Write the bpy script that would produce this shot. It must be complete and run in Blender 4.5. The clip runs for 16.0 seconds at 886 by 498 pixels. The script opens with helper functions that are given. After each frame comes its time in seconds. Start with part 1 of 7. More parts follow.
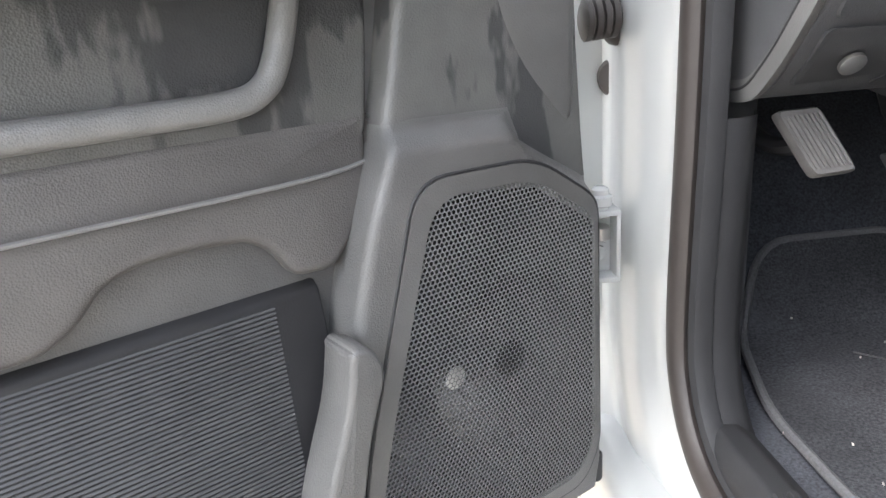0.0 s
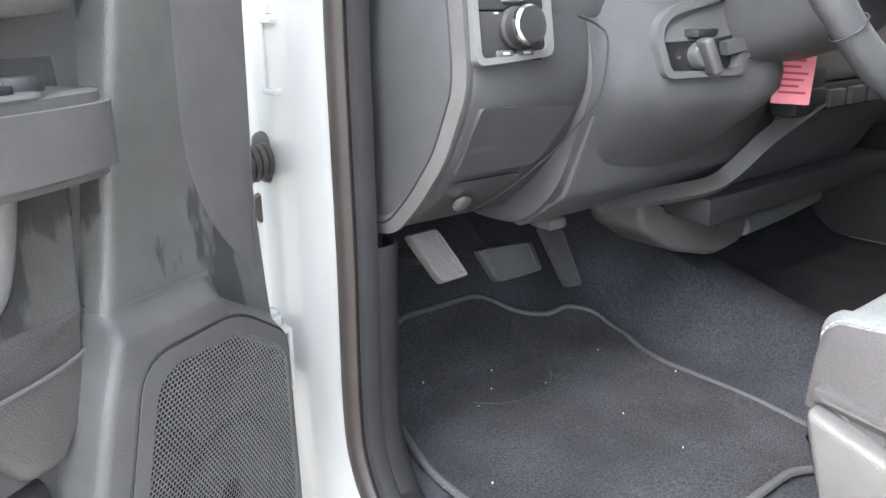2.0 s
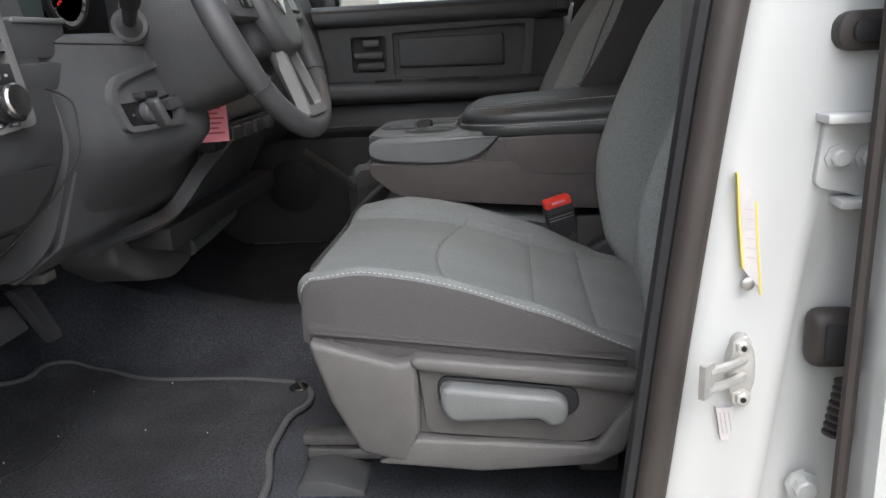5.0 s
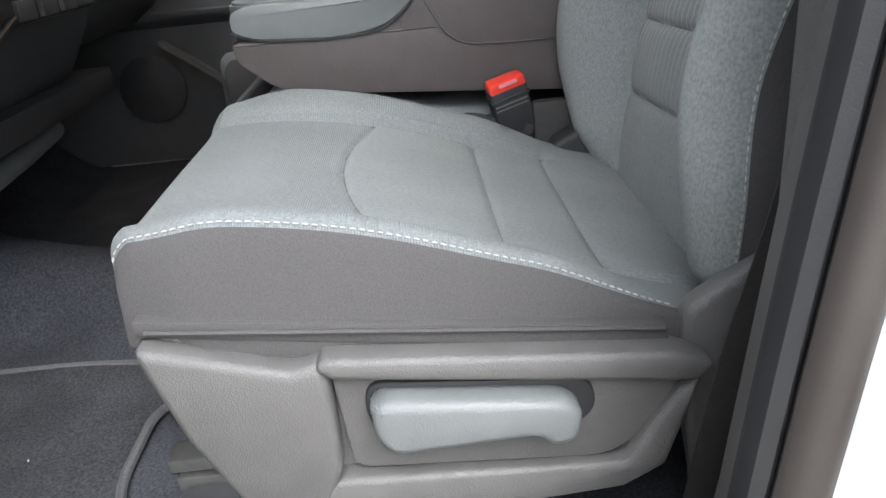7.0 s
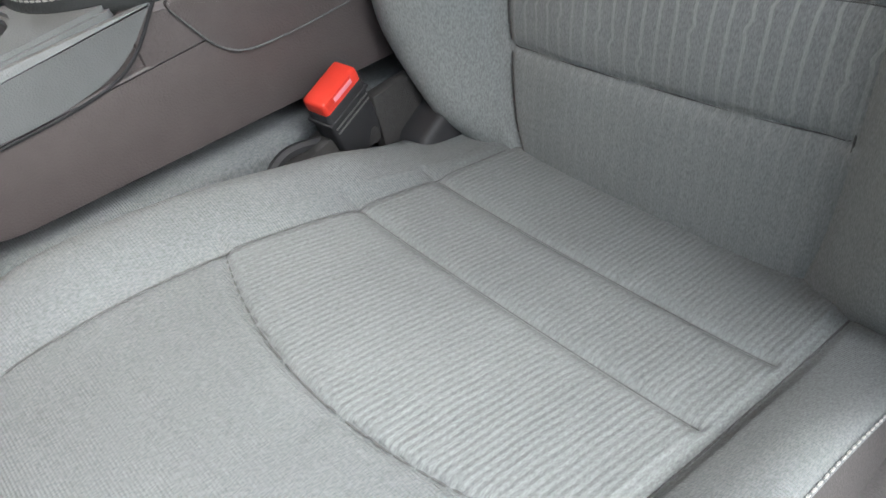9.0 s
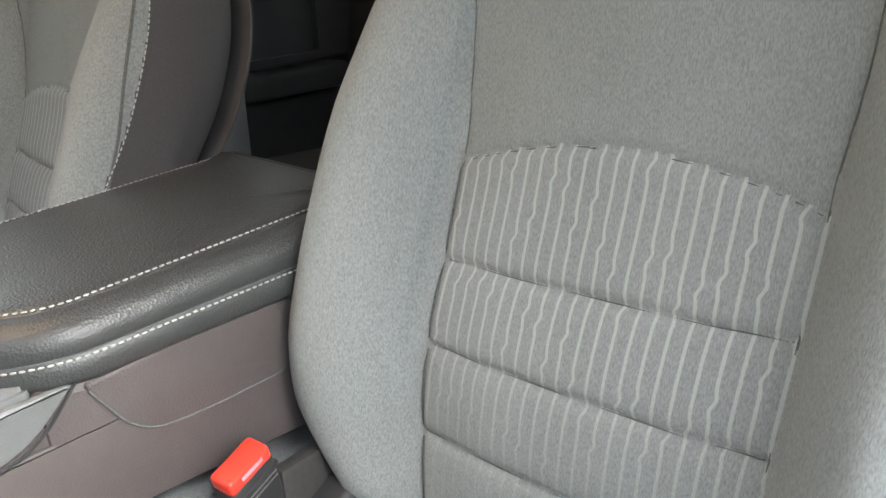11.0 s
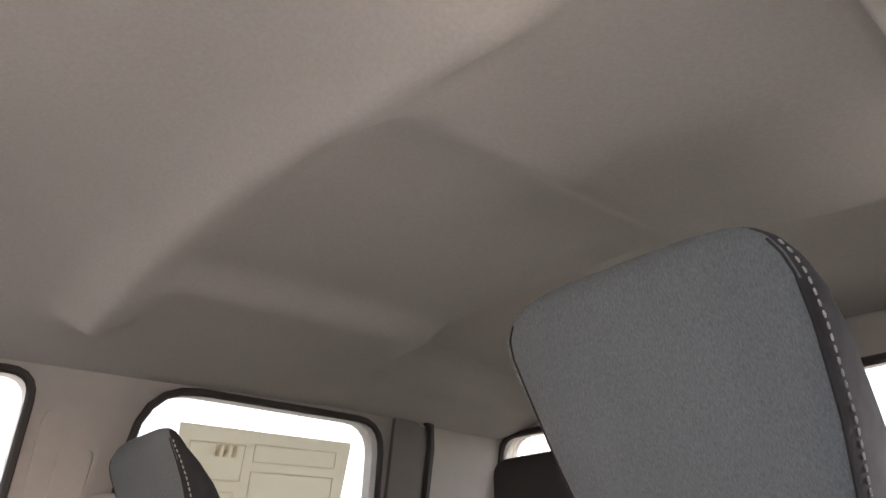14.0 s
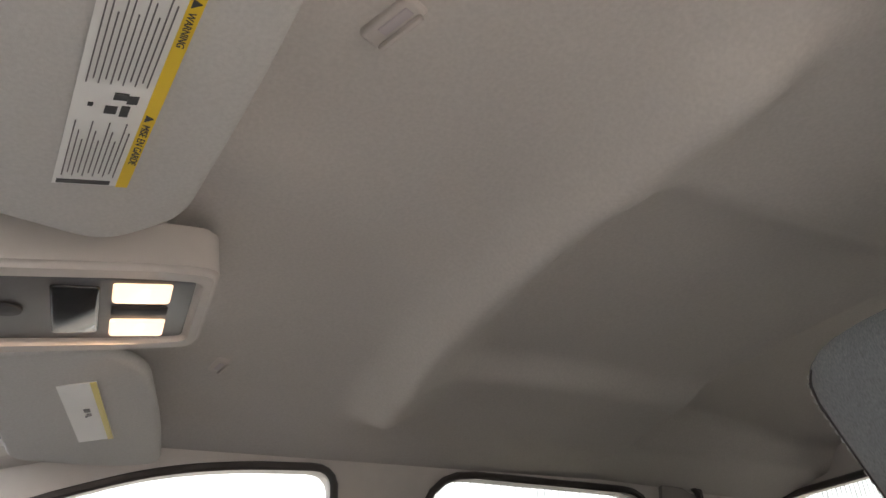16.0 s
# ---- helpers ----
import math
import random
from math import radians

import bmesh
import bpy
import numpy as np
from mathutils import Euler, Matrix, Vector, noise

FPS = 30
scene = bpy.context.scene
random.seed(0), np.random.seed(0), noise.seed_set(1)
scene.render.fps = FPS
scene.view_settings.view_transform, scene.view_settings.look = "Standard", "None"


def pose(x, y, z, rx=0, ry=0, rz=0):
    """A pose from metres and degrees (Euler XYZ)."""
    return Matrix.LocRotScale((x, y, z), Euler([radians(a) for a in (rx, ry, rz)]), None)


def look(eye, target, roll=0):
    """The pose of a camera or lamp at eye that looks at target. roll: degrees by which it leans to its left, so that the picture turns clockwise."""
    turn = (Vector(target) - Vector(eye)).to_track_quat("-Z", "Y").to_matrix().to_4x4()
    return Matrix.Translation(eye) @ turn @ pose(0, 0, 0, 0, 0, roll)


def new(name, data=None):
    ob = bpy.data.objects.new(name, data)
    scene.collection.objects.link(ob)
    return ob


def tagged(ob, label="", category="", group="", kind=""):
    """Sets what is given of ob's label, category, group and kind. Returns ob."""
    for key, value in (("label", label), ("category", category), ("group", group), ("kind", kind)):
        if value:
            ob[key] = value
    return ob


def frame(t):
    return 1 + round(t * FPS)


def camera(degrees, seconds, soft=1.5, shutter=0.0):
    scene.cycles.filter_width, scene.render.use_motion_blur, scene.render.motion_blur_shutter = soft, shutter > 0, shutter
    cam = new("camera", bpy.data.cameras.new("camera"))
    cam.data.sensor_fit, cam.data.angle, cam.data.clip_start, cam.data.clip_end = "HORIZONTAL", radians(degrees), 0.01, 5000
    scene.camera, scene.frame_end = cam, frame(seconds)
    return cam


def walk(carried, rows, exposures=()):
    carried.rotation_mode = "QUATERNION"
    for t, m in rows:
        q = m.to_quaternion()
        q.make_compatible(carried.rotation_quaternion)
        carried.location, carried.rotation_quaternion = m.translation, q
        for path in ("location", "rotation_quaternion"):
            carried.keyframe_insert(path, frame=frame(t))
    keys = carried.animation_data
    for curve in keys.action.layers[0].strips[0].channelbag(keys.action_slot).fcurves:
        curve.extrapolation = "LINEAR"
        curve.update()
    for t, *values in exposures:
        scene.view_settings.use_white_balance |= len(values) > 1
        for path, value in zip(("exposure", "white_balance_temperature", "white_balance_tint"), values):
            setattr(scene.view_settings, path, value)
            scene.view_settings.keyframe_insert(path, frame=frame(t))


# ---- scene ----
cam = camera(61.27, 16.0)
PATH = [
    (0, (-1.1924, -0.8259, 1.0898), (-1.0284, 1.052, 0.4216), -4.11),
    (0.5, (-1.1689, -0.7419, 1.0615), (-0.989, 1.1182, 0.3489), -4.14),
    (1, (-1.1734, -0.7358, 1.0627), (-0.8218, 1.1023, 0.3572), -3.96),
    (1.5, (-1.202, -0.7727, 1.1114), (-0.5115, 0.9857, 0.4545), -2.79),
    (2, (-1.3059, -0.8483, 1.2097), (-0.1297, 0.6544, 0.611), -0.85),
    (2.2, (-1.3465, -0.8477, 1.2247), (-0.0212, 0.5417, 0.665), -1.14),
    (2.5, (-1.4391, -0.8458, 1.2679), (0.0951, 0.3208, 0.7337), -1.22),
    (2.6, (-1.4848, -0.8357, 1.2947), (0.1213, 0.2291, 0.7592), -1.06),
    (2.8, (-1.5502, -0.8224, 1.3222), (0.1562, 0.0802, 0.7993), -1.46),
    (3, (-1.6186, -0.8242, 1.3307), (0.1695, -0.079, 0.8333), -1.85),
    (3.5, (-1.7995, -0.8117, 1.3524), (0.077, -0.3124, 0.8731), -2.50),
    (4, (-1.8712, -0.7913, 1.3653), (0.0361, -0.433, 0.8816), -2.59),
    (4.5, (-1.8208, -0.8286, 1.3398), (0.0935, -0.5483, 0.8332), -2.95),
    (5, (-1.5676, -0.8509, 1.2404), (0.3477, -0.6605, 0.697), -3.18),
    (5.2, (-1.4722, -0.8493, 1.2053), (0.4385, -0.6788, 0.6394), -3.58),
    (7.3, (-1.1142, -0.7872, 1.1456), (0.6445, -0.9366, 0.205), -5.98),
    (7.5, (-1.0515, -0.7545, 1.1922), (0.6387, -1.0197, 0.1565), -6.95),
    (7.7, (-0.979, -0.7186, 1.2217), (0.6302, -1.0867, 0.0925), -8.33),
    (8, (-0.8394, -0.679, 1.2378), (0.6509, -1.1639, -0.0047), -11.60),
    (8.2, (-0.7652, -0.6546, 1.2466), (0.6286, -1.2296, -0.0675), -12.80),
    (10.3, (-0.6975, -0.6502, 1.3064), (0.498, -1.7546, 0.1441), -8.88),
    (10.5, (-0.6965, -0.6527, 1.3195), (0.5342, -1.8362, 0.2781), -7.06),
    (11, (-0.695, -0.6702, 1.3511), (0.6069, -1.9952, 0.6097), -3.43),
    (11.5, (-0.6977, -0.6823, 1.3693), (0.6633, -2.0844, 0.9429), -1.06),
    (12, (-0.7022, -0.6931, 1.3831), (0.7008, -2.1126, 1.2545), 0.19),
    (12.5, (-0.7083, -0.6898, 1.393), (0.7104, -2.0891, 1.5637), 0.50),
    (13, (-0.717, -0.6917, 1.3999), (0.6959, -2.0347, 1.8473), 0.28),
    (13.5, (-0.7242, -0.6974, 1.4048), (0.6708, -1.9721, 2.0598), -0.23),
    (14, (-0.7281, -0.7038, 1.4068), (0.6542, -1.8995, 2.2191), -1.14),
    (14.5, (-0.7266, -0.6892, 1.4029), (0.6718, -1.8033, 2.2992), -2.04),
    (15, (-0.7417, -0.6398, 1.3916), (0.6935, -1.6543, 2.3459), -2.61),
    (15.5, (-0.744, -0.613, 1.3785), (0.7579, -1.4836, 2.3717), -2.09),
    (16, (-0.7425, -0.5985, 1.3753), (0.8321, -1.3057, 2.3856), -2.29),
]
walk(cam, [(t, look(eye, target, roll)) for t, eye, target, roll in PATH],
     [(0, 2.75, 6250, 10), (1.0, 2.85, 6200, 10), (2.0, 2.9, 6050, 9), (3.0, 2.6, 6250, 9), (3.5, 1.9, 6300, 9), (4.0, 1.35, 6350, 9), (5.2, 1.3, 6200, 10), (7.3, 2.2, 6050, 7), (8.2, 2.25, 6050, 7),
      (10.3, 2.85, 6450, 7), (11.0, 3.2, 6450, 7), (11.5, 3.25, 6450, 8), (12.0, 3.15, 6500, 9), (12.5, 3.3, 6550, 11), (14.0, 3.3, 6500, 18), (16.0, 2.95, 6450, 14)])
# ---- sky and sun ----
world = bpy.data.worlds.new("sky")
scene.world = world
world.use_nodes = True
wn = world.node_tree
bg = wn.nodes["Background"]
sky = wn.nodes.new("ShaderNodeTexSky")
sky.sky_type = "NISHITA"
sky.sun_disc = False
sky.sun_elevation, sky.sun_rotation = radians(50), radians(252)
sky.air_density, sky.dust_density = 1.0, 4.0
hsv = wn.nodes.new("ShaderNodeHueSaturation")
hsv.inputs["Saturation"].default_value = 0.35
wn.links.new(sky.outputs[0], hsv.inputs["Color"])
wn.links.new(hsv.outputs[0], bg.inputs[0])
bg.inputs[1].default_value = 0.15

sun = new("sun", bpy.data.lights.new("sun", "SUN"))
sun.data.energy, sun.data.angle, sun.data.color = 0.3, radians(60), (1.0, 0.97, 0.93)
sun.matrix_world = look((-43, -14, 53), (0, 0, 0))


# ---- materials ----
def material(name, color, rough=0.5, metal=0.0, var=0.0, var_scale=8.0, bump=0.0, bump_scale=400.0, spec=0.5,
             coat=0.0, stretch=(1, 1, 1), blotch=0.0, blotch_scale=1.5, kind="noise"):
    """A surface with mottling at two scales and fine relief, in metres."""
    m = bpy.data.materials.new(name)
    m.use_nodes = True
    n, l = m.node_tree.nodes, m.node_tree.links
    b = n["Principled BSDF"]
    b.inputs["Roughness"].default_value, b.inputs["Metallic"].default_value = rough, metal
    b.inputs["Specular IOR Level"].default_value = spec
    b.inputs["Coat Weight"].default_value = coat
    b.inputs["Coat Roughness"].default_value = 0.08
    tc = n.new("ShaderNodeTexCoord")
    mp = n.new("ShaderNodeMapping")
    mp.inputs["Scale"].default_value = stretch
    l.new(tc.outputs["Object"], mp.inputs["Vector"])
    col = n.new("ShaderNodeRGB")
    col.outputs[0].default_value = (*color, 1)
    out = col.outputs[0]
    for amount, scale in ((var, var_scale), (blotch, blotch_scale)):
        if amount:
            t = n.new("ShaderNodeTexNoise")
            t.inputs["Scale"].default_value, t.inputs["Detail"].default_value = scale, 4
            l.new(mp.outputs[0], t.inputs["Vector"])
            r = n.new("ShaderNodeMapRange")
            r.inputs["From Min"].default_value, r.inputs["From Max"].default_value = 0.3, 0.7
            r.inputs["To Min"].default_value, r.inputs["To Max"].default_value = 1 - amount, 1 + amount
            l.new(t.outputs[0], r.inputs["Value"])
            x = n.new("ShaderNodeVectorMath")
            x.operation = "MULTIPLY"
            l.new(out, x.inputs[0])
            l.new(r.outputs[0], x.inputs[1])
            out = x.outputs[0]
    l.new(out, b.inputs["Base Color"])
    if bump:
        t = n.new("ShaderNodeTexVoronoi" if kind == "leather" else "ShaderNodeTexNoise")
        t.inputs["Scale"].default_value = bump_scale
        l.new(mp.outputs[0], t.inputs["Vector"])
        p = n.new("ShaderNodeBump")
        p.inputs["Strength"].default_value, p.inputs["Distance"].default_value = bump, 0.001
        l.new(t.outputs[0], p.inputs["Height"])
        l.new(p.outputs[0], b.inputs["Normal"])
    return m


def glass(name, tint=(0.9, 0.95, 0.93)):
    m = bpy.data.materials.new(name)
    m.use_nodes = True
    n, l = m.node_tree.nodes, m.node_tree.links
    n.remove(n["Principled BSDF"])
    t, g, mix, f = (n.new("ShaderNode" + k) for k in ("BsdfTransparent", "BsdfGlossy", "MixShader", "Fresnel"))
    t.inputs[0].default_value = (*tint, 1)
    g.inputs["Roughness"].default_value = 0.02
    f.inputs["IOR"].default_value = 1.35
    l.new(f.outputs[0], mix.inputs[0])
    l.new(t.outputs[0], mix.inputs[1])
    l.new(g.outputs[0], mix.inputs[2])
    l.new(mix.outputs[0], n["Material Output"].inputs[0])
    return m


def glow(name, color, strength):
    m = bpy.data.materials.new(name)
    m.use_nodes = True
    b = m.node_tree.nodes["Principled BSDF"]
    b.inputs["Base Color"].default_value = (*color, 1)
    b.inputs["Emission Color"].default_value, b.inputs["Emission Strength"].default_value = (*color, 1), strength
    return m


def fabric(name, color, stripes=False, ribs=0.0, across="X", wavy=0.6):
    """Woven cloth with a short vertical slub; stripes: pale woven lines with small kinks, a line every 17 mm."""
    m = material(name, color, rough=0.95, var=0.21, var_scale=1050, bump=0.6, bump_scale=1300, spec=0.12, stretch=(1, 0.30, 0.30), blotch=0.05, blotch_scale=14)
    n, l = m.node_tree.nodes, m.node_tree.links
    b = n["Principled BSDF"]
    b.inputs["Sheen Weight"].default_value, b.inputs["Sheen Roughness"].default_value = 0.06, 0.5
    if ribs:
        tc = next(k for k in n if k.bl_idname == "ShaderNodeTexCoord")
        wave = n.new("ShaderNodeTexWave")
        wave.bands_direction = across
        wave.inputs["Scale"].default_value, wave.inputs["Distortion"].default_value = 1 / ribs / 6.2832 * 2, wavy
        wave.inputs["Detail Scale"].default_value = 0.4
        l.new(tc.outputs["Object"], wave.inputs["Vector"])
        lift = n.new("ShaderNodeBump")
        lift.inputs["Strength"].default_value, lift.inputs["Distance"].default_value = 0.35, 0.0012
        l.new(wave.outputs[1], lift.inputs["Height"])
        l.new(b.inputs["Normal"].links[0].from_socket, lift.inputs["Normal"])
        l.new(lift.outputs[0], b.inputs["Normal"])
    if stripes:
        tc = next(k for k in n if k.bl_idname == "ShaderNodeTexCoord")
        xyz = n.new("ShaderNodeSeparateXYZ")
        l.new(tc.outputs["Object"], xyz.inputs[0])

        def calc(op, a, c=None, d=None):
            k = n.new("ShaderNodeMath")
            k.operation = op
            for i, v in enumerate((a, c, d)):
                if v is None:
                    continue
                if isinstance(v, (int, float)):
                    k.inputs[i].default_value = v
                else:
                    l.new(v, k.inputs[i])
            return k.outputs[0]

        PITCH = 0.0138
        across = calc("DIVIDE", xyz.outputs[0], PITCH)
        lane = calc("FLOOR", across)
        rnd = n.new("ShaderNodeTexWhiteNoise")
        rnd.noise_dimensions = "1D"
        l.new(lane, rnd.inputs["W"])
        up = calc("FRACT", calc("ADD", calc("DIVIDE", xyz.outputs[2], 0.105), calc("MULTIPLY", rnd.outputs[0], 7.3)))
        off = calc("SUBTRACT", up, 0.5)
        kink = calc("MULTIPLY", calc("MULTIPLY", off, calc("EXPONENT", calc("MULTIPLY", calc("MULTIPLY", off, off), -260.0))), 4.2)
        place = calc("ABSOLUTE", calc("SUBTRACT", calc("FRACT", calc("ADD", across, kink)), 0.5))
        line = n.new("ShaderNodeMapRange")
        line.interpolation_type = "SMOOTHSTEP"
        line.inputs["From Min"].default_value, line.inputs["From Max"].default_value = 0.13, 0.07
        l.new(place, line.inputs["Value"])
        low = n.new("ShaderNodeMapRange")
        low.inputs["From Min"].default_value, low.inputs["From Max"].default_value = 0.90, 1.06
        low.inputs["To Min"].default_value, low.inputs["To Max"].default_value = 0.10, 1.0
        l.new(xyz.outputs[2], low.inputs["Value"])
        amount = calc("MULTIPLY", calc("MULTIPLY", line.outputs[0], low.outputs[0]), 0.46)
        base = b.inputs["Base Color"].links[0].from_socket
        mix = n.new("ShaderNodeMix")
        mix.data_type = "RGBA"
        l.new(amount, mix.inputs[0])
        l.new(base, mix.inputs[6])
        mix.inputs[7].default_value = (0.55, 0.55, 0.53, 1)
        l.new(mix.outputs[2], b.inputs["Base Color"])
    return m


M_PLASTIC = material("grained plastic", (0.072, 0.073, 0.077), 0.42, var=0.08, var_scale=30, bump=0.35, bump_scale=700, kind="leather", blotch=0.10, blotch_scale=5)
M_DOORPL = material("door plastic", (0.118, 0.117, 0.115), 0.40, var=0.08, var_scale=25, bump=0.32, bump_scale=620, kind="leather", blotch=0.14, blotch_scale=7)


def water_marks(m):
    """Darker, glossier patches with ragged edges where rain water has run and half dried."""
    n, l = m.node_tree.nodes, m.node_tree.links
    b = n["Principled BSDF"]
    tc = next(k for k in n if k.bl_idname == "ShaderNodeTexCoord")
    mp = n.new("ShaderNodeMapping")
    mp.inputs["Scale"].default_value = (9, 9, 3.2)
    l.new(tc.outputs["Object"], mp.inputs["Vector"])
    t = n.new("ShaderNodeTexNoise")
    t.inputs["Scale"].default_value, t.inputs["Detail"].default_value, t.inputs["Roughness"].default_value = 1.0, 5, 0.55
    l.new(mp.outputs[0], t.inputs["Vector"])
    r = n.new("ShaderNodeMapRange")
    r.inputs["From Min"].default_value, r.inputs["From Max"].default_value = 0.50, 0.525
    l.new(t.outputs[0], r.inputs["Value"])
    mix = n.new("ShaderNodeMix")
    mix.data_type = "RGBA"
    mix.blend_type = "MULTIPLY"
    l.new(r.outputs[0], mix.inputs[0])
    l.new(b.inputs["Base Color"].links[0].from_socket, mix.inputs[6])
    mix.inputs[7].default_value = (0.52, 0.53, 0.56, 1)
    l.new(mix.outputs[2], b.inputs["Base Color"])
    g = n.new("ShaderNodeMapRange")
    g.inputs["To Min"].default_value, g.inputs["To Max"].default_value = 0.27, 0.15
    l.new(r.outputs[0], g.inputs["Value"])
    l.new(g.outputs[0], b.inputs["Roughness"])


M_WETDOOR = material("water-marked door plastic", (0.128, 0.128, 0.124), 0.32, var=0.08, var_scale=25, bump=0.32, bump_scale=620, kind="leather", blotch=0.14, blotch_scale=7)
water_marks(M_WETDOOR)
M_BLACK = material("black plastic", (0.030, 0.030, 0.032), 0.55, var=0.1, var_scale=20, bump=0.2, bump_scale=700, spec=0.35)
M_GRILLE = material("grille metal", (0.095, 0.095, 0.097), 0.34, var=0.1, var_scale=20)
M_RIBPL = material("ribbed pocket plastic", (0.056, 0.056, 0.058), 0.36, var=0.1, var_scale=20)
M_GLOSS = material("gloss black", (0.012, 0.012, 0.013), 0.18, var=0.1, var_scale=20)
M_CLOTH = fabric("grey seat cloth", (0.240, 0.251, 0.249))
M_STRIPE = fabric("striped seat cloth", (0.250, 0.263, 0.262), True)
# Cushion cloths, darker than the backrest's: the shade over them is in their colour.
M_RIB = fabric("shaded ribbed seat cloth", (0.195, 0.208, 0.210), ribs=0.0052, wavy=2.2)
M_FRONTCLOTH = fabric("shaded flat woven seat cloth", (0.178, 0.190, 0.192), ribs=0.0022, across="Y", wavy=0.3)
# Darker, bluer copy of the seat cloth; the headrests' shade is its colour.
M_HEADCLOTH = fabric("shaded headrest cloth", (0.152, 0.165, 0.172))
M_HEADSIDE = material("headrest side cloth", (0.045, 0.043, 0.044), 0.9, var=0.15, var_scale=60, bump=0.4, bump_scale=900, spec=0.15, blotch=0.06, blotch_scale=9)
M_DARKCLOTH = material("charcoal seat cloth", (0.078, 0.074, 0.074), 0.9, var=0.14, var_scale=700, bump=0.4, bump_scale=900, spec=0.15, blotch=0.03, blotch_scale=4)
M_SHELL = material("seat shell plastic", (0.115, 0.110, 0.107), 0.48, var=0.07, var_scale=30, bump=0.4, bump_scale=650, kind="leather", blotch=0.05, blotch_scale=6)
M_LEATHER = material("dark leatherette", (0.046, 0.048, 0.048), 0.36, var=0.06, var_scale=40, bump=0.4, bump_scale=420, kind="leather", blotch=0.05, blotch_scale=8)
# For cords in sewn grooves; the grooves' shade is put into this colour.
M_SEAM = material("seam shadow thread", (0.11, 0.112, 0.112), 0.95, var=0.2, var_scale=300)
M_VINYL = material("taupe vinyl", (0.092, 0.078, 0.077), 0.5, var=0.06, var_scale=40, bump=0.35, bump_scale=520, kind="leather", blotch=0.05, blotch_scale=8)
M_SLATE = material("slate plastic", (0.160, 0.167, 0.168), 0.42, var=0.05, var_scale=40, bump=0.3, bump_scale=650, kind="leather", blotch=0.05, blotch_scale=7)
# Pale plastic for edges that catch light; the highlight is put into the colour.
M_PALEEDGE = material("pale edge plastic", (0.205, 0.203, 0.200), 0.36, var=0.06, var_scale=40, bump=0.3, bump_scale=650, kind="leather", blotch=0.08, blotch_scale=9)
M_THREAD = material("pale thread", (0.40, 0.395, 0.375), 0.9, var=0.2, var_scale=300)
M_CARPET = material("black carpet", (0.057, 0.060, 0.069), 1.0, var=0.4, var_scale=260, bump=1.0, bump_scale=500, spec=0.1, blotch=0.25, blotch_scale=6)
M_MAT = material("floor mat pile", (0.050, 0.051, 0.056), 1.0, var=0.45, var_scale=300, bump=1.0, bump_scale=600, spec=0.1, blotch=0.35, blotch_scale=5)
M_MATEDGE = material("mat edging", (0.10, 0.10, 0.104), 0.7, var=0.2, var_scale=300, bump=0.5, bump_scale=800)
M_PAINT = material("white paint", (0.52, 0.53, 0.52), 0.25, var=0.02, var_scale=3, coat=0.6, blotch=0.02)
M_RUBBER = material("rubber seal", (0.045, 0.038, 0.035), 0.5, var=0.12, var_scale=20, bump=0.15, bump_scale=500)
M_LINER = material("headliner cloth", (0.56, 0.525, 0.49), 0.97, var=0.05, var_scale=250, bump=0.25, bump_scale=900, spec=0.1, blotch=0.03, blotch_scale=4)
M_BEIGE = material("warm grey trim", (0.55, 0.505, 0.465), 0.6, var=0.03, var_scale=30, bump=0.2, bump_scale=700, blotch=0.03)
M_TAUPE = material("brown-grey trim", (0.25, 0.222, 0.205), 0.55, var=0.03, var_scale=30, bump=0.2, bump_scale=700, blotch=0.03)
M_VISOR = material("visor cloth", (0.52, 0.505, 0.48), 0.95, var=0.05, var_scale=300, bump=0.3, bump_scale=900, spec=0.1)
M_SILVER = material("satin bezel", (0.23, 0.23, 0.23), 0.42, metal=0.35, var=0.04, var_scale=30)
M_CHROME = material("bright metal", (0.62, 0.62, 0.62), 0.22, metal=1.0, var=0.05, var_scale=40)
M_STEEL = material("brushed steel", (0.45, 0.44, 0.42), 0.38, metal=0.9, var=0.12, var_scale=60)
M_WHITEPL = material("white label", (0.78, 0.77, 0.74), 0.6, var=0.02)
M_LABELPALE = material("faded label paper", (0.54, 0.51, 0.51), 0.6, var=0.05, var_scale=60)
M_ZINC = material("zinc-plated steel", (0.56, 0.55, 0.53), 0.38, metal=0.55, var=0.08, var_scale=60)
M_PALEYELLOW = material("pale yellow label", (0.68, 0.56, 0.16), 0.6, var=0.03)
M_FADED = material("faded print and slot tint", (0.50, 0.45, 0.46), 0.7, var=0.05)
M_YELLOW = material("yellow label", (0.75, 0.52, 0.03), 0.6, var=0.03)
M_RED = material("red plastic", (0.75, 0.05, 0.03), 0.35, var=0.05, var_scale=40)
M_PINK = material("pink paper", (0.80, 0.28, 0.33), 0.75, var=0.04, var_scale=30)
M_INK = material("dark print", (0.05, 0.05, 0.05), 0.7, var=0.05)
M_REDINK = material("red print", (0.45, 0.06, 0.10), 0.7, var=0.05)
def thin_paper(name, color):
    """Paper that lets part of the daylight behind it through."""
    m = material(name, color, 0.85, var=0.03, var_scale=20)
    n, l = m.node_tree.nodes, m.node_tree.links
    t, mix = n.new("ShaderNodeBsdfTranslucent"), n.new("ShaderNodeMixShader")
    t.inputs[0].default_value = (*color, 1)
    mix.inputs[0].default_value = 0.75
    l.new(n["Principled BSDF"].outputs[0], mix.inputs[1])
    l.new(t.outputs[0], mix.inputs[2])
    l.new(mix.outputs[0], n["Material Output"].inputs[0])
    return m


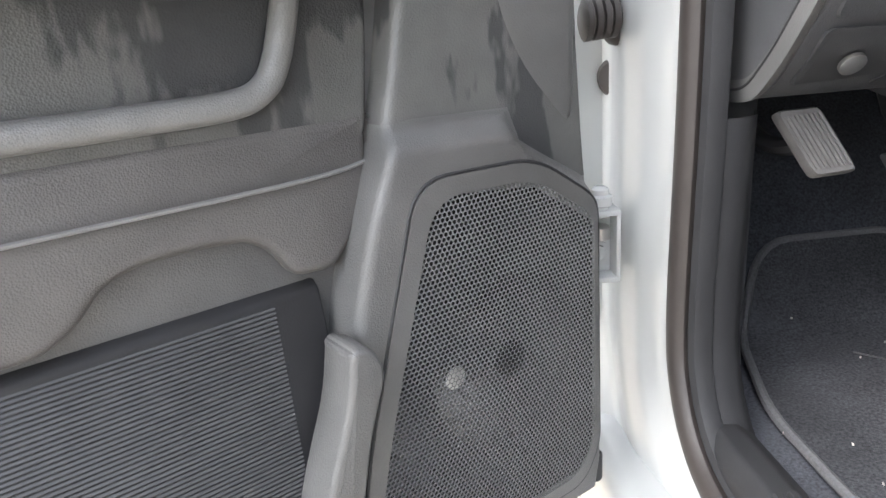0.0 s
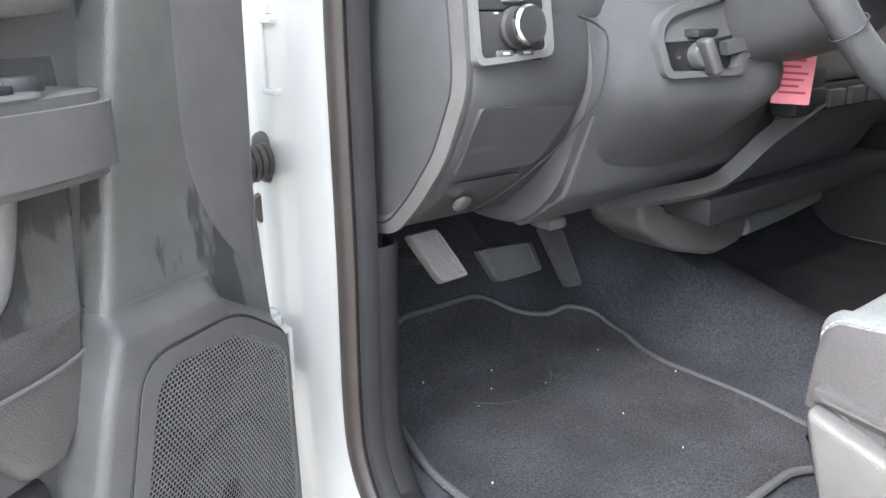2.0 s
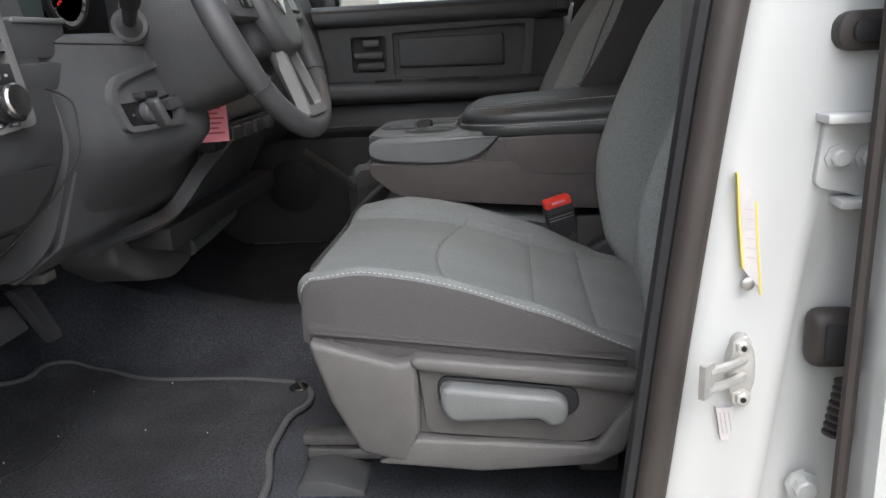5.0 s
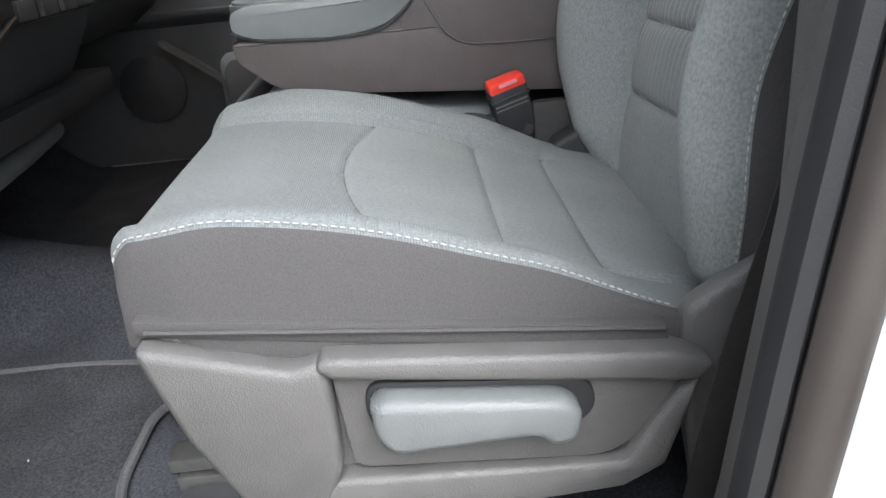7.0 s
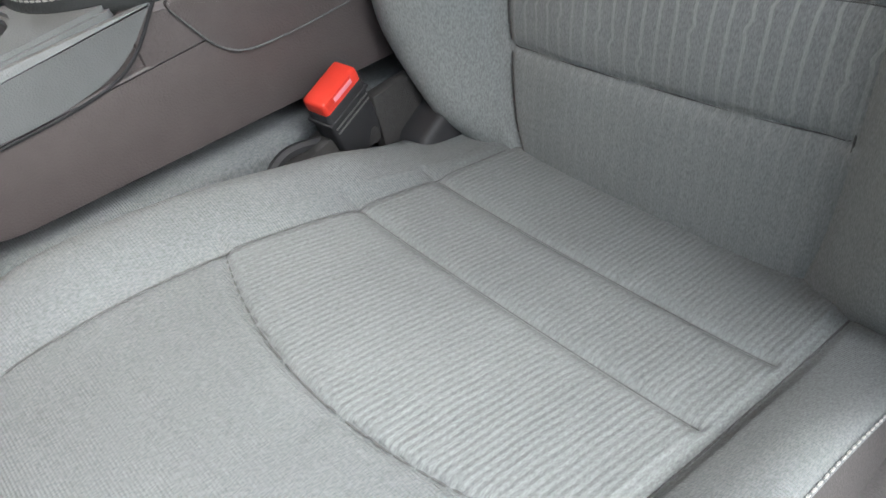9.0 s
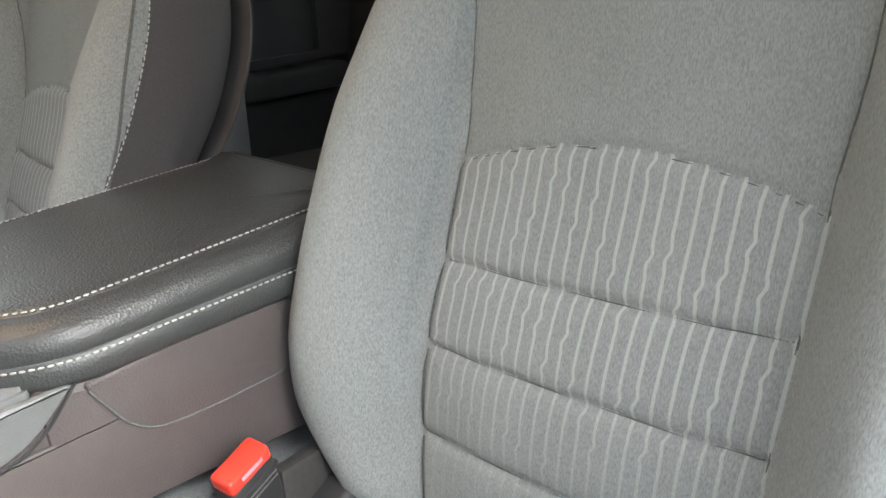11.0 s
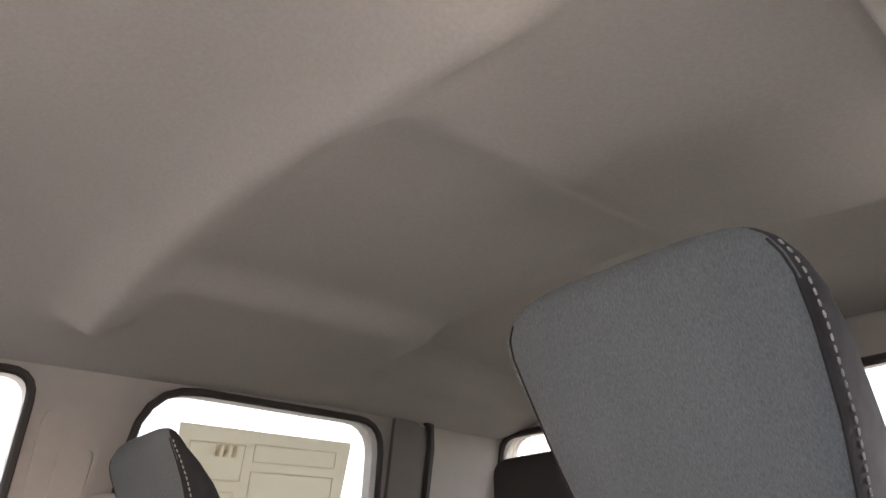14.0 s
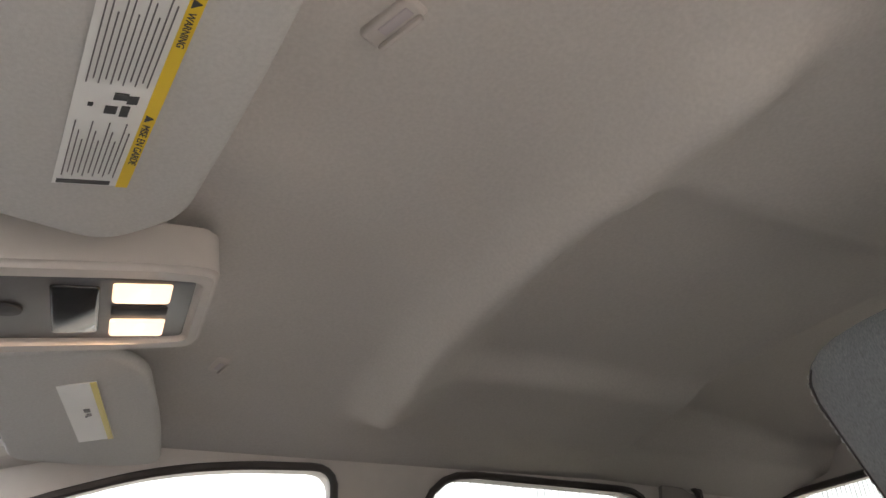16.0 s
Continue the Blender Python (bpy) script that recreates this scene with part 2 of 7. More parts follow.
M_PAPER = thin_paper("sticker paper", (0.86, 0.82, 0.72))
M_PRINT = thin_paper("printed sticker paper", (0.78, 0.73, 0.62))
M_SCREEN = material("display", (0.10, 0.13, 0.13), 0.12, var=0.1, var_scale=9)
M_GROUND = material("sandy concrete", (0.31, 0.275, 0.225), 0.9, var=0.2, var_scale=30, bump=0.6, bump_scale=60, blotch=0.15, blotch_scale=0.8)
M_SIDING = material("white siding", (0.50, 0.51, 0.50), 0.5, var=0.02, var_scale=2, blotch=0.03, blotch_scale=0.3)
M_GARAGE = material("grey shutter", (0.36, 0.37, 0.37), 0.5, var=0.03, var_scale=2)
M_TINT = material("tinted car glass", (0.06, 0.075, 0.075), 0.06, var=0.1, var_scale=2)
M_BELT = material("belt webbing", (0.035, 0.033, 0.032), 0.75, var=0.15, var_scale=150, bump=0.6, bump_scale=700)
M_GLASS = glass("window glass", (0.80, 0.84, 0.83))
M_SHADEGLASS = glass("windscreen glass", (0.82, 0.86, 0.85))
M_PRIVACY = glass("tinted rear glass", (0.44, 0.47, 0.46))
M_LAMP = glow("lamp lens", (1.0, 0.66, 0.38), 0.26)
M_MIRROR = material("mirror glass", (0.85, 0.87, 0.88), 0.02, metal=1.0)


# ---- mesh helpers ----
def add(bm, src, m=None, mat=0):
    """Copies the mesh src into bm, moved by m."""
    m = m or Matrix()
    vs = [bm.verts.new(m @ v.co) for v in src.verts]
    src.verts.index_update()
    for f in src.faces:
        try:
            g = bm.faces.new([vs[v.index] for v in f.verts])
            g.material_index = f.material_index or mat
        except ValueError:
            pass
    src.free()
    return bm


def rbox(x0, x1, y0, y1, z0, z1, r=0.004, seg=2):
    bm = bmesh.new()
    bmesh.ops.create_cube(bm, size=1)
    for v in bm.verts:
        v.co = Vector((x0 + (v.co.x + 0.5) * (x1 - x0), y0 + (v.co.y + 0.5) * (y1 - y0), z0 + (v.co.z + 0.5) * (z1 - z0)))
    if r:
        r = min(r, 0.49 * min(abs(x1 - x0), abs(y1 - y0), abs(z1 - z0)))
        bmesh.ops.bevel(bm, geom=list(bm.edges), offset=r, segments=seg, profile=0.5, affect="EDGES")
    return bm


AX = {"x": lambda a, p, q: (a, p, q), "y": lambda a, p, q: (p, a, q), "z": lambda a, p, q: (p, q, a)}


def prism(pts, axis, a, b, r=0.003, seg=2):
    """A polygon in the two other axes, drawn out along axis from a to b, with rounded edges."""
    bm = bmesh.new()
    lo = [bm.verts.new(AX[axis](a, *p)) for p in pts]
    hi = [bm.verts.new(AX[axis](b, *p)) for p in pts]
    bm.faces.new(lo)
    bm.faces.new(hi)
    for i in range(len(pts)):
        j = (i + 1) % len(pts)
        bm.faces.new((lo[i], lo[j], hi[j], hi[i]))
    bmesh.ops.recalc_face_normals(bm, faces=bm.faces)
    if r:
        bmesh.ops.bevel(bm, geom=[e for e in bm.edges if e.calc_face_angle(0) > 0.3], offset=r, segments=seg, profile=0.5, affect="EDGES")
    return bm


def rounded(pts, r, n=5):
    """A polygon with its corners rounded; r one radius or one each."""
    out, k = [], len(pts)
    for i, p in enumerate(pts):
        p, a, b = Vector(p), Vector(pts[i - 1]), Vector(pts[(i + 1) % k])
        q = r[i] if isinstance(r, (list, tuple)) else r
        u, w = (a - p), (b - p)
        d = min(q, 0.48 * u.length, 0.48 * w.length)
        s, e = p + u.normalized() * d, p + w.normalized() * d
        for t in np.linspace(0, 1, n + 1):
            out.append(tuple((1 - t) ** 2 * s + 2 * t * (1 - t) * p + t * t * e))
    return out


def curve(pts, n=8, closed=False):
    """A smooth line through the points."""
    P = [Vector(p) for p in pts]
    k = len(P)
    out = []
    for i in range(k if closed else k - 1):
        a, b, c, d = (P[(i + j) % k] if closed else P[min(max(i + j, 0), k - 1)] for j in (-1, 0, 1, 2))
        for t in np.arange(n) / n:
            out.append(0.5 * (2 * b + (c - a) * t + (2 * a - 5 * b + 4 * c - d) * t * t + (3 * b - a - 3 * c + d) * t ** 3))
    return out if closed else out + [P[-1]]


def sweep(path, profile, closed=False, up=(0, 0, 1), cap=True):
    """Carries a profile of (side, up) pairs along a line of points; a closed profile."""
    bm = bmesh.new()
    path, k = [Vector(p) for p in path], len(path)
    rings = []
    for i, p in enumerate(path):
        a = path[i - 1] if (i or closed) else p
        b = path[(i + 1) % k] if (i < k - 1 or closed) else p
        t = (b - a).normalized()
        s = t.cross(Vector(up))
        s = s.normalized() if s.length > 1e-4 else Vector((1, 0, 0))
        w = s.cross(t).normalized()
        prof = profile(i / max(k - 1, 1)) if callable(profile) else profile
        rings.append([bm.verts.new(p + s * x + w * y) for x, y in prof])
    m = len(rings[0])
    for i in range(k if closed else k - 1):
        A, B = rings[i], rings[(i + 1) % k]
        for j in range(m):
            bm.faces.new((A[j], A[(j + 1) % m], B[(j + 1) % m], B[j]))
    if cap and not closed:
        bm.faces.new(rings[0][::-1])
        bm.faces.new(rings[-1])
    bmesh.ops.recalc_face_normals(bm, faces=bm.faces)
    return bm


def circle(r, n=10, ry=None):
    return [(r * math.cos(2 * math.pi * i / n), (ry or r) * math.sin(2 * math.pi * i / n)) for i in range(n)]


def tube(path, r, n=10, closed=False, up=(0, 0, 1)):
    return sweep(path, circle(r, n), closed, up)


def lathe(outline, centre, axis, n=24):
    """Turns an outline of (radius, along) pairs round an axis through centre."""
    bm = bmesh.new()
    rot = Vector((0, 0, 1)).rotation_difference(Vector(axis)).to_matrix()
    rings = []
    for r, h in outline:
        rings.append([bm.verts.new(Vector(centre) + rot @ Vector((r * math.cos(2 * math.pi * i / n), r * math.sin(2 * math.pi * i / n), h))) for i in range(n)])
    for A, B in zip(rings, rings[1:]):
        for j in range(n):
            bm.faces.new((A[j], A[(j + 1) % n], B[(j + 1) % n], B[j]))
    bm.faces.new(rings[0][::-1])
    bm.faces.new(rings[-1])
    bmesh.ops.recalc_face_normals(bm, faces=bm.faces)
    return bm


def sheet(f, us, vs, pick=None, wrap=False):
    """A surface f(u, v) over two lists; pick(u, v) gives the material slot of a face."""
    bm = bmesh.new()
    g = [[bm.verts.new(f(u, v)) for v in vs] for u in us]
    nu, nv = len(us), len(vs)
    for i in range(nu if wrap else nu - 1):
        for j in range(nv - 1):
            i2 = (i + 1) % nu
            face = bm.faces.new((g[i][j], g[i2][j], g[i2][j + 1], g[i][j + 1]))
            if pick:
                face.material_index = pick((us[i] + us[i2]) / 2, (vs[j] + vs[j + 1]) / 2)
    return bm


def holed(outer, holes, put, depth):
    """A slab with openings: outlines in 2D, put(a, b, d) places a point at depth d."""
    bm = bmesh.new()
    edges = []
    for loop in (outer, *holes):
        vs = [bm.verts.new((a, b, 0)) for a, b in loop]
        edges += [bm.edges.new((vs[i], vs[(i + 1) % len(vs)])) for i in range(len(vs))]
    bmesh.ops.triangle_fill(bm, use_beauty=True, use_dissolve=False, edges=edges)
    got = bmesh.ops.extrude_face_region(bm, geom=list(bm.faces))
    for v in got["geom"]:
        if isinstance(v, bmesh.types.BMVert):
            v.co.z = 1
    for v in bm.verts:
        v.co = Vector(put(v.co.x, v.co.y, depth * v.co.z))
    bmesh.ops.recalc_face_normals(bm, faces=bm.faces)
    return bm


def mesh_of(name, bm, mats, angle=38):
    me = bpy.data.meshes.new(name)
    bm.to_mesh(me)
    bm.free()
    for m in mats if isinstance(mats, (list, tuple)) else [mats]:
        me.materials.append(m)
    me.shade_smooth()
    me.set_sharp_from_angle(angle=radians(angle))
    return me


def part(name, bm, mats, parent=None, label="", angle=38):
    """Links a bmesh as one mesh object under a thing or a part."""
    ob = new(name, mesh_of(name, bm, mats, angle))
    if parent:
        ob.parent = parent
        base = parent.get("at", None)
        if base is not None:
            ob.matrix_parent_inverse = Matrix.Translation(-Vector(base))
    return tagged(ob, label) if label else ob


def thing(name, at, label, category, group="", kind=""):
    ob = new(name)
    ob.location = at
    ob["at"] = at
    ob.empty_display_size = 0.1
    return tagged(ob, label, category, group, kind)


def single(name, bm, mats, label, category, group="", kind="", angle=38):
    return tagged(part(name, bm, mats, angle=angle), label, category, group, kind)


def stitches(path, size=0.006, gap=0.003, thick=0.0011, up=(0, 0, 1)):
    """Short proud threads along a line."""
    P = [Vector(p) for p in path]
    cum = np.r_[0, np.cumsum([(b - a).length for a, b in zip(P, P[1:])])]
    arr = np.array(P)
    at = lambda d: Vector([np.interp(d, cum, arr[:, k]) for k in range(3)])
    bm = bmesh.new()
    for d in np.arange(0, cum[-1] - size, size + gap):
        add(bm, sweep([at(d), at(d + size * 0.5), at(d + size)], lambda t: circle(thick * (0.7 if t in (0, 1) else 1.1), 5), up=up))
    return bm


def joined(*bms):
    out = bmesh.new()
    for b in bms:
        add(out, b)
    return out
# ---- ground and yard ----
single("ground", sheet(lambda u, v: (u, v, 0), [-400, -40, -8, -2, 0, 2, 8, 40, 400], [-400, -40, -8, -2, 0, 2, 8, 40, 400]), M_GROUND,
       "sandy brown concrete yard under an overcast sky", "ground", kind="structure")


def shed():
    b = thing("metal_building", (24, 0, 0), "white metal building with ribbed siding and a grey shutter", "building")
    # Wall made 12 m tall to cut the sky light from this side.
    wall = rbox(24, 24.3, -60, 34, 0, 12.0, 0.0)
    for k in range(310):
        y = -60 + 0.303 * k
        if y < 34 and not (-3.35 < y < 1.35):
            add(wall, rbox(23.96, 24.01, y - 0.022, y + 0.022, 0.0, 11.9, 0.0))
    part("wall", wall, M_SIDING, b)
    # Added wall, mostly out of view; it cuts the sky light through the windscreen.
    front = rbox(-14, 24, 11.0, 11.3, 0, 8.5, 0.0)
    for k in range(125):
        add(front, rbox(-14 + 0.303 * k - 0.022, -14 + 0.303 * k + 0.022, 10.96, 11.01, 0, 8.4, 0.0))
    part("front_wing", front, M_SIDING, b)
    part("roof", prism([(23.7, 12.0), (24.6, 12.0), (40, 14.0), (40, 14.2), (23.7, 12.25)], "y", -60.3, 34.3, 0.0), M_GARAGE, b)
    frame_bm = joined(rbox(23.9, 24.02, 1.2, 1.34, 0, 2.64, 0.01), rbox(23.9, 24.02, -3.34, -3.2, 0, 2.64, 0.01), rbox(23.9, 24.02, -3.2, 1.2, 2.5, 2.64, 0.01))
    part("door_frame", frame_bm, M_SIDING, b)
    d = rbox(23.97, 23.99, -3.2, 1.2, 0, 2.5, 0.0)
    for k in range(5):
        add(d, rbox(23.945, 23.97, -3.2, 1.2, 0.02 + 0.5 * k, 0.49 + 0.5 * k, 0.01))
    part("shutter", d, M_GARAGE, b, "grey sectional shutter")


shed()


def parked_truck():
    t = thing("pickup_truck", (10, -1.5, 0), "white four-door pickup truck parked in the yard", "truck")
    x0, x1 = 9.0, 10.95
    part("cargo_bed", joined(rbox(x0, x1, -0.50, 1.45, 0.62, 1.43, 0.05), rbox(x0 + 0.02, x0 + 0.1, -0.48, 1.42, 1.42, 1.46, 0.015)), M_PAINT, t)
    cab = prism([(-0.56, 0.55), (-0.56, 1.42), (-0.72, 1.86), (-0.95, 1.93), (-2.1, 1.93), (-2.75, 1.42), (-4.2, 1.30), (-4.3, 0.55)], "x", x0 + 0.03, x1 - 0.03, 0.06, 3)
    part("cab", cab, M_PAINT, t)
    for y0, y1, a in ((-1.45, -0.74, 0.0), (-2.42, -1.55, 0.33)):
        w = part("window", prism(rounded([(y0 + a, 1.82), (y1 - 0.06, 1.82), (y1 + 0.04, 1.40), (y0, 1.40)], 0.07), "x", x0 + 0.02, x0 + 0.045, 0.004), M_TINT, t, "dark tinted side window")
        part("window_seal", sweep([(x0 + 0.024, p, q) for p, q in rounded([(y0 + a, 1.82), (y1 - 0.06, 1.82), (y1 + 0.04, 1.40), (y0, 1.40)], 0.07)], circle(0.012, 6), True, (1, 0, 0)), M_RUBBER, w)
    for y in (-0.80, -1.68):
        part("door_handle", rbox(x0 - 0.01, x0 + 0.04, y - 0.20, y, 1.20, 1.24, 0.012), M_PAINT, t)
    part("roof_marker", rbox(9.6, 9.75, -0.98, -0.84, 1.92, 1.97, 0.02), M_BLACK, t)
    for y in (0.75, -3.45):
        for x in (x0 + 0.14, x1 - 0.14):
            w = part("wheel", lathe([(0.2, -0.12), (0.38, -0.12), (0.40, -0.08), (0.40, 0.08), (0.38, 0.12), (0.2, 0.12)], (x, y, 0.4), (1, 0, 0), 28), M_RUBBER, t)
            part("rim", lathe([(0.05, -0.13), (0.2, -0.125), (0.21, -0.1), (0.21, 0.1), (0.2, 0.125), (0.05, 0.13)], (x, y, 0.4), (1, 0, 0), 20), M_STEEL, w)


parked_truck()


# ---- cab floor ----
def ease(a, b, x):
    t = min(max((x - a) / (b - a), 0), 1)
    return t * t * (3 - 2 * t)


def floor_z(x, y):
    toe = 0.44 * ease(0.02, 0.50, y) + 0.10 * max(0, y - 0.30)
    hump = (0.07 + 0.10 * ease(-0.35, 0.15, y)) * (1 - ease(0.03, 0.15, abs(x)))
    rear = 0.02 * ease(-1.0, -1.2, y)
    return 0.592 + max(toe, 0) + hump * (1 - ease(0.3, 0.5, y)) - rear


floor_top = sheet(lambda u, v: (u, v, floor_z(u, v)), np.linspace(-0.845, 0.845, 60), np.linspace(-2.2, 0.56, 90))
add(floor_top, rbox(-0.84, 0.84, -2.2, 0.5, 0.50, 0.545, 0.0))
add(floor_top, rbox(-0.84, 0.84, 0.52, 0.56, 0.5, 1.36, 0.0))
single("floor", floor_top, M_CARPET, "black moulded carpet on the cab floor", "floor", kind="structure")


# ---- headliner ----
def band(x, a, b, s):
    return ease(a - s, a + s, x) * (1 - ease(b - s, b + s, x))


def liner_z(x, y):
    ax = abs(x)
    z = 1.812 - 0.022 * (ax / 0.6) ** 2 - 0.018 * ease(0.50, 0.70, ax)
    z -= 0.030 * ease(-0.62, -0.40, y)
    across = math.exp(-((y + 0.985 + 0.03 * (x / 0.5) ** 2) / 0.042) ** 2) * (1 - ease(0.42, 0.56, ax))
    z -= 0.046 * across
    pan = band(y, -1.53, -1.03, 0.05) * (1 - ease(0.22, 0.34, ax))
    z += 0.022 * pan
    rail = math.exp(-((ax - 0.275) / 0.04) ** 2) * band(y, -1.53, -1.02, 0.05)
    z -= 0.020 * rail
    low = 0.026 * ease(-1.10, -1.45, y) * ease(0.22, 0.50, ax) * (1 - ease(0.50, 0.62, ax))
    z -= low * (1 - ease(-1.528, -1.534, y))
    z += 0.075 * ease(-1.528, -1.534, y) * (1 - 0.35 * ease(-1.75, -2.05, y)) * (1 - ease(0.47, 0.53, ax))
    z -= 0.020 * ease(-1.55, -2.1, y)
    dip = math.exp(-((ax - 0.16) / 0.05) ** 2) * ease(-0.75, -0.66, y)
    return z - 0.014 * dip


us, vs = np.linspace(-0.735, 0.735, 110), np.sort(np.r_[np.linspace(-2.13, -0.40, 190), -1.5275, -1.5345])
roof = sheet(lambda u, v: (u, v, liner_z(u, v)), us, vs)
single("ceiling", roof, M_LINER, "warm grey cloth headliner with moulded ridges", "headliner", kind="structure")
shell = sheet(lambda u, v: (u, v, 1.90 - 0.06 * (u / 0.7) ** 2 - 0.03 * ease(-0.7, -0.4, v)), np.linspace(-0.76, 0.76, 12), np.linspace(-2.2, -0.36, 12))
single("roof", joined(shell, rbox(-0.76, 0.76, -0.44, -0.37, 1.745, 1.85, 0.01), rbox(-0.76, 0.76, -2.2, -2.14, 1.76, 1.86, 0.01)), M_PAINT, "white painted steel roof of the cab", "roof", kind="structure")


# ---- sides of the cab: the upper walls lean in ----
def side_x(z):
    return 0.785 - 0.185 * max(0, z - 1.33) / 0.42 * 0.5 if z > 1.33 else 0.785


REAR_WIN = rounded([(-1.765, 1.375), (-1.16, 1.385), (-1.185, 1.758), (-1.735, 1.746)], [0.03, 0.05, 0.11, 0.07])
FRONT_WIN = rounded([(-0.985, 1.325), (0.14, 1.335), (-0.45, 1.658), (-0.66, 1.724), (-0.80, 1.744), (-0.997, 1.752)], [0.03, 0.05, 0.10, 0.08, 0.08, 0.05])


def upper_wall(side):
    outer = [(-2.14, 1.335), (-2.14, 1.83), (-0.40, 1.83), (0.32, 1.36), (0.30, 1.30)]
    holes = [REAR_WIN, FRONT_WIN]
    if side < 0:
        outer = [(-2.14, 1.335), (-2.14, 1.83), (-1.09, 1.83), (-1.09, 1.335)]
        holes = [REAR_WIN]
    return holed(outer, holes, lambda a, b, d: (side * (side_x(b) + d), a, b), 0.06)


def side_glass(outline, side, d=0.03):
    bm = bmesh.new()
    f = bm.faces.new([bm.verts.new((side * (side_x(b) + d), a, b)) for a, b in outline])
    return bm


for side, tag in ((1, "east"), (-1, "west")):
    wall = single("wall_" + tag, upper_wall(side), M_BEIGE, "warm grey plastic pillar trim round the side windows", "pillar trim", kind="structure")
    outs = [REAR_WIN] + ([FRONT_WIN] if side > 0 else [])
    for n, o in enumerate(outs):
        w = single("window_%d" % (n + 1 if side > 0 else 3), side_glass(o, side), M_PRIVACY if n == 0 else M_GLASS, "clear side window glass in a black rubber seal", "window", kind="structure")
        w.visible_shadow = False
        part("window_seal", sweep([(side * (side_x(b) - 0.003), a, b) for a, b in o], circle(0.008, 6), True, (1, 0, 0)), M_RUBBER, w)
        if n == 0:
            c = [(-1.773, 1.36), (-1.765, 1.76), (-1.80, 1.765), (-1.865, 1.74), (-1.875, 1.36)]
            part("window_frame", holed(c, [], lambda a, b, d: (side * (side_x(b) - 0.012 + d), a, b), 0.012), M_TAUPE, w, "brown-grey rear door window frame")
            part("rubber_strip", sweep([(side * (side_x(b) - 0.012), a, b) for a, b in [(-1.885, 1.36), (-1.88, 1.70), (-1.87, 1.75), (-1.82, 1.785), (-1.6, 1.792), (-1.22, 1.80)]], circle(0.010, 6), up=(1, 0, 0)), M_RUBBER, w)

# rear wall and its window
BACK_WIN = rounded([(-0.715, 1.41), (0.715, 1.41), (0.70, 1.752), (-0.70, 1.752)], 0.06)
rear_wall = holed([(-0.80, 0.55), (0.80, 0.55), (0.80, 1.34), (0.76, 1.83), (-0.76, 1.83), (-0.80, 1.34)], [BACK_WIN], lambda a, b, d: (a, -2.125 - d - 0.05 * max(0, 1.4 - b), b), 0.06)
single("wall_south", rear_wall, M_BEIGE, "warm grey plastic trim on the rear cab wall", "rear wall", kind="structure")
bm = bmesh.new()
bm.faces.new([bm.verts.new((a, -2.15, b)) for a, b in BACK_WIN])
w = single("window_4", bm, M_PRIVACY, "clear rear window glass in a black seal", "window", kind="structure")
w.visible_shadow = False
part("window_seal", sweep([(a, -2.126, b) for a, b in BACK_WIN], circle(0.009, 6), True, (0, 1, 0)), M_RUBBER, w)

single("rear_corner_trim", joined(rbox(0.72, 0.80, -2.16, -1.93, 0.55, 1.372, 0.015), rbox(-0.80, -0.72, -2.16, -1.93, 0.55, 1.372, 0.015)), M_BLACK, "black plastic trim in the rear cab corners", "trim", kind="structure")

# windscreen and A-pillars
bm = sheet(lambda u, v: (u * (0.80 - 0.12 * v), 0.62 - 0.99 * v + 0.02 - 0.10 * u * u, 1.34 + 0.42 * v), np.linspace(-1, 1, 13), np.linspace(0, 1, 9))
w = single("window_5", bm, M_SHADEGLASS, "large clear raked windscreen", "windscreen", kind="structure")
for s, tag in ((-1, "west"), (1, "east")):
    line = curve([(s * 0.80, 0.30, 1.33), (s * 0.775, 0.05, 1.47), (s * 0.72, -0.30, 1.69), (s * 0.685, -0.48, 1.755)], 8)
    single("pillar_" + tag, sweep(line, circle(0.038, 10, 0.026)), M_BEIGE, "warm grey plastic windscreen pillar trim", "pillar trim", kind="structure")


# ---- the open driver's doorway: white frame round the opening ----
def frame_x(z):
    return -0.885 + 0.19 * max(0, z - 1.33) / 0.45


OPENING = [(-0.112, 1.20), (-0.110, 0.95), (-0.104, 0.74), (-0.118, 0.655), (-0.165, 0.592), (-0.24, 0.562), (-0.40, 0.552), (-0.85, 0.552), (-0.93, 0.575),
           (-0.972, 0.64), (-0.992, 0.74), (-1.019, 0.98), (-1.047, 1.21), (-1.077, 1.41), (-1.10, 1.62), (-1.095, 1.71), (-1.04, 1.755), (-0.85, 1.765),
           (-0.62, 1.755), (-0.42, 1.675), (-0.25, 1.56), (-0.178, 1.48), (-0.137, 1.385), (-0.121, 1.30)]
ring = [(p.x, p.y) for p in curve([(a, b, 0) for a, b in OPENING], 6, True)]


def outward(i):
    a, b = Vector(ring[i - 1]), Vector(ring[(i + 1) % len(ring)])
    t = (b - a).normalized()
    n = Vector((t.y, -t.x))
    mid = Vector((-0.6, 1.1))
    return n if n.dot(Vector(ring[i]) - mid) > 0 else -n


def frame_ring(profile):
    bm = bmesh.new()
    rows = []
    for i, (y, z) in enumerate(ring):
        o = outward(i)
        row = []
        for d, dx in profile:
            if y < -0.9 and len(profile) > 9:
                dx += 0.014 * ease(0.078, 0.094, d) * (1 - ease(0.16, 0.18, d)) * (1 - ease(1.05, 1.15, z))
            yy, zz = y + o.x * d, z + o.y * d
            row.append(bm.verts.new((frame_x(zz) + dx, yy, zz)))
        rows.append(row)
    for i in range(len(rows)):
        A, B = rows[i], rows[(i + 1) % len(rows)]
        for j in range(len(profile) - 1):
            bm.faces.new((A[j], A[j + 1], B[j + 1], B[j]))
    bmesh.ops.recalc_face_normals(bm, faces=bm.faces)
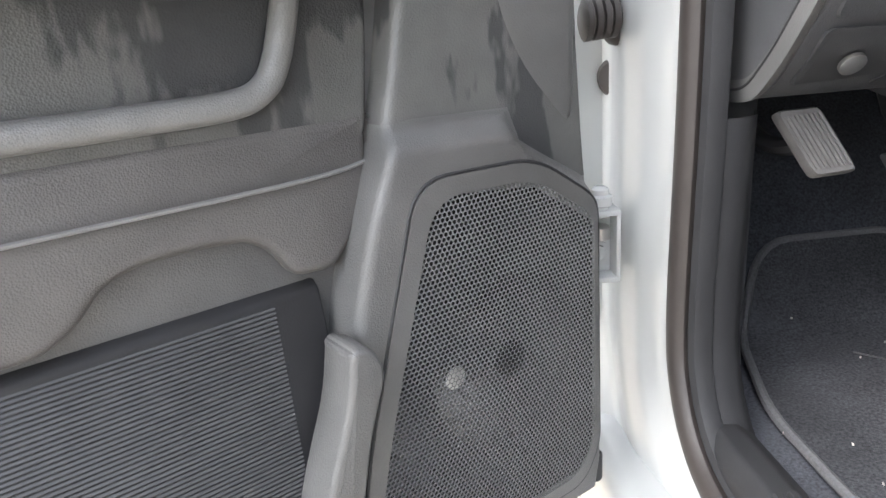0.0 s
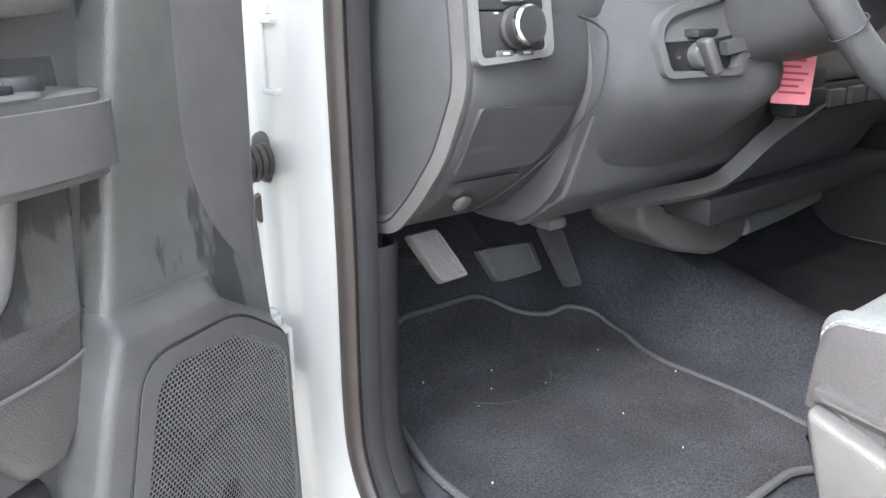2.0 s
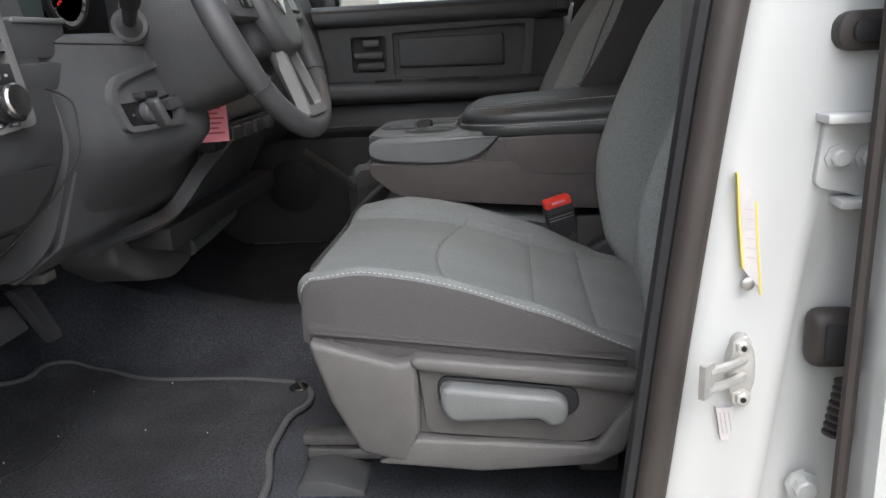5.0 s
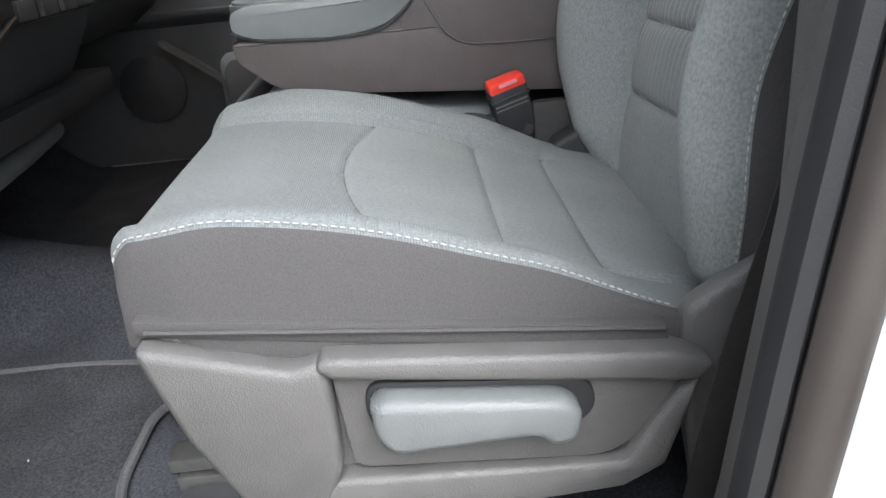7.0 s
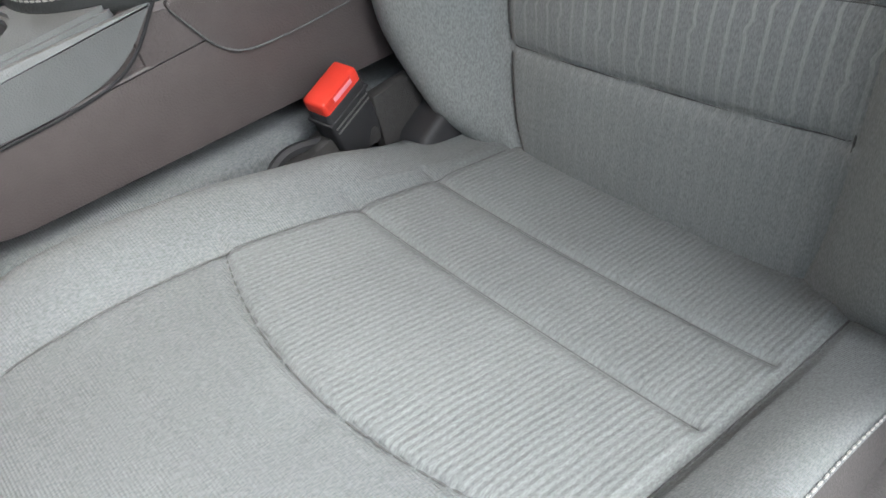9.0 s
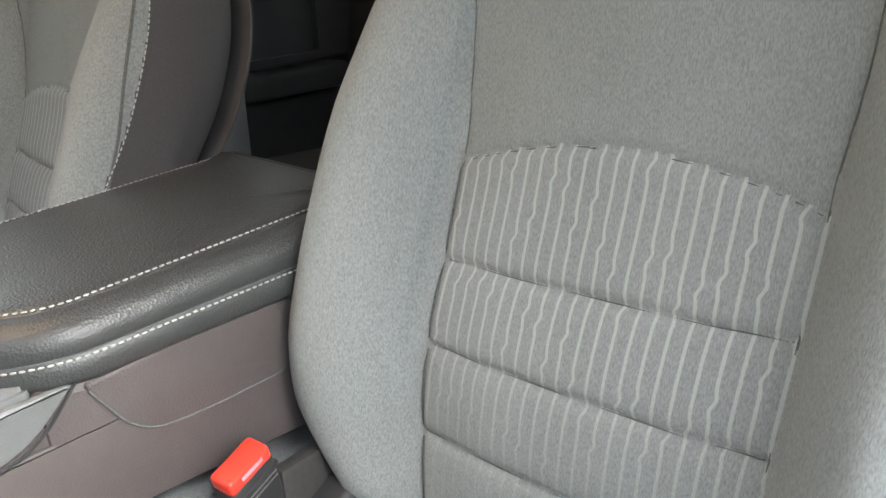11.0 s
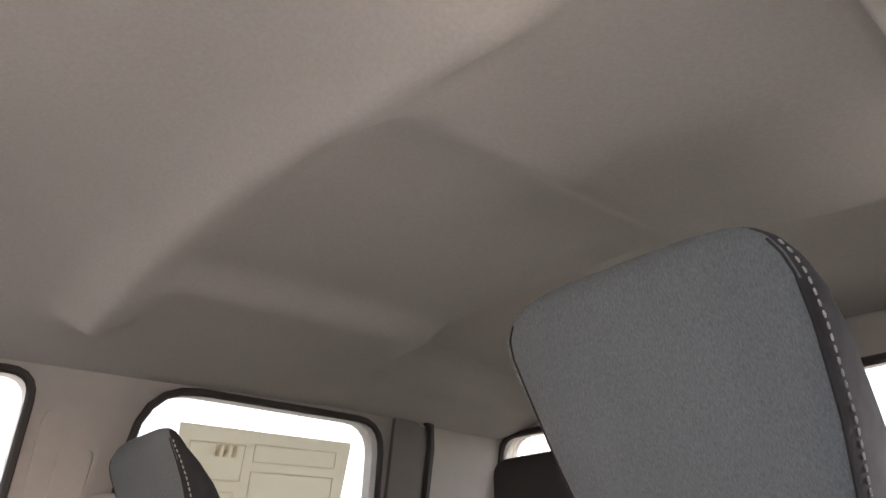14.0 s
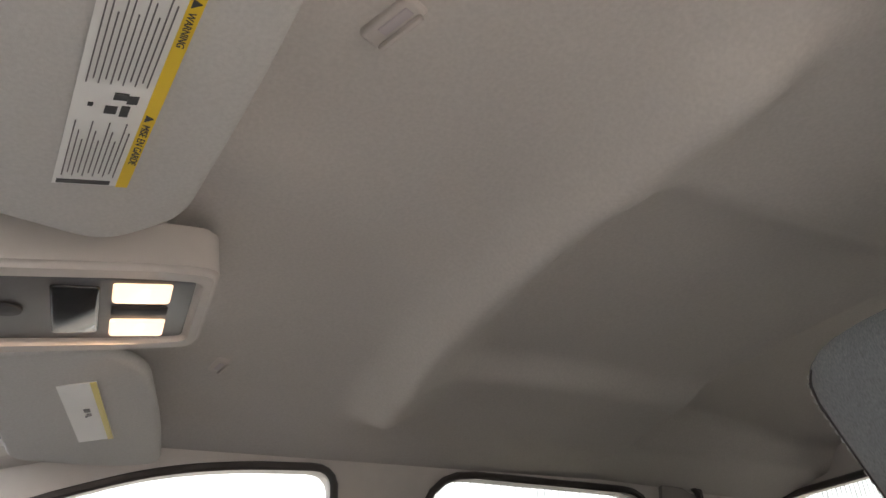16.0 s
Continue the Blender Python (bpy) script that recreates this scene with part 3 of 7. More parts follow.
    return bm


body = frame_ring([(-0.01, 0.03), (0.0, 0.004), (0.004, 0.0), (0.018, -0.004), (0.040, -0.006), (0.052, -0.014), (0.072, -0.019), (0.080, -0.020), (0.086, -0.0215), (0.093, -0.023), (0.10, -0.024), (0.12, -0.024), (0.14, -0.022), (0.17, -0.024), (0.185, -0.05), (0.19, 0.04)])
frame_ob = single("door_frame", body, M_PAINT, "white painted steel frame of the driver's doorway", "door frame", kind="structure", angle=60)
seal_line = [(frame_x(z) + 0.004, y - 0.013 * outward(i).x, z - 0.013 * outward(i).y) for i, (y, z) in enumerate(ring)]
part("weatherstrip", sweep(seal_line, circle(0.0155, 10, 0.012), True, (1, 0, 0)), M_RUBBER, frame_ob, "dark rubber bulb seal")
seal_in = [(frame_x(z) + 0.022, y - 0.030 * outward(i).x, z - 0.030 * outward(i).y) for i, (y, z) in enumerate(ring)]
part("seal_lip", sweep(seal_in, circle(0.010, 8, 0.014), True, (1, 0, 0)), M_BLACK, frame_ob)

# fender behind the hinge pillar, rear door skin, rocker
single("front_fender", joined(prism([(0.075, 0.50), (0.075, 1.30), (0.14, 1.33), (0.9, 1.30), (0.9, 0.5)], "x", -1.0, -0.955, 0.012), rbox(-0.96, -0.90, 0.06, 0.12, 0.5, 1.3, 0.01)), M_PAINT, "white painted front fender", "fender", kind="structure")
single("rocker_panel", rbox(-0.96, -0.80, -2.0, 0.1, 0.40, 0.535, 0.03, 3), M_PAINT, "white painted rocker panel", "rocker panel", kind="structure")


def rear_door():
    d = thing("door_2", (-0.95, -1.15, 0.5), "closed white rear door with a black rubber edge", "car door", kind="structure")
    part("outer_panel", joined(prism(rounded([(-1.140, 0.50), (-1.140, 1.34), (-2.0, 1.36), (-2.0, 0.5)], 0.02), "x", -1.0, -0.945, 0.012)), M_PAINT, d)
    part("edge_seal", sweep(curve([(-0.962, -1.131, 0.52), (-0.962, -1.131, 0.9), (-0.962, -1.135, 1.33)], 4), circle(0.0065, 8)), M_RUBBER, d)
    part("belt_strip", rbox(-1.0, -0.955, -2.0, -1.142, 1.345, 1.362, 0.004), M_RUBBER, d)
    part("window_frame", joined(sweep(curve([(-0.955, -1.150, 1.36), (-0.93, -1.155, 1.45), (-0.875, -1.165, 1.62), (-0.845, -1.175, 1.72)], 5), [(-0.014, -0.02), (0.014, -0.02), (0.014, 0.02), (-0.014, 0.02)])), M_BLACK, d)
    part("inner_panel", joined(rbox(-0.80, -0.75, -1.95, -1.12, 0.6, 1.33, 0.02), rbox(-0.76, -0.70, -1.85, -1.2, 1.06, 1.12, 0.02), rbox(-0.95, -0.79, -1.98, -1.16, 0.56, 0.62, 0.0), rbox(-0.95, -0.79, -1.98, -1.16, 1.27, 1.335, 0.0)), M_PLASTIC, d)


rear_door()

# black trim inside the doorway
kick = sheet(lambda u, v: (-0.868 + 0.13 * u - 0.01 * math.sin(v * 3), -0.085 + 0.07 * u ** 2 + 0.02 * u, 0.585 + v * 0.38), np.linspace(0, 1, 14), np.linspace(0, 1, 10))
add(kick, rbox(-0.80, -0.735, 0.0, 0.40, 0.56, 0.97, 0.02))
single("kick_panel", kick, M_PLASTIC, "charcoal plastic kick panel beside the pedals", "kick panel", kind="structure")
sill = prism([(-0.875, 0.565), (-0.873, 0.612), (-0.862, 0.630), (-0.836, 0.629), (-0.815, 0.612), (-0.808, 0.585), (-0.805, 0.56)], "y", -1.02, -0.085, 0.005, 3)
for k in range(14):
    y = -0.30 - 0.032 * k
    for x in (-0.856, -0.842):
        add(sill, rbox(x - 0.006, x + 0.006, y - 0.011, y + 0.011, 0.624, 0.6325, 0.003, 1))
single("sill_plate", sill, M_BLACK, "charcoal plastic sill plate with raised grip pads", "sill plate", kind="structure")
corner = bmesh.new()
rows = []
for i, (y, z) in enumerate(ring):
    if y > -0.62 and z < 0.98:
        o = outward(i)
        rows.append((y, [corner.verts.new((frame_x(0) + dx, y + o.x * d, z + o.y * d)) for d, dx in ((-0.024, 0.018), (-0.031, 0.022), (-0.034, 0.032), (-0.034, 0.045), (-0.031, 0.058), (-0.022, 0.070), (-0.004, 0.076))]))
for (y1, A), (y2, B) in zip(rows, rows[1:]):
    if abs(y1 - y2) < 0.2:
        for j in range(len(A) - 1):
            corner.faces.new((A[j], A[j + 1], B[j + 1], B[j]))
bmesh.ops.recalc_face_normals(corner, faces=corner.faces)
single("kick_corner", corner, M_BLACK, "black moulded trim curving from kick panel to sill", "kick panel", kind="structure", angle=60)
lower = sheet(lambda u, v: (-0.866 + 0.10 * u, np.interp(0.58 + v * 0.85, [0.58, 0.74, 0.98, 1.21, 1.43], [-0.93, -0.962, -0.989, -1.017, -1.05]) - 0.03 * u * u - 0.005, 0.58 + v * 0.85), np.linspace(0, 1, 8), np.linspace(0, 1, 20))
add(lower, rbox(-0.80, -0.752, -1.14, -1.022, 0.58, 1.40, 0.02, 3))
single("pillar_trim", lower, M_SHELL, "charcoal plastic trim on the driver's middle pillar", "pillar trim", kind="structure")


# ---- hardware in the doorway ----
def bolt(c, axis, r=0.009, h=0.008):
    return lathe([(r * 1.5, 0), (r * 1.5, h * 0.3), (r, h * 0.3), (r, h), (r * 0.8, h * 1.15)], c, axis, 6 if r < 0.007 else 8)


def hinge(x, y, z):
    h = part("hinge", joined(rbox(x + 0.012, x + 0.018, y - 0.034, y + 0.02, z - 0.055, z + 0.030, 0.003), rbox(x - 0.020, x + 0.018, y - 0.010, y - 0.003, z - 0.055, z + 0.030, 0.003), rbox(x - 0.020, x + 0.018, y - 0.034, y, z + 0.024, z + 0.031, 0.002), rbox(x - 0.020, x + 0.018, y - 0.034, y, z - 0.056, z - 0.049, 0.002)), M_PAINT, frame_ob, "white painted steel door hinge with bolts")
    part("pin", lathe([(0.006, 0.020), (0.010, 0.022), (0.010, 0.034), (0.014, 0.036), (0.014, 0.046), (0.010, 0.048), (0.010, 0.054), (0.006, 0.057)], (x - 0.003, y - 0.020, z), (0, 0, 1), 12), M_PAINT, h)
    part("pin", lathe([(0.008, -0.002), (0.011, 0.0), (0.011, 0.014), (0.008, 0.016)], (x - 0.003, y - 0.022, z - 0.004), (0, 0, 1), 12), M_STEEL, h)
    for dz in (-0.024,):
        part("bolt", bolt((x - 0.003, y - 0.010, z + dz), (0, -1, 0)), M_PAINT, h)


hinge(-0.938, -0.012, 0.806)
hinge(-0.893, 0.0, 1.178)
single("rubber_plug", lathe([(0.006, 0.004), (0.018, 0.004), (0.023, 0.0), (0.021, -0.006), (0.01, -0.006)], (-0.902, 0.040, 0.972), (-0.75, -0.66, 0), 18), M_RUBBER, "black oval rubber plug in the white pillar", "plug")
boot = thing("wiring_boot", (-0.905, 0.0, 1.02), "black ribbed rubber wiring boot between pillar and door", "cable boot")
part("socket", rbox(-0.920, -0.870, -0.002, 0.04, 1.01, 1.075, 0.014, 3), M_RUBBER, boot)
part("bellows", joined(*[lathe([(0.014, 0), (0.022, 0.004), (0.022, 0.010), (0.014, 0.013)], (-0.912 - 0.012 * k, -0.004 - 0.008 * k, 1.043), (-1, 0, 0), 14) for k in range(4)]), M_RUBBER, boot)

st = thing("door_striker", (-0.90, -1.05, 0.93), "bright steel door striker loop on the white pillar", "striker")
part("plate", prism(rounded([(-1.047, 0.908), (-1.046, 0.930), (-1.053, 0.958), (-1.064, 0.962), (-1.071, 0.940), (-1.072, 0.915), (-1.064, 0.888), (-1.055, 0.890)], 0.006), "x", -0.9055, -0.890, 0.002), M_ZINC, st)
for z in (0.9365, 0.9195):
    part("bar", tube(curve([(-0.897, -1.066, z), (-0.915, -1.050, z + 0.001), (-0.938, -1.020, z + 0.003)], 5), 0.0045, 8), M_ZINC, st)
part("end_bar", sweep([(-0.9395, -1.0185, 0.9490), (-0.9395, -1.0185, 0.9165)], [(0.008, 0.003), (-0.008, 0.003), (-0.008, -0.003), (0.008, -0.003)], up=(0.7, 0.7, 0)), M_ZINC, st)
for y, z in ((-1.058, 0.951), (-1.060, 0.899)):
    bo = part("bolt", bolt((-0.9055, y, z), (-1, 0, 0), 0.0065, 0.006), M_ZINC, st)
    part("socket", lathe([(0.0028, 0), (0.0028, 0.001), (0.0005, 0.001)], (-0.9122, y, z), (-1, 0, 0), 8), M_GLOSS, bo)

part("hole_plug", lathe([(0.006, 0.0), (0.006, 0.003), (0.004, 0.004), (0.001, 0.004)], (-0.899, -1.061, 1.010), (-1, 0, 0), 14), M_STEEL, frame_ob)
lab = thing("tyre_label", (-0.895, -1.06, 1.02), "white and yellow tyre label stuck on the pillar", "label")
part("paper", prism([(-1.058, 1.022), (-1.049, 1.112), (-1.066, 1.086), (-1.076, 1.000)], "x", -0.8985, -0.89, 0.0), M_LABELPALE, lab)
for y, z0, z1 in ((-1.050, 1.024, 1.112), (-1.067, 0.998, 1.086)):
    part("stripe", prism([(y - 0.0060, z0), (y - 0.0005, (z0 + z1) / 2 + 0.004), (y + 0.003, z1), (y + 0.0010, z1), (y - 0.0025, (z0 + z1) / 2 + 0.004), (y - 0.0082, z0)], "x", -0.8992, -0.892, 0.0), M_PALEYELLOW, lab)
for k in range(6):
    part("print", prism([(-1.0595 + 0.0008 * k, 1.034 + 0.009 * k), (-1.0595 + 0.0008 * k, 1.0355 + 0.009 * k), (-1.0675 + 0.0008 * k, 1.034 + 0.009 * k), (-1.0675 + 0.0008 * k, 1.0325 + 0.009 * k)], "x", -0.8988, -0.892, 0.0), M_FADED, lab)
sn = thing("small_sticker", (-0.895, -1.05, 0.86), "small white printed sticker on the pillar", "label")
part("paper", prism([(-1.046, 0.848), (-1.040, 0.882), (-1.056, 0.884), (-1.062, 0.850)], "x", -0.8965, -0.888, 0.0), M_LABELPALE, sn)
for k in range(3):
    part("print", prism([(-1.047 - 0.0042 * k, 0.856), (-1.043 - 0.0042 * k, 0.878), (-1.044 - 0.0042 * k, 0.878), (-1.048 - 0.0042 * k, 0.856)], "x", -0.8972, -0.89, 0.0), M_GARAGE, sn)

rh = part("rear_hinge", joined(prism(rounded([(-1.108, 1.10), (-1.113, 1.160), (-1.165, 1.160), (-1.168, 1.085)], 0.008), "x", -0.912, -0.895, 0.002), rbox(-0.93, -0.895, -1.168, -1.108, 1.155, 1.163, 0.002), rbox(-0.93, -0.895, -1.168, -1.125, 1.083, 1.091, 0.002)), M_PAINT, frame_ob, "white painted rear door hinge")
for y in (-1.126, -1.150):
    part("bolt", bolt((-0.912, y, 1.125), (-1, 0, 0), 0.008), M_PAINT, rh)
part("hinge_bolt", bolt((-0.905, -1.122, 0.805), (-1, 0, 0), 0.011, 0.014), M_PAINT, frame_ob)
rb = thing("rear_wiring_boot", (-0.91, -1.13, 0.93), "black rubber wiring boot of the rear door", "cable boot")
part("socket", rbox(-0.922, -0.895, -1.160, -1.112, 0.932, 0.988, 0.012, 3), M_RUBBER, rb)
part("inner_plate", rbox(-0.926, -0.92, -1.152, -1.124, 0.942, 0.978, 0.006, 2), M_BLACK, rb)
part("bellows", joined(*[lathe([(0.006, 0), (0.010, 0.0018), (0.010, 0.0042), (0.006, 0.006)], (-0.925, -1.145 + 0.001 * k, 0.925 - 0.0072 * k), (0, 0.1, -1), 12) for k in range(8)]), M_RUBBER, rb)
ps = thing("courtesy_switch", (-0.905, -1.14, 1.225), "black oval door switch on the pillar", "switch")
part("bezel", prism(rounded([(-1.115, 1.212), (-1.115, 1.244), (-1.17, 1.244), (-1.17, 1.212)], 0.016), "x", -0.918, -0.895, 0.003), M_RUBBER, ps)
part("button", prism(rounded([(-1.126, 1.219), (-1.126, 1.237), (-1.16, 1.237), (-1.16, 1.219)], 0.008), "x", -0.922, -0.915, 0.002), M_BLACK, ps)
# ---- front seats ----
def resample(pts, n):
    P = [Vector((*p, 0)[:3]) for p in pts]
    C = curve(P, 12)
    cum = np.r_[0, np.cumsum([(b - a).length for a, b in zip(C, C[1:])])]
    arr = np.array(C)
    d = np.linspace(0, cum[-1], n)
    return np.stack([np.interp(d, cum, arr[:, 0]), np.interp(d, cum, arr[:, 1])], 1)


def between(rows, i):
    a = int(min(max(i, 0), len(rows) - 1))
    b, t = min(a + 1, len(rows) - 1), i - a
    return rows[a] * (1 - t) + rows[b] * t


def index_of(rows, col, value, lo, hi):
    """The fractional row between lo and hi at which a column has the value."""
    v = rows[lo:hi, col]
    k = np.arange(lo, hi)
    return float(np.interp(value, v, k) if v[-1] > v[0] else np.interp(-value, -v, k))


def glide(v, xs, ys):
    """Smooth curve through the given values, flat past both ends."""
    if v <= xs[0]:
        return ys[0]
    if v >= xs[-1]:
        return ys[-1]
    k = next(i for i in range(len(xs) - 1) if v <= xs[i + 1])
    slope = lambda i: 0.0 if i in (0, len(xs) - 1) else (ys[i + 1] - ys[i - 1]) / (xs[i + 1] - xs[i - 1])
    h = xs[k + 1] - xs[k]
    t = (v - xs[k]) / h
    return ((2 * t ** 3 - 3 * t * t + 1) * ys[k] + (t ** 3 - 2 * t * t + t) * h * slope(k) + (3 * t * t - 2 * t ** 3) * ys[k + 1] + (t ** 3 - t * t) * h * slope(k + 1))


def groove(d, w=0.0035):
    return math.exp(-(d / w) ** 2)


def front_seat(side, cx, label, recline=0.0):
    """side: -1 driver, +1 passenger; o runs outboard from the middle of the seat."""
    s = thing("front_seat", (cx, -0.8, 0.6), label, "car seat", "front seats")
    X = lambda o: cx + side * o
    # cushion
    cross = resample([(-0.240, -0.13), (-0.252, -0.06), (-0.250, -0.018), (-0.236, 0.012), (-0.212, 0.027), (-0.182, 0.016), (-0.158, 0.0), (-0.08, -0.005), (0.08, -0.005),
                      (0.178, 0.0), (0.195, 0.012), (0.214, 0.024), (0.230, 0.0285), (0.241, 0.024), (0.250, 0.004), (0.259, -0.04), (0.264, -0.08), (0.260, -0.13)], 250)
    along = resample([(-0.595, -0.13), (-0.575, -0.10), (-0.558, -0.055), (-0.556, -0.022), (-0.568, -0.004), (-0.59, 0.0), (-0.70, 0.0), (-0.90, 0.0), (-1.12, 0.0)], 260)
    zi = lambda y: glide(-y, [0.50, 0.56, 0.66, 0.76, 0.876, 0.962, 1.07, 1.2], [0.925, 0.932, 0.930, 0.912, 0.874, 0.848, 0.820, 0.79])
    arc = lambda o: -0.764 + 0.036 * (1 - (o / 0.175) ** 2)
    low = lambda y: np.interp(-y, [0.5, 1.1], [0.868, 0.800])

    def top(i, j):
        o, dz = between(cross, i)
        y, dy = between(along, j)
        wide = 1 - 0.04 * ease(-0.62, -0.55, y)
        edge = ease(0.20, 0.25, abs(o))
        y2 = y + (0.012 * (1 - (o / 0.25) ** 2) - 0.012 * edge) * ease(-0.66, -0.56, y)
        z = zi(y) + (dz if dz < 0 else dz * (0.55 + 0.45 * ease(-0.57, -0.66, y)) * (1 - 0.9 * ease(-0.88, -1.02, y))) + dy
        if abs(o) < 0.20 and dy > -0.02:
            z -= 0.0045 * (groove(o + 0.160) + groove(o - 0.185))
            if abs(o) < 0.176:
                z -= 0.004 * groove(y - arc(o)) + 0.0035 * (groove(y + 0.876) + groove(y + 0.962))
                if y < arc(o):
                    z += 0.0025 * (1 - groove((y + 0.876), 0.012)) * (1 - groove((y + 0.962), 0.012))
        return (X(o * wide), y2, max(z, low(y)))

    def which(i, j):
        o, dz = cross[int(i)]
        y, dy = along[int(j)]
        if o > 0.243 or dy < -0.045 or (o < -0.24):
            return 1
        if -0.160 < o < 0.185:
            return 2 if y < arc(o) else 3
        return 3

    part("cushion", sheet(top, range(len(cross)), range(len(along)), which), [M_CLOTH, M_DARKCLOTH, M_RIB, M_FRONTCLOTH], s, "grey cloth seat cushion with quilted seams", 60)
    k = min(range(len(cross)), key=lambda i: abs(cross[i][0] - 0.2425) + (cross[i][0] < 0))
    line = [Vector(top(k, j)) + Vector((side * 0.001, 0, 0.0015)) for j in range(len(along)) if along[j][1] > -0.02 and along[j][0] > -1.0]
    part("stitching", stitches(line, 0.0045, 0.0025, 0.0008), M_THREAD, s, "pale double stitching")
    k2 = min(range(len(cross)), key=lambda i: abs(cross[i][0] + 0.2425))
    line = [Vector(top(k2, j)) + Vector((0, 0, 0.0015)) for j in range(len(along)) if -0.93 > along[j][0] > -1.02]
    part("stitching", stitches(line, 0.005, 0.003), M_THREAD, s)
    n1, n2 = len(cross), len(along)
    iu = lambda o: index_of(cross, 0, o, 20, n1 - 20)
    ju = lambda y: index_of(along, 0, y, 30, n2)
    lift = Vector((0, 0, 0.0008))
    seam_at = lambda o, y: Vector(top(iu(o), ju(y))) + lift
    for o in (-0.160, 0.185):
        part("seam", tube([seam_at(o, y) for y in np.linspace(-0.60, -1.05, 60)], 0.0008, 5), M_SEAM, s)
    part("seam", tube([seam_at(o, arc(o)) + lift for o in np.linspace(-0.160, 0.183, 80)], 0.0008, 5), M_SEAM, s)
    for y0 in (-0.876, -0.962):
        part("seam", tube([seam_at(o, y0) for o in np.linspace(-0.158, 0.175, 60)], 0.0005, 5), M_SEAM, s)
    # welt along the lower edge of the cushion side
    part("welt", tube([(X(0.268), y, np.interp(-y, [0.55, 1.0], [0.885, 0.836])) for y in np.linspace(-0.59, -0.985, 14)], 0.0022, 6), M_DARKCLOTH, s)
    part("lower_band", prism([(-0.58, 0.875), (-0.58, 0.890), (-0.99, 0.838), (-0.99, 0.815)], "x", X(0.23), X(0.2655), 0.004), M_DARKCLOTH, s)

    before = set(s.children_recursive)
    # backrest
    crossb = resample([(-0.205, -0.125), (-0.245, -0.115), (-0.258, -0.07), (-0.260, -0.01), (-0.257, 0.050), (-0.247, 0.084), (-0.228, 0.097), (-0.205, 0.078), (-0.180, 0.028), (-0.162, 0.0), (-0.08, 0.004),
                       (0.07, 0.004), (0.143, 0.0), (0.163, 0.028), (0.194, 0.078), (0.222, 0.097), (0.241, 0.084), (0.251, 0.050), (0.254, -0.01), (0.252, -0.07), (0.242, -0.115), (0.205, -0.125)], 270)
    upb = resample([(0.795, -0.03), (0.80, -0.005), (0.82, 0.0), (0.95, 0.0), (1.10, 0.0), (1.25, 0.0), (1.345, 0.0), (1.392, -0.003), (1.409, -0.016), (1.415, -0.045), (1.409, -0.085), (1.388, -0.12), (1.35, -0.135),
                    (1.2, -0.14), (0.95, -0.14), (0.82, -0.12)], 320)
    yl = lambda z: glide(z, [0.80, 0.92, 1.015, 1.09, 1.178, 1.30, 1.42], [-1.062, -1.080, -1.100, -1.128, -1.160, -1.188, -1.200])
    half = lambda z: glide(z, [0.80, 0.86, 0.95, 1.10, 1.25, 1.32, 1.355, 1.378, 1.397, 1.41, 1.415], [0.90, 0.98, 1.0, 1.0, 0.98, 0.94, 0.875, 0.815, 0.755, 0.70, 0.68])
    left = lambda z: -np.interp(z, [1.20, 1.30, 1.36, 1.41], [0.163, 0.172, 0.182, 0.200])
    right = lambda z: np.interp(z, [1.20, 1.30, 1.36, 1.41], [0.146, 0.157, 0.170, 0.190])
    arcb = lambda o: 1.172 + 0.030 * (1 - (o / 0.16) ** 2)

    slant = lambda o: 0.045 * o

    def back(i, j):
        o, f = between(crossb, i)
        z, d = between(upb, j)
        front = ease(-0.10, -0.01, d)
        bol = glide(z, [0.795, 0.83, 0.865, 0.975, 1.10, 1.22, 1.28, 1.337, 1.378, 1.43], [0.10, 0.25, 0.50, 0.86, 1.0, 0.88, 0.66, 0.36, 0.12, 0.05])
        w = half(z)
        inner = min(1, abs(o) / 0.17) ** 3
        oo = o * (1 + (w - 1) * inner)
        if o > 0:
            oo -= 0.014 * min(1, o / 0.24) ** 4 * ease(0.92, 1.02, z) * (1 - ease(1.16, 1.34, z))
        else:
            oo -= min(1, abs(o) / 0.24) ** 4 * (0.022 * ease(0.83, 0.96, z) * (1 - ease(1.16, 1.34, z)) + glide(z, [0.83, 0.90, 0.96, 1.10, 1.20, 1.263, 1.305, 1.355, 1.382, 1.405], [-0.014, -0.003, 0.007, 0.007, 0.009, 0.014, 0.020, 0.026, 0.020, 0.0]))
        y = yl(z) + d + (f if f < 0 else f * bol * front)
        if d < -0.02 and f < 0:
            y = yl(z) + min(d, f) if d > -0.1 else yl(z) - 0.14 + 0.02 * abs(o)
        if front > 0.9 and abs(o) < 0.2:
            y -= 0.0045 * (groove(o - left(z)) + groove(o - right(z)))
            if left(z) < o < right(z):
                y -= 0.004 * groove(z - arcb(o)) + 0.004 * (groove(z - slant(o) - 1.092) + groove(z - slant(o) - 1.015) + groove(z - slant(o) - 0.929))
                if z < arcb(o):
                    y += 0.003 * (1 - groove(z - slant(o) - 1.092, 0.014)) * (1 - groove(z - slant(o) - 1.015, 0.014)) * (1 - groove(z - slant(o) - 0.929, 0.014))
        if f < 0 or d < -0.05:
            y += 0.055 * ease(1.30, 1.02, z) * max(ease(0.0, -0.10, f), ease(-0.05, -0.12, d))
        return (X(oo), y, z)

    brink = lambda z: np.interp(z, [1.12, 1.38], [0.045, -0.012])

    def whichb(i, j):
        o, f = crossb[int(i)]
        z, d = upb[int(j)]
        if f < brink(z) and abs(o) > 0.236 or d < -0.03:
            return 1
        return 2 if left(z) < o < right(z) and z < arcb(o) else 0

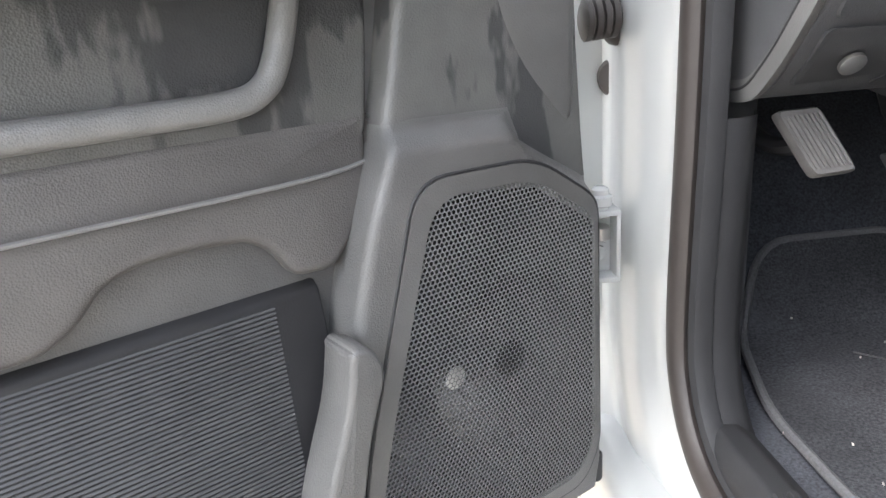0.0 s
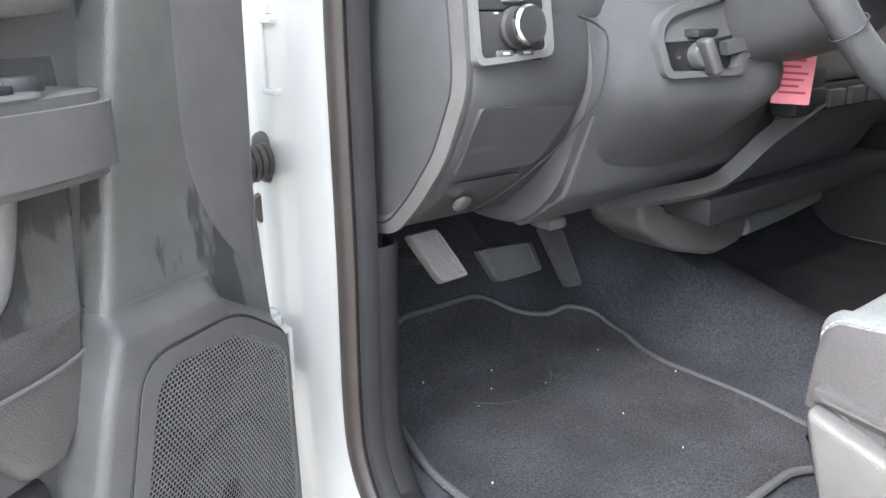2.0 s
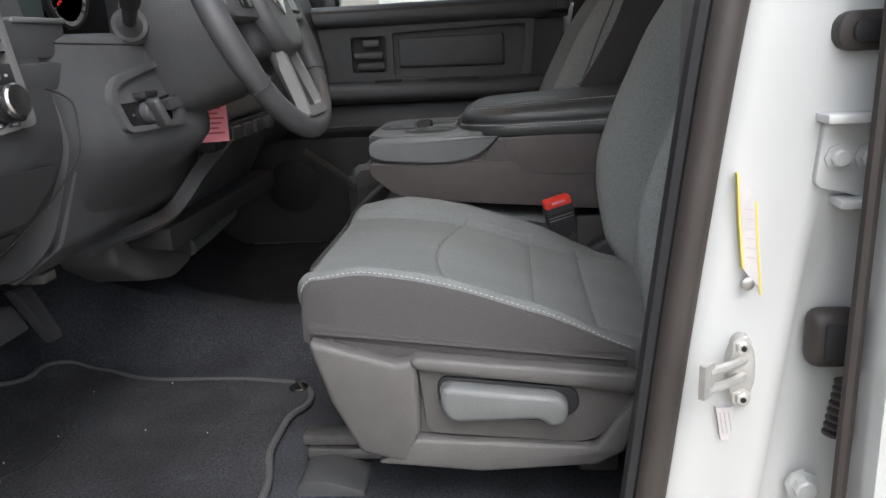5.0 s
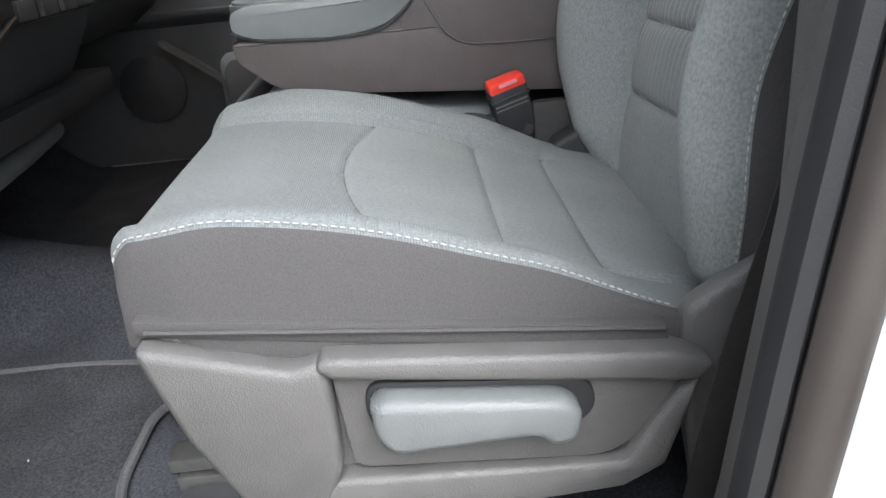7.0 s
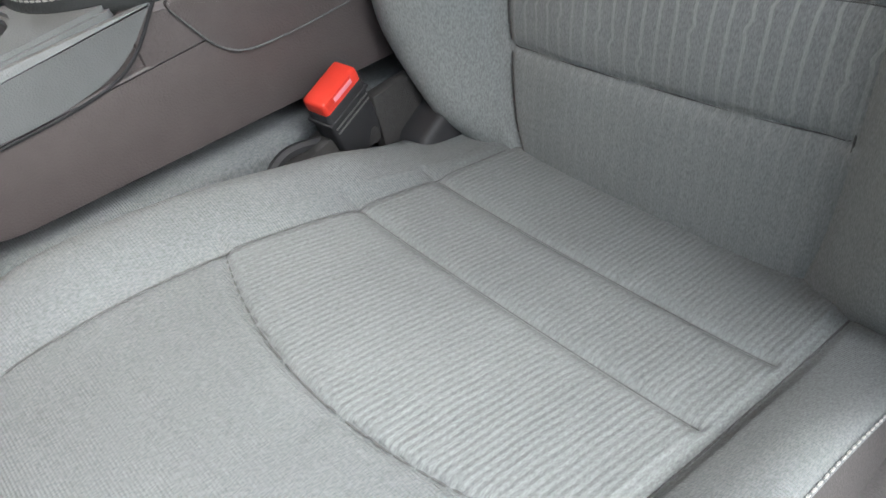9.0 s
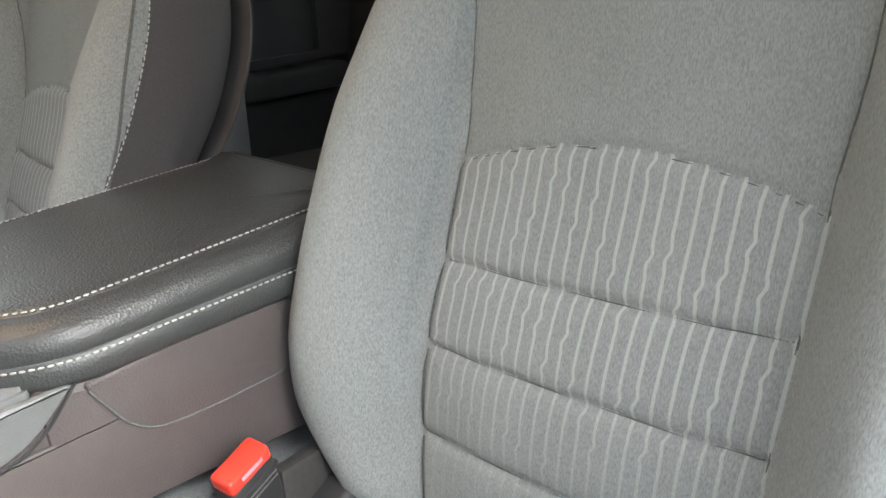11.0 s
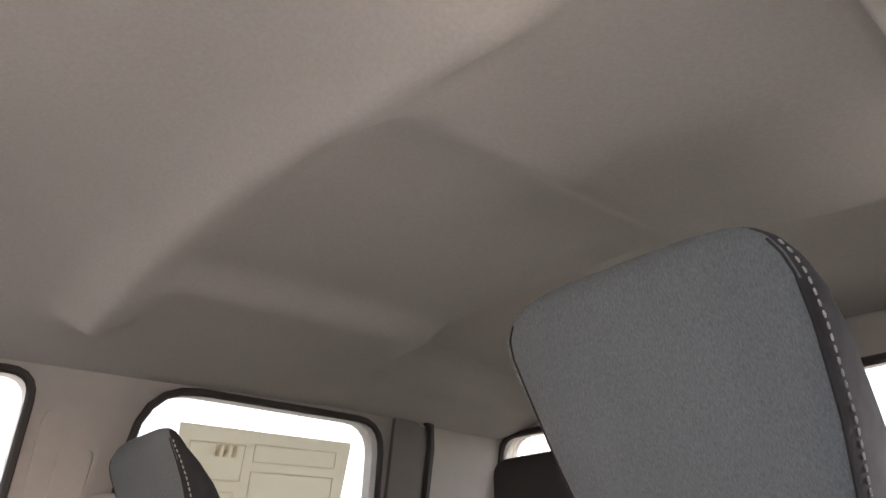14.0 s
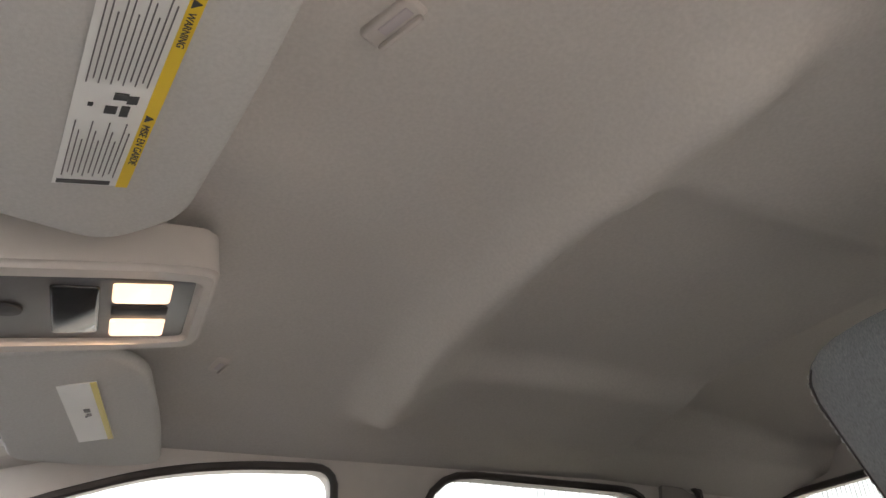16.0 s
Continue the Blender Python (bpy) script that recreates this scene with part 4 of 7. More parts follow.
    part("backrest", sheet(back, range(len(crossb)), range(len(upb)), whichb), [M_CLOTH, M_DARKCLOTH, M_STRIPE], s, "grey cloth backrest with pale striped insert", 60)
    for sg in (-1, 1):
        rise = crossb[:, 1] if sg < 0 else crossb[::-1, 1]
        top_k = int(np.argmax(rise[:len(rise) // 2]))
        spot = lambda z: float(np.interp(brink(z), rise[:top_k], np.arange(top_k)))
        near = lambda z: spot(z) if sg < 0 else len(crossb) - 1 - spot(z)
        line = [Vector(back(near(upb[j][0]), j)) + Vector((sg * side * 0.0012, 0.0015, 0)) for j in range(len(upb)) if upb[j][1] > -0.012 and upb[j][0] > 0.84]
        part("stitching", stitches(line, 0.0048, 0.0026, 0.0009), M_THREAD, s)
    j = min(range(len(upb)), key=lambda q: abs(upb[q][1] + 0.020) + (upb[q][0] < 1.4) * 9)
    line = [Vector(back(i, j)) + Vector((0, 0.0, 0.0015)) for i in range(len(crossb)) if crossb[i][1] > 0.01 or abs(crossb[i][0]) < 0.2]
    part("stitching", stitches(line), M_THREAD, s)
    n1, n2 = len(crossb), len(upb)
    ib = lambda o: index_of(crossb, 0, o, 40, n1 - 40)
    jb = lambda z: index_of(upb, 0, z, 8, int(np.argmax(upb[:, 0])))
    seam_b = lambda o, z: Vector(back(ib(o), jb(z))) + Vector((0, 0.0006, 0))
    for f in (left, right):
        part("seam", tube([seam_b(f(z), z) for z in np.linspace(0.84, 1.40, 120)], 0.0008, 5), M_SEAM, s)
    part("seam", tube([seam_b(o, arcb(o)) + Vector((0, 0.0008, 0)) for o in np.linspace(-0.162, 0.145, 80)], 0.0006, 5), M_SEAM, s)
    for z0 in (1.092, 1.015, 0.929):
        part("seam", tube([seam_b(o, z0 + slant(o)) for o in np.linspace(-0.160, 0.143, 80)], 0.0006, 5), M_SEAM, s)
    edge = int(min(range(n1), key=lambda i: abs(crossb[i][0] + 0.2545) + abs(crossb[i][1] - 0.045)))
    part("piping", tube([Vector(back(edge, j)) for j in range(n2) if upb[j][1] > -0.006 and upb[j][0] > 0.86], 0.0020, 6), M_SEAM, s)
    part("back_shell", joined(rbox(cx - 0.19, cx + 0.19, -1.36, -1.30, 0.90, 1.30, 0.02)), M_PLASTIC, s)

    # head restraint
    secs = [(1.416, 0.094, -1.256, -1.318), (1.424, 0.110, -1.246, -1.326), (1.440, 0.119, -1.236, -1.330), (1.50, 0.131, -1.212, -1.304), (1.56, 0.138, -1.190, -1.258),
            (1.590, 0.139, -1.178, -1.226), (1.606, 0.135, -1.173, -1.206), (1.620, 0.126, -1.172, -1.196), (1.631, 0.111, -1.174, -1.190), (1.638, 0.089, -1.177, -1.187), (1.640, 0.066, -1.179, -1.185)]
    hx = cx - side * 0.016

    def ringpts(z, hw, yf, yb, n=48):
        out = []
        ym, hd = (yf + yb) / 2, (yf - yb) / 2
        for q in range(n):
            a = 2 * math.pi * q / n
            c, sn2 = math.cos(a), math.sin(a)
            e = 0.46
            out.append(Vector((hx + hw * math.copysign(abs(c) ** e, c), ym + hd * math.copysign(abs(sn2) ** e, sn2), z)))
        return out

    Z = [q[0] for q in secs]
    fine = np.r_[np.linspace(1.416, 1.46, 9)[:-1], np.linspace(1.46, 1.60, 12)[:-1], np.linspace(1.60, 1.640, 12)]
    rows = [ringpts(z, *[np.interp(z, Z, [q[k] for q in secs]) for k in (1, 2, 3)]) for z in fine]
    bm = bmesh.new()
    g = [[bm.verts.new(p) for p in r] for r in rows]
    for A, B in zip(g, g[1:]):
        for q in range(48):
            q2 = (q + 1) % 48
            f = bm.faces.new((A[q], A[q2], B[q2], B[q]))
            mid = f.calc_center_median()
            hw = max(abs(v.co.x - hx) for v in A)
            yf = max(v.co.y for v in A)
            ymid = sum(v.co.y for v in A) / 48
            f.material_index = 0 if abs(mid.x - hx) < hw * 0.95 and mid.y > ymid else 1
    bm.faces.new(g[0][::-1]).material_index = 1
    bm.faces.new(g[-1])
    bmesh.ops.recalc_face_normals(bm, faces=bm.faces)
    hr = part("headrest", bm, [M_HEADCLOTH, M_HEADSIDE], s, "blue-grey cloth headrest with charcoal sides", 60)
    def on_side(z, f, sg, off):
        """A point of the headrest's skin at the share f of its half width."""
        hw, yf, yb = [np.interp(z, Z, [q[k] for q in secs]) for k in (1, 2, 3)]
        c = f ** (1 / 0.46)
        return Vector((hx + sg * (hw * f + off), (yf + yb) / 2 + (yf - yb) / 2 * (1 - c * c) ** 0.23 + off * 0.6, z))

    for sg in (-1, 1):
        zs = np.linspace(1.432, 1.617, 30)
        part("stitching", stitches([on_side(z, 0.984, sg, 0.0008) for z in zs], 0.005, 0.003, 0.0010, up=(1, 0, 0)), M_THREAD, hr)
        part("seam", tube([on_side(z, 0.945, sg, 0.0004) for z in zs], 0.0011, 5, up=(1, 0, 0)), M_HEADSIDE, hr)
        fold = [Vector((hx + sg * 0.02, -1.254, 1.421)), Vector((hx + sg * 0.06, -1.252, 1.422)), Vector((hx + sg * 0.094, -1.251, 1.425)), Vector((hx + sg * 0.112, -1.262, 1.429)), Vector((hx + sg * 0.115, -1.285, 1.428)), Vector((hx + sg * 0.106, -1.31, 1.424))]
        part("fold", tube(curve(fold, 8), 0.0055, 8), M_HEADSIDE, hr, "gathered charcoal lower edge")
    for dx in (-0.06, 0.06):
        part("post", tube([(hx + dx, -1.292, 1.39), (hx + dx, -1.292, 1.45)], 0.007, 8), M_CHROME, hr)

    if side > 0:
        for ob in [hr] + list(hr.children):
            ob.data.transform(Matrix.Translation((0.008, 0, -0.012)))
    if recline:
        turn = Matrix.Translation((0, -1.04, 0.87)) @ Matrix.Rotation(radians(recline), 4, "X") @ Matrix.Translation((0, 1.04, -0.87))
        for ob in set(s.children_recursive) - before:
            ob.data.transform(turn)

    # plastic base with recliner lever
    base = prism([(-0.582, 0.866), (-0.576, 0.880), (-0.64, 0.871), (-0.70, 0.860), (-0.99, 0.824), (-1.015, 0.812), (-0.985, 0.715), (-0.95, 0.694), (-0.80, 0.684), (-0.68, 0.690), (-0.635, 0.712), (-0.602, 0.79)], "x", X(-0.23), X(0.262), 0.008, 3)
    add(base, prism([(-0.712, 0.842), (-0.725, 0.833), (-1.006, 0.797), (-1.020, 0.812), (-0.99, 0.826), (-0.718, 0.852)], "x", X(0.255), X(0.288), 0.006, 3))
    add(base, prism([(-0.588, 0.852), (-0.583, 0.876), (-0.695, 0.842), (-0.720, 0.849), (-0.722, 0.82), (-0.722, 0.745), (-0.700, 0.700), (-0.640, 0.715), (-0.606, 0.79)], "x", X(0.255), X(0.286), 0.008, 3))
    add(base, prism([(-0.66, 0.698), (-0.715, 0.735), (-0.80, 0.731), (-0.95, 0.722), (-0.995, 0.79), (-1.012, 0.80), (-0.985, 0.715), (-0.95, 0.696), (-0.80, 0.686)], "x", X(0.255), X(0.284), 0.006, 3))
    part("base", base, M_SHELL, s, "grey-brown grained plastic seat base")
    part("recess_panel", prism(rounded([(-0.722, 0.835), (-1.005, 0.797), (-0.950, 0.722), (-0.730, 0.738)], [0.004, 0.004, 0.03, 0.014]), "x", X(0.262), X(0.272), 0.002), M_SHELL, s)
    lever = part("recess_ring", prism(rounded([(-0.748, 0.822), (-0.925, 0.804), (-0.93, 0.772), (-0.90, 0.755), (-0.757, 0.764), (-0.745, 0.79)], 0.018), "x", X(0.268), X(0.2765), 0.003), M_BLACK, s)
    part("recliner_lever", prism(rounded([(-0.752, 0.818), (-0.900, 0.802), (-0.914, 0.790), (-0.910, 0.764), (-0.890, 0.759), (-0.878, 0.771), (-0.765, 0.767), (-0.752, 0.785)], [0.014, 0.014, 0.012, 0.01, 0.008, 0.008, 0.012, 0.014]), "x", X(0.272), X(0.302), 0.008, 3), M_SLATE, s, "lighter grey plastic recliner lever")
    part("hinge_cover", prism(rounded([(-1.0, 0.78), (-1.002, 0.846), (-1.05, 0.880), (-1.09, 0.906), (-1.15, 0.92), (-1.17, 0.70), (-1.02, 0.66)], 0.012), "x", X(0.238), X(0.264), 0.008, 3), M_SHELL, s)
    part("hinge_cover", prism(rounded([(-1.01, 0.79), (-1.04, 0.90), (-1.10, 0.92), (-1.12, 0.78)], 0.02), "x", X(-0.25), X(-0.22), 0.008, 3), M_SHELL, s)
    # rails
    for o in (-0.16, 0.10):
        part("rail", joined(rbox(X(o) - 0.018, X(o) + 0.018, -1.0, -0.508, 0.628, 0.645, 0.004), rbox(X(o) - 0.022, X(o) + 0.022, -1.0, -0.515, 0.606, 0.624, 0.003), rbox(X(o) - 0.014, X(o) + 0.014, -1.0, -0.60, 0.66, 0.685, 0.004), rbox(X(o) - 0.03, X(o) + 0.03, -1.0, -0.94, 0.575, 0.64, 0.006)), M_STEEL, s, "bare steel seat rail")
        if o > 0:
            part("rail_cover", prism(rounded([(-0.510, 0.585), (-0.518, 0.612), (-0.56, 0.618), (-0.62, 0.60), (-0.62, 0.585)], 0.01), "x", X(o + 0.02), X(o + 0.10), 0.006), M_PLASTIC, s)
        part("riser", rbox(X(o) - 0.02, X(o) + 0.02, -0.95, -0.62, 0.66, 0.74, 0.008), M_BLACK, s)
    if side > 0:
        s.location.y += 0.10
    return s


front_seat(-1, -0.415, "grey cloth driver's seat with pale stitching and a plastic base")
front_seat(1, 0.465, "grey cloth passenger seat with charcoal sides", 2.5)


# ---- centre seat, console and armrest ----
def centre_console():
    c = thing("centre_console", (0, -0.85, 0.6), "charcoal folding centre console with cup holders and padded armrest", "console")
    # padded body
    rear = rounded([(-0.80, 1.053), (-1.10, 1.056), (-1.11, 0.99), (-0.80, 0.99)], [0.004, 0.01, 0.004, 0.004], 6)
    body = prism(rear, "x", -0.1595, 0.1595, 0.004, 2)
    add(body, prism(rounded([(-0.572, 0.985), (-0.570, 1.010), (-1.11, 1.010), (-1.12, 0.896), (-0.63, 0.936)], [0.02, 0.004, 0.002, 0.02, 0.05], 6), "x", -0.160, 0.160, 0.004, 2))
    part("body", body, M_VINYL, c, "taupe-charcoal vinyl console body")
    wall_out = rounded([(-0.155, -0.83), (-0.160, -0.60), (-0.12, -0.566), (0.12, -0.566), (0.160, -0.60), (0.155, -0.83)], [0.004, 0.05, 0.05, 0.05, 0.05, 0.004])
    wall_in = rounded([(-0.140, -0.815), (-0.146, -0.61), (-0.11, -0.580), (0.11, -0.580), (0.146, -0.61), (0.140, -0.815)], [0.004, 0.04, 0.04, 0.04, 0.04, 0.004])
    part("front_wall", holed(wall_out, [wall_in], lambda a, b, q: (a, b, 1.046 - q), 0.052), M_VINYL, c)
    for s in (-1, 1):
        # soft pocket flap with a sewn lower edge, and the skirt of the tray before it
        flap = rounded([(-0.832, 1.050), (-1.015, 1.060), (-1.028, 0.985), (-1.01, 0.978), (-0.93, 0.978), (-0.868, 0.984)], [0.008, 0.02, 0.02, 0.02, 0.05, 0.035])
        part("pocket_flap", prism(flap, "x", s * 0.157, s * 0.1635, 0.003, 2), M_VINYL, c)
        part("seam", tube([(s * 0.1625, a, b) for a, b in flap[12:]] + [(s * 0.1625, *flap[0])], 0.0012, 5, up=(1, 0, 0)), M_SEAM, c)
        skirt = rounded([(-0.574, 1.026), (-0.60, 1.014), (-0.72, 1.006), (-0.785, 1.016), (-0.826, 1.054), (-0.60, 1.058), (-0.574, 1.05)], [0.008, 0.02, 0.05, 0.04, 0.004, 0.02, 0.01])
        part("skirt", prism(skirt, "x", s * 0.155, s * 0.1625, 0.002, 2), M_SLATE, c)
        part("seam", tube([(s * 0.1615, p.x, p.y) for p in curve([(-0.572, 1.024, 0), (-0.62, 1.010, 0), (-0.72, 1.005, 0), (-0.785, 1.015, 0), (-0.828, 1.054, 0)], 6)], 0.0015, 5, up=(1, 0, 0)), M_BLACK, c)
    # cup holder tray
    tray_out = rounded([(-0.152, -0.80), (-0.161, -0.60), (-0.12, -0.564), (0.12, -0.564), (0.161, -0.60), (0.152, -0.80)], [0.01, 0.05, 0.05, 0.05, 0.05, 0.01])
    ring_at = lambda x, y, r: [(x + r * math.cos(a), y + r * math.sin(a)) for a in np.linspace(0, 2 * math.pi, 25)[:-1]]
    cups = [(-0.076, -0.688, 0.050), (0.076, -0.688, 0.050), (0.0, -0.626, 0.050)]
    slot = rounded([(0.05, -0.775), (-0.05, -0.775), (-0.05, -0.738), (0.05, -0.738)], 0.008)
    tilt = lambda a, b, d: (a, b, 1.060 - d + 0.01 * (-0.57 - b))
    tray_bm = holed(tray_out, [ring_at(*q) for q in cups] + [slot], tilt, 0.048)
    bmesh.ops.bevel(tray_bm, geom=[e for e in tray_bm.edges if e.calc_face_angle(0) > 0.8], offset=0.004, segments=2, affect="EDGES")
    # Tray and skirt take a slate tone that holds the sky's reflection.
    tray = part("tray", tray_bm, M_SLATE, c, "cup holder tray in slate tone for the sky's reflection", 50)
    # Black cup walls and floors hold the shade of deep cups in their colour.
    for x, y, r in cups:
        part("cup_holder", lathe([(r, -0.008), (r + 0.004, -0.010), (r + 0.004, -0.078), (r, -0.08), (r - 0.004, -0.076), (r - 0.001, -0.02)], (x, y, 1.060 + 0.01 * (-0.57 - y)), (0, 0, 1), 24), M_BLACK, tray)
        part("cup_floor", lathe([(r, -0.044), (r, -0.041), (0.002, -0.041)], (x, y, 1.060 + 0.01 * (-0.57 - y)), (0, 0, 1), 24), M_BLACK, tray)
    part("cup_divider", prism(rounded([(-0.022, 0.99), (0.022, 0.99), (0.019, 1.074), (-0.019, 1.074)], 0.016), "y", -0.685, -0.652, 0.007, 3), M_BLACK, tray)
    # armrest lid: padded loop of sections
    lid_out = rounded([(-0.166, -0.815), (-0.105, -0.748), (0.105, -0.748), (0.166, -0.815), (0.168, -1.20), (-0.168, -1.20)], [0.05, 0.06, 0.06, 0.05, 0.03, 0.03], 9)
    lid_prof = [(0.016, 1.050), (0.004, 1.051), (0.0, 1.056), (-0.001, 1.066), (0.001, 1.0745), (0.0035, 1.077), (0.001, 1.080), (0.003, 1.092), (0.009, 1.101), (0.020, 1.1065), (0.0295, 1.1085), (0.0315, 1.1068), (0.0335, 1.109), (0.045, 1.1125)]
    count = len(lid_out)

    def inward(i):
        a, b = Vector(lid_out[i - 1]), Vector(lid_out[(i + 1) % count])
        t = (b - a).normalized()
        n = Vector((t.y, -t.x))
        return n if n.dot(Vector((0, -0.98)) - Vector(lid_out[i])) > 0 else -n

    def lid_at(i, k):
        i, (x, y) = int(i), lid_out[int(i)]
        n = inward(i)
        if k < len(lid_prof):
            d, z = lid_prof[int(k)]
            x, y = x + n.x * d, y + n.y * d
        else:
            q = k - len(lid_prof) + 1
            f = (0.75, 0.5, 0.25, 0.0)[int(q) - 1]
            x, y = (x + n.x * 0.045) * f, -0.98 + (y + n.y * 0.045 + 0.98) * f
            z = 1.1125 + 0.0035 * (1 - f * f)
        z += (z - 1.055) / 0.055 * float(np.interp(-y, [0.75, 0.80, 0.90, 1.10], [-0.010, -0.003, 0.0, 0.012]))
        return (x, y, z)

    lid_ob = part("armrest", sheet(lid_at, range(count), range(len(lid_prof) + 4), wrap=True), M_LEATHER, c, "dark padded leatherette armrest lid", 75)
    order = list(range(count // 6 * 5, count)) + list(range(count // 6 * 5))
    front = [i for i in order if lid_out[i][1] > -1.19]
    for k, up in ((4, 0.0012), (12, 0.0012)):
        line = [Vector(lid_at(i, k)) + Vector((math.copysign(0.0008, lid_out[i][0]) if k == 4 else 0, 0.0, up if k == 12 else 0)) for i in front]
        dense = [line[0]] + [p + (q - p) * t for p, q in zip(line, line[1:]) if (q - p).length < 0.6 for t in (0.5, 1.0)]
        part("stitching", stitches(dense, 0.0042, 0.0024, 0.0010), M_THREAD, lid_ob, "pale stitching")
    part("seam", tube([Vector(lid_at(i, 5)) for i in front], 0.0012, 5), M_SEAM, lid_ob)
    part("seam", tube([Vector(lid_at(i, 11)) for i in front], 0.0012, 5), M_SEAM, lid_ob)
    part("pull_tab", rbox(-0.042, 0.042, -0.764, -0.740, 1.060, 1.080, 0.008, 3), M_PLASTIC, lid_ob)
    for s in (-1, 1):
        part("hinge_arm", rbox(s * 0.150 - 0.012, s * 0.150 + 0.012, -1.16, -1.06, 0.86, 1.04, 0.008), M_BLACK, c)

    c.location.x += 0.032


centre_console()

cs = thing("bench_seat", (0, -0.8, 0.6), "narrow grey cloth centre seat cushion under the console", "car seat")
cush = prism(rounded([(-0.555, 0.70), (-0.55, 0.90), (-0.62, 0.915), (-1.12, 0.862), (-1.12, 0.70)], [0.01, 0.05, 0.03, 0.02, 0.01], 5), "x", -0.152, 0.152, 0.018, 3)
part("cushion", cush, M_FRONTCLOTH, cs)
part("base", rbox(-0.14, 0.14, -1.1, -0.60, 0.60, 0.72, 0.02), M_PLASTIC, cs)

bn = thing("storage_bin", (0, -0.5, 0.66), "open charcoal storage bin before the centre seat", "bin")
for s in (-1, 1):
    part("side", prism(rounded([(-0.555, 0.83 if s < 0 else 0.915), (-0.475, 0.805 if s < 0 else 0.845), (-0.435, 0.79), (-0.43, 0.66), (-0.55, 0.66)], [0.01, 0.03, 0.03, 0.02, 0.01]), "x", s * 0.152 - 0.006, s * 0.152 + 0.006, 0.003), M_BLACK, bn)
part("front", prism([(-0.436, 0.66), (-0.43, 0.66), (-0.43, 0.795), (-0.44, 0.795)], "x", -0.148, 0.148, 0.002), M_BLACK, bn)
part("bottom", rbox(-0.148, 0.148, -0.55, -0.435, 0.655, 0.735, 0.006), M_SLATE, bn, "slate blue plastic bin bottom")
part("rim", tube(curve([(-0.156, -0.556, 0.836), (-0.156, -0.475, 0.811), (-0.154, -0.436, 0.797), (0.154, -0.436, 0.797), (0.156, -0.475, 0.85), (0.156, -0.556, 0.922)], 5), 0.006, 8), M_SLATE, bn)
pp = thing("folded_papers", (-0.05, -0.49, 0.736), "white crumpled papers lying in the storage bin", "paper")
crumple = lambda u, v: (0.045 + 0.085 * u + 0.008 * math.sin(9 * v), -0.525 + 0.075 * v + 0.006 * math.sin(8 * u), 0.742 + 0.016 * abs(math.sin(7 * u + 2 * v)) * abs(math.sin(5 * v + u)) + 0.004 * math.sin(13 * u * v))
part("sheet", sheet(crumple, np.linspace(0, 1, 14), np.linspace(0, 1, 14)), M_WHITEPL, pp, "", 20)
part("sheet", prism([(0.02, -0.53), (0.13, -0.54), (0.14, -0.46), (0.03, -0.455)], "z", 0.737, 0.741, 0.001), M_WHITEPL, pp)

for ob in (cs, bn, pp):
    ob.location.x += 0.032


# ---- belt buckle ----
def buckle():
    b = thing("seatbelt_buckle", (-0.165, -0.93, 0.85), "black seatbelt buckle with a red release button", "seatbelt buckle")
    rot = Matrix.Translation((-0.162, -0.938, 0.905)) @ Euler((radians(-14), radians(-6), radians(12))).to_matrix().to_4x4()
    body = add(bmesh.new(), rbox(-0.014, 0.014, -0.027, 0.027, -0.055, 0.022, 0.005, 3), rot)
    body = add(body, rbox(-0.0155, 0.0155, -0.029, 0.029, 0.006, 0.010, 0.002), rot)
    part("housing", body, M_BLACK, b)
    part("release_button", joined(add(bmesh.new(), rbox(-0.0132, 0.0132, -0.026, 0.026, 0.016, 0.034, 0.004, 3), rot), add(bmesh.new(), rbox(-0.0140, -0.008, -0.016, 0.022, 0.024, 0.0335, 0.002), rot)), M_RED, b, "bright red release button")
    # Thin pink bar on the button's face.
    part("press_mark", add(bmesh.new(), rbox(-0.0146, -0.0138, -0.014, 0.012, 0.026, 0.031, 0.0), rot), M_PINK, b)
    for h in (-0.006, 0.0):
        part("groove_line", add(bmesh.new(), rbox(-0.0146, -0.0135, -0.024, 0.024, h, h + 0.0018, 0.0), rot), M_STEEL, b)
    part("anchor_cover", prism(rounded([(-0.99, 0.79), (-0.985, 0.845), (-1.03, 0.868), (-1.09, 0.87), (-1.09, 0.79)], 0.015), "x", -0.205, -0.135, 0.01, 3), M_BLACK, b)
    part("strap", prism(rounded([(-0.86, 0.862), (-0.865, 0.875), (-0.93, 0.888), (-0.97, 0.87), (-0.97, 0.85)], 0.008), "x", -0.168, -0.140, 0.004), M_BELT, b)
    part("stalk", tube(curve([(-0.160, -0.935, 0.86), (-0.158, -0.96, 0.82), (-0.16, -1.0, 0.76)], 5), 0.013, 8), M_BLACK, b)
    part("wire", tube(curve([(-0.158, -0.935, 0.872), (-0.150, -0.88, 0.885), (-0.152, -0.85, 0.87), (-0.156, -0.86, 0.84)], 6), 0.006, 7), M_BLACK, b)
    part("webbing", rbox(-0.168, -0.150, -1.03, -0.97, 0.80, 0.90, 0.006), M_BELT, b)


buckle()


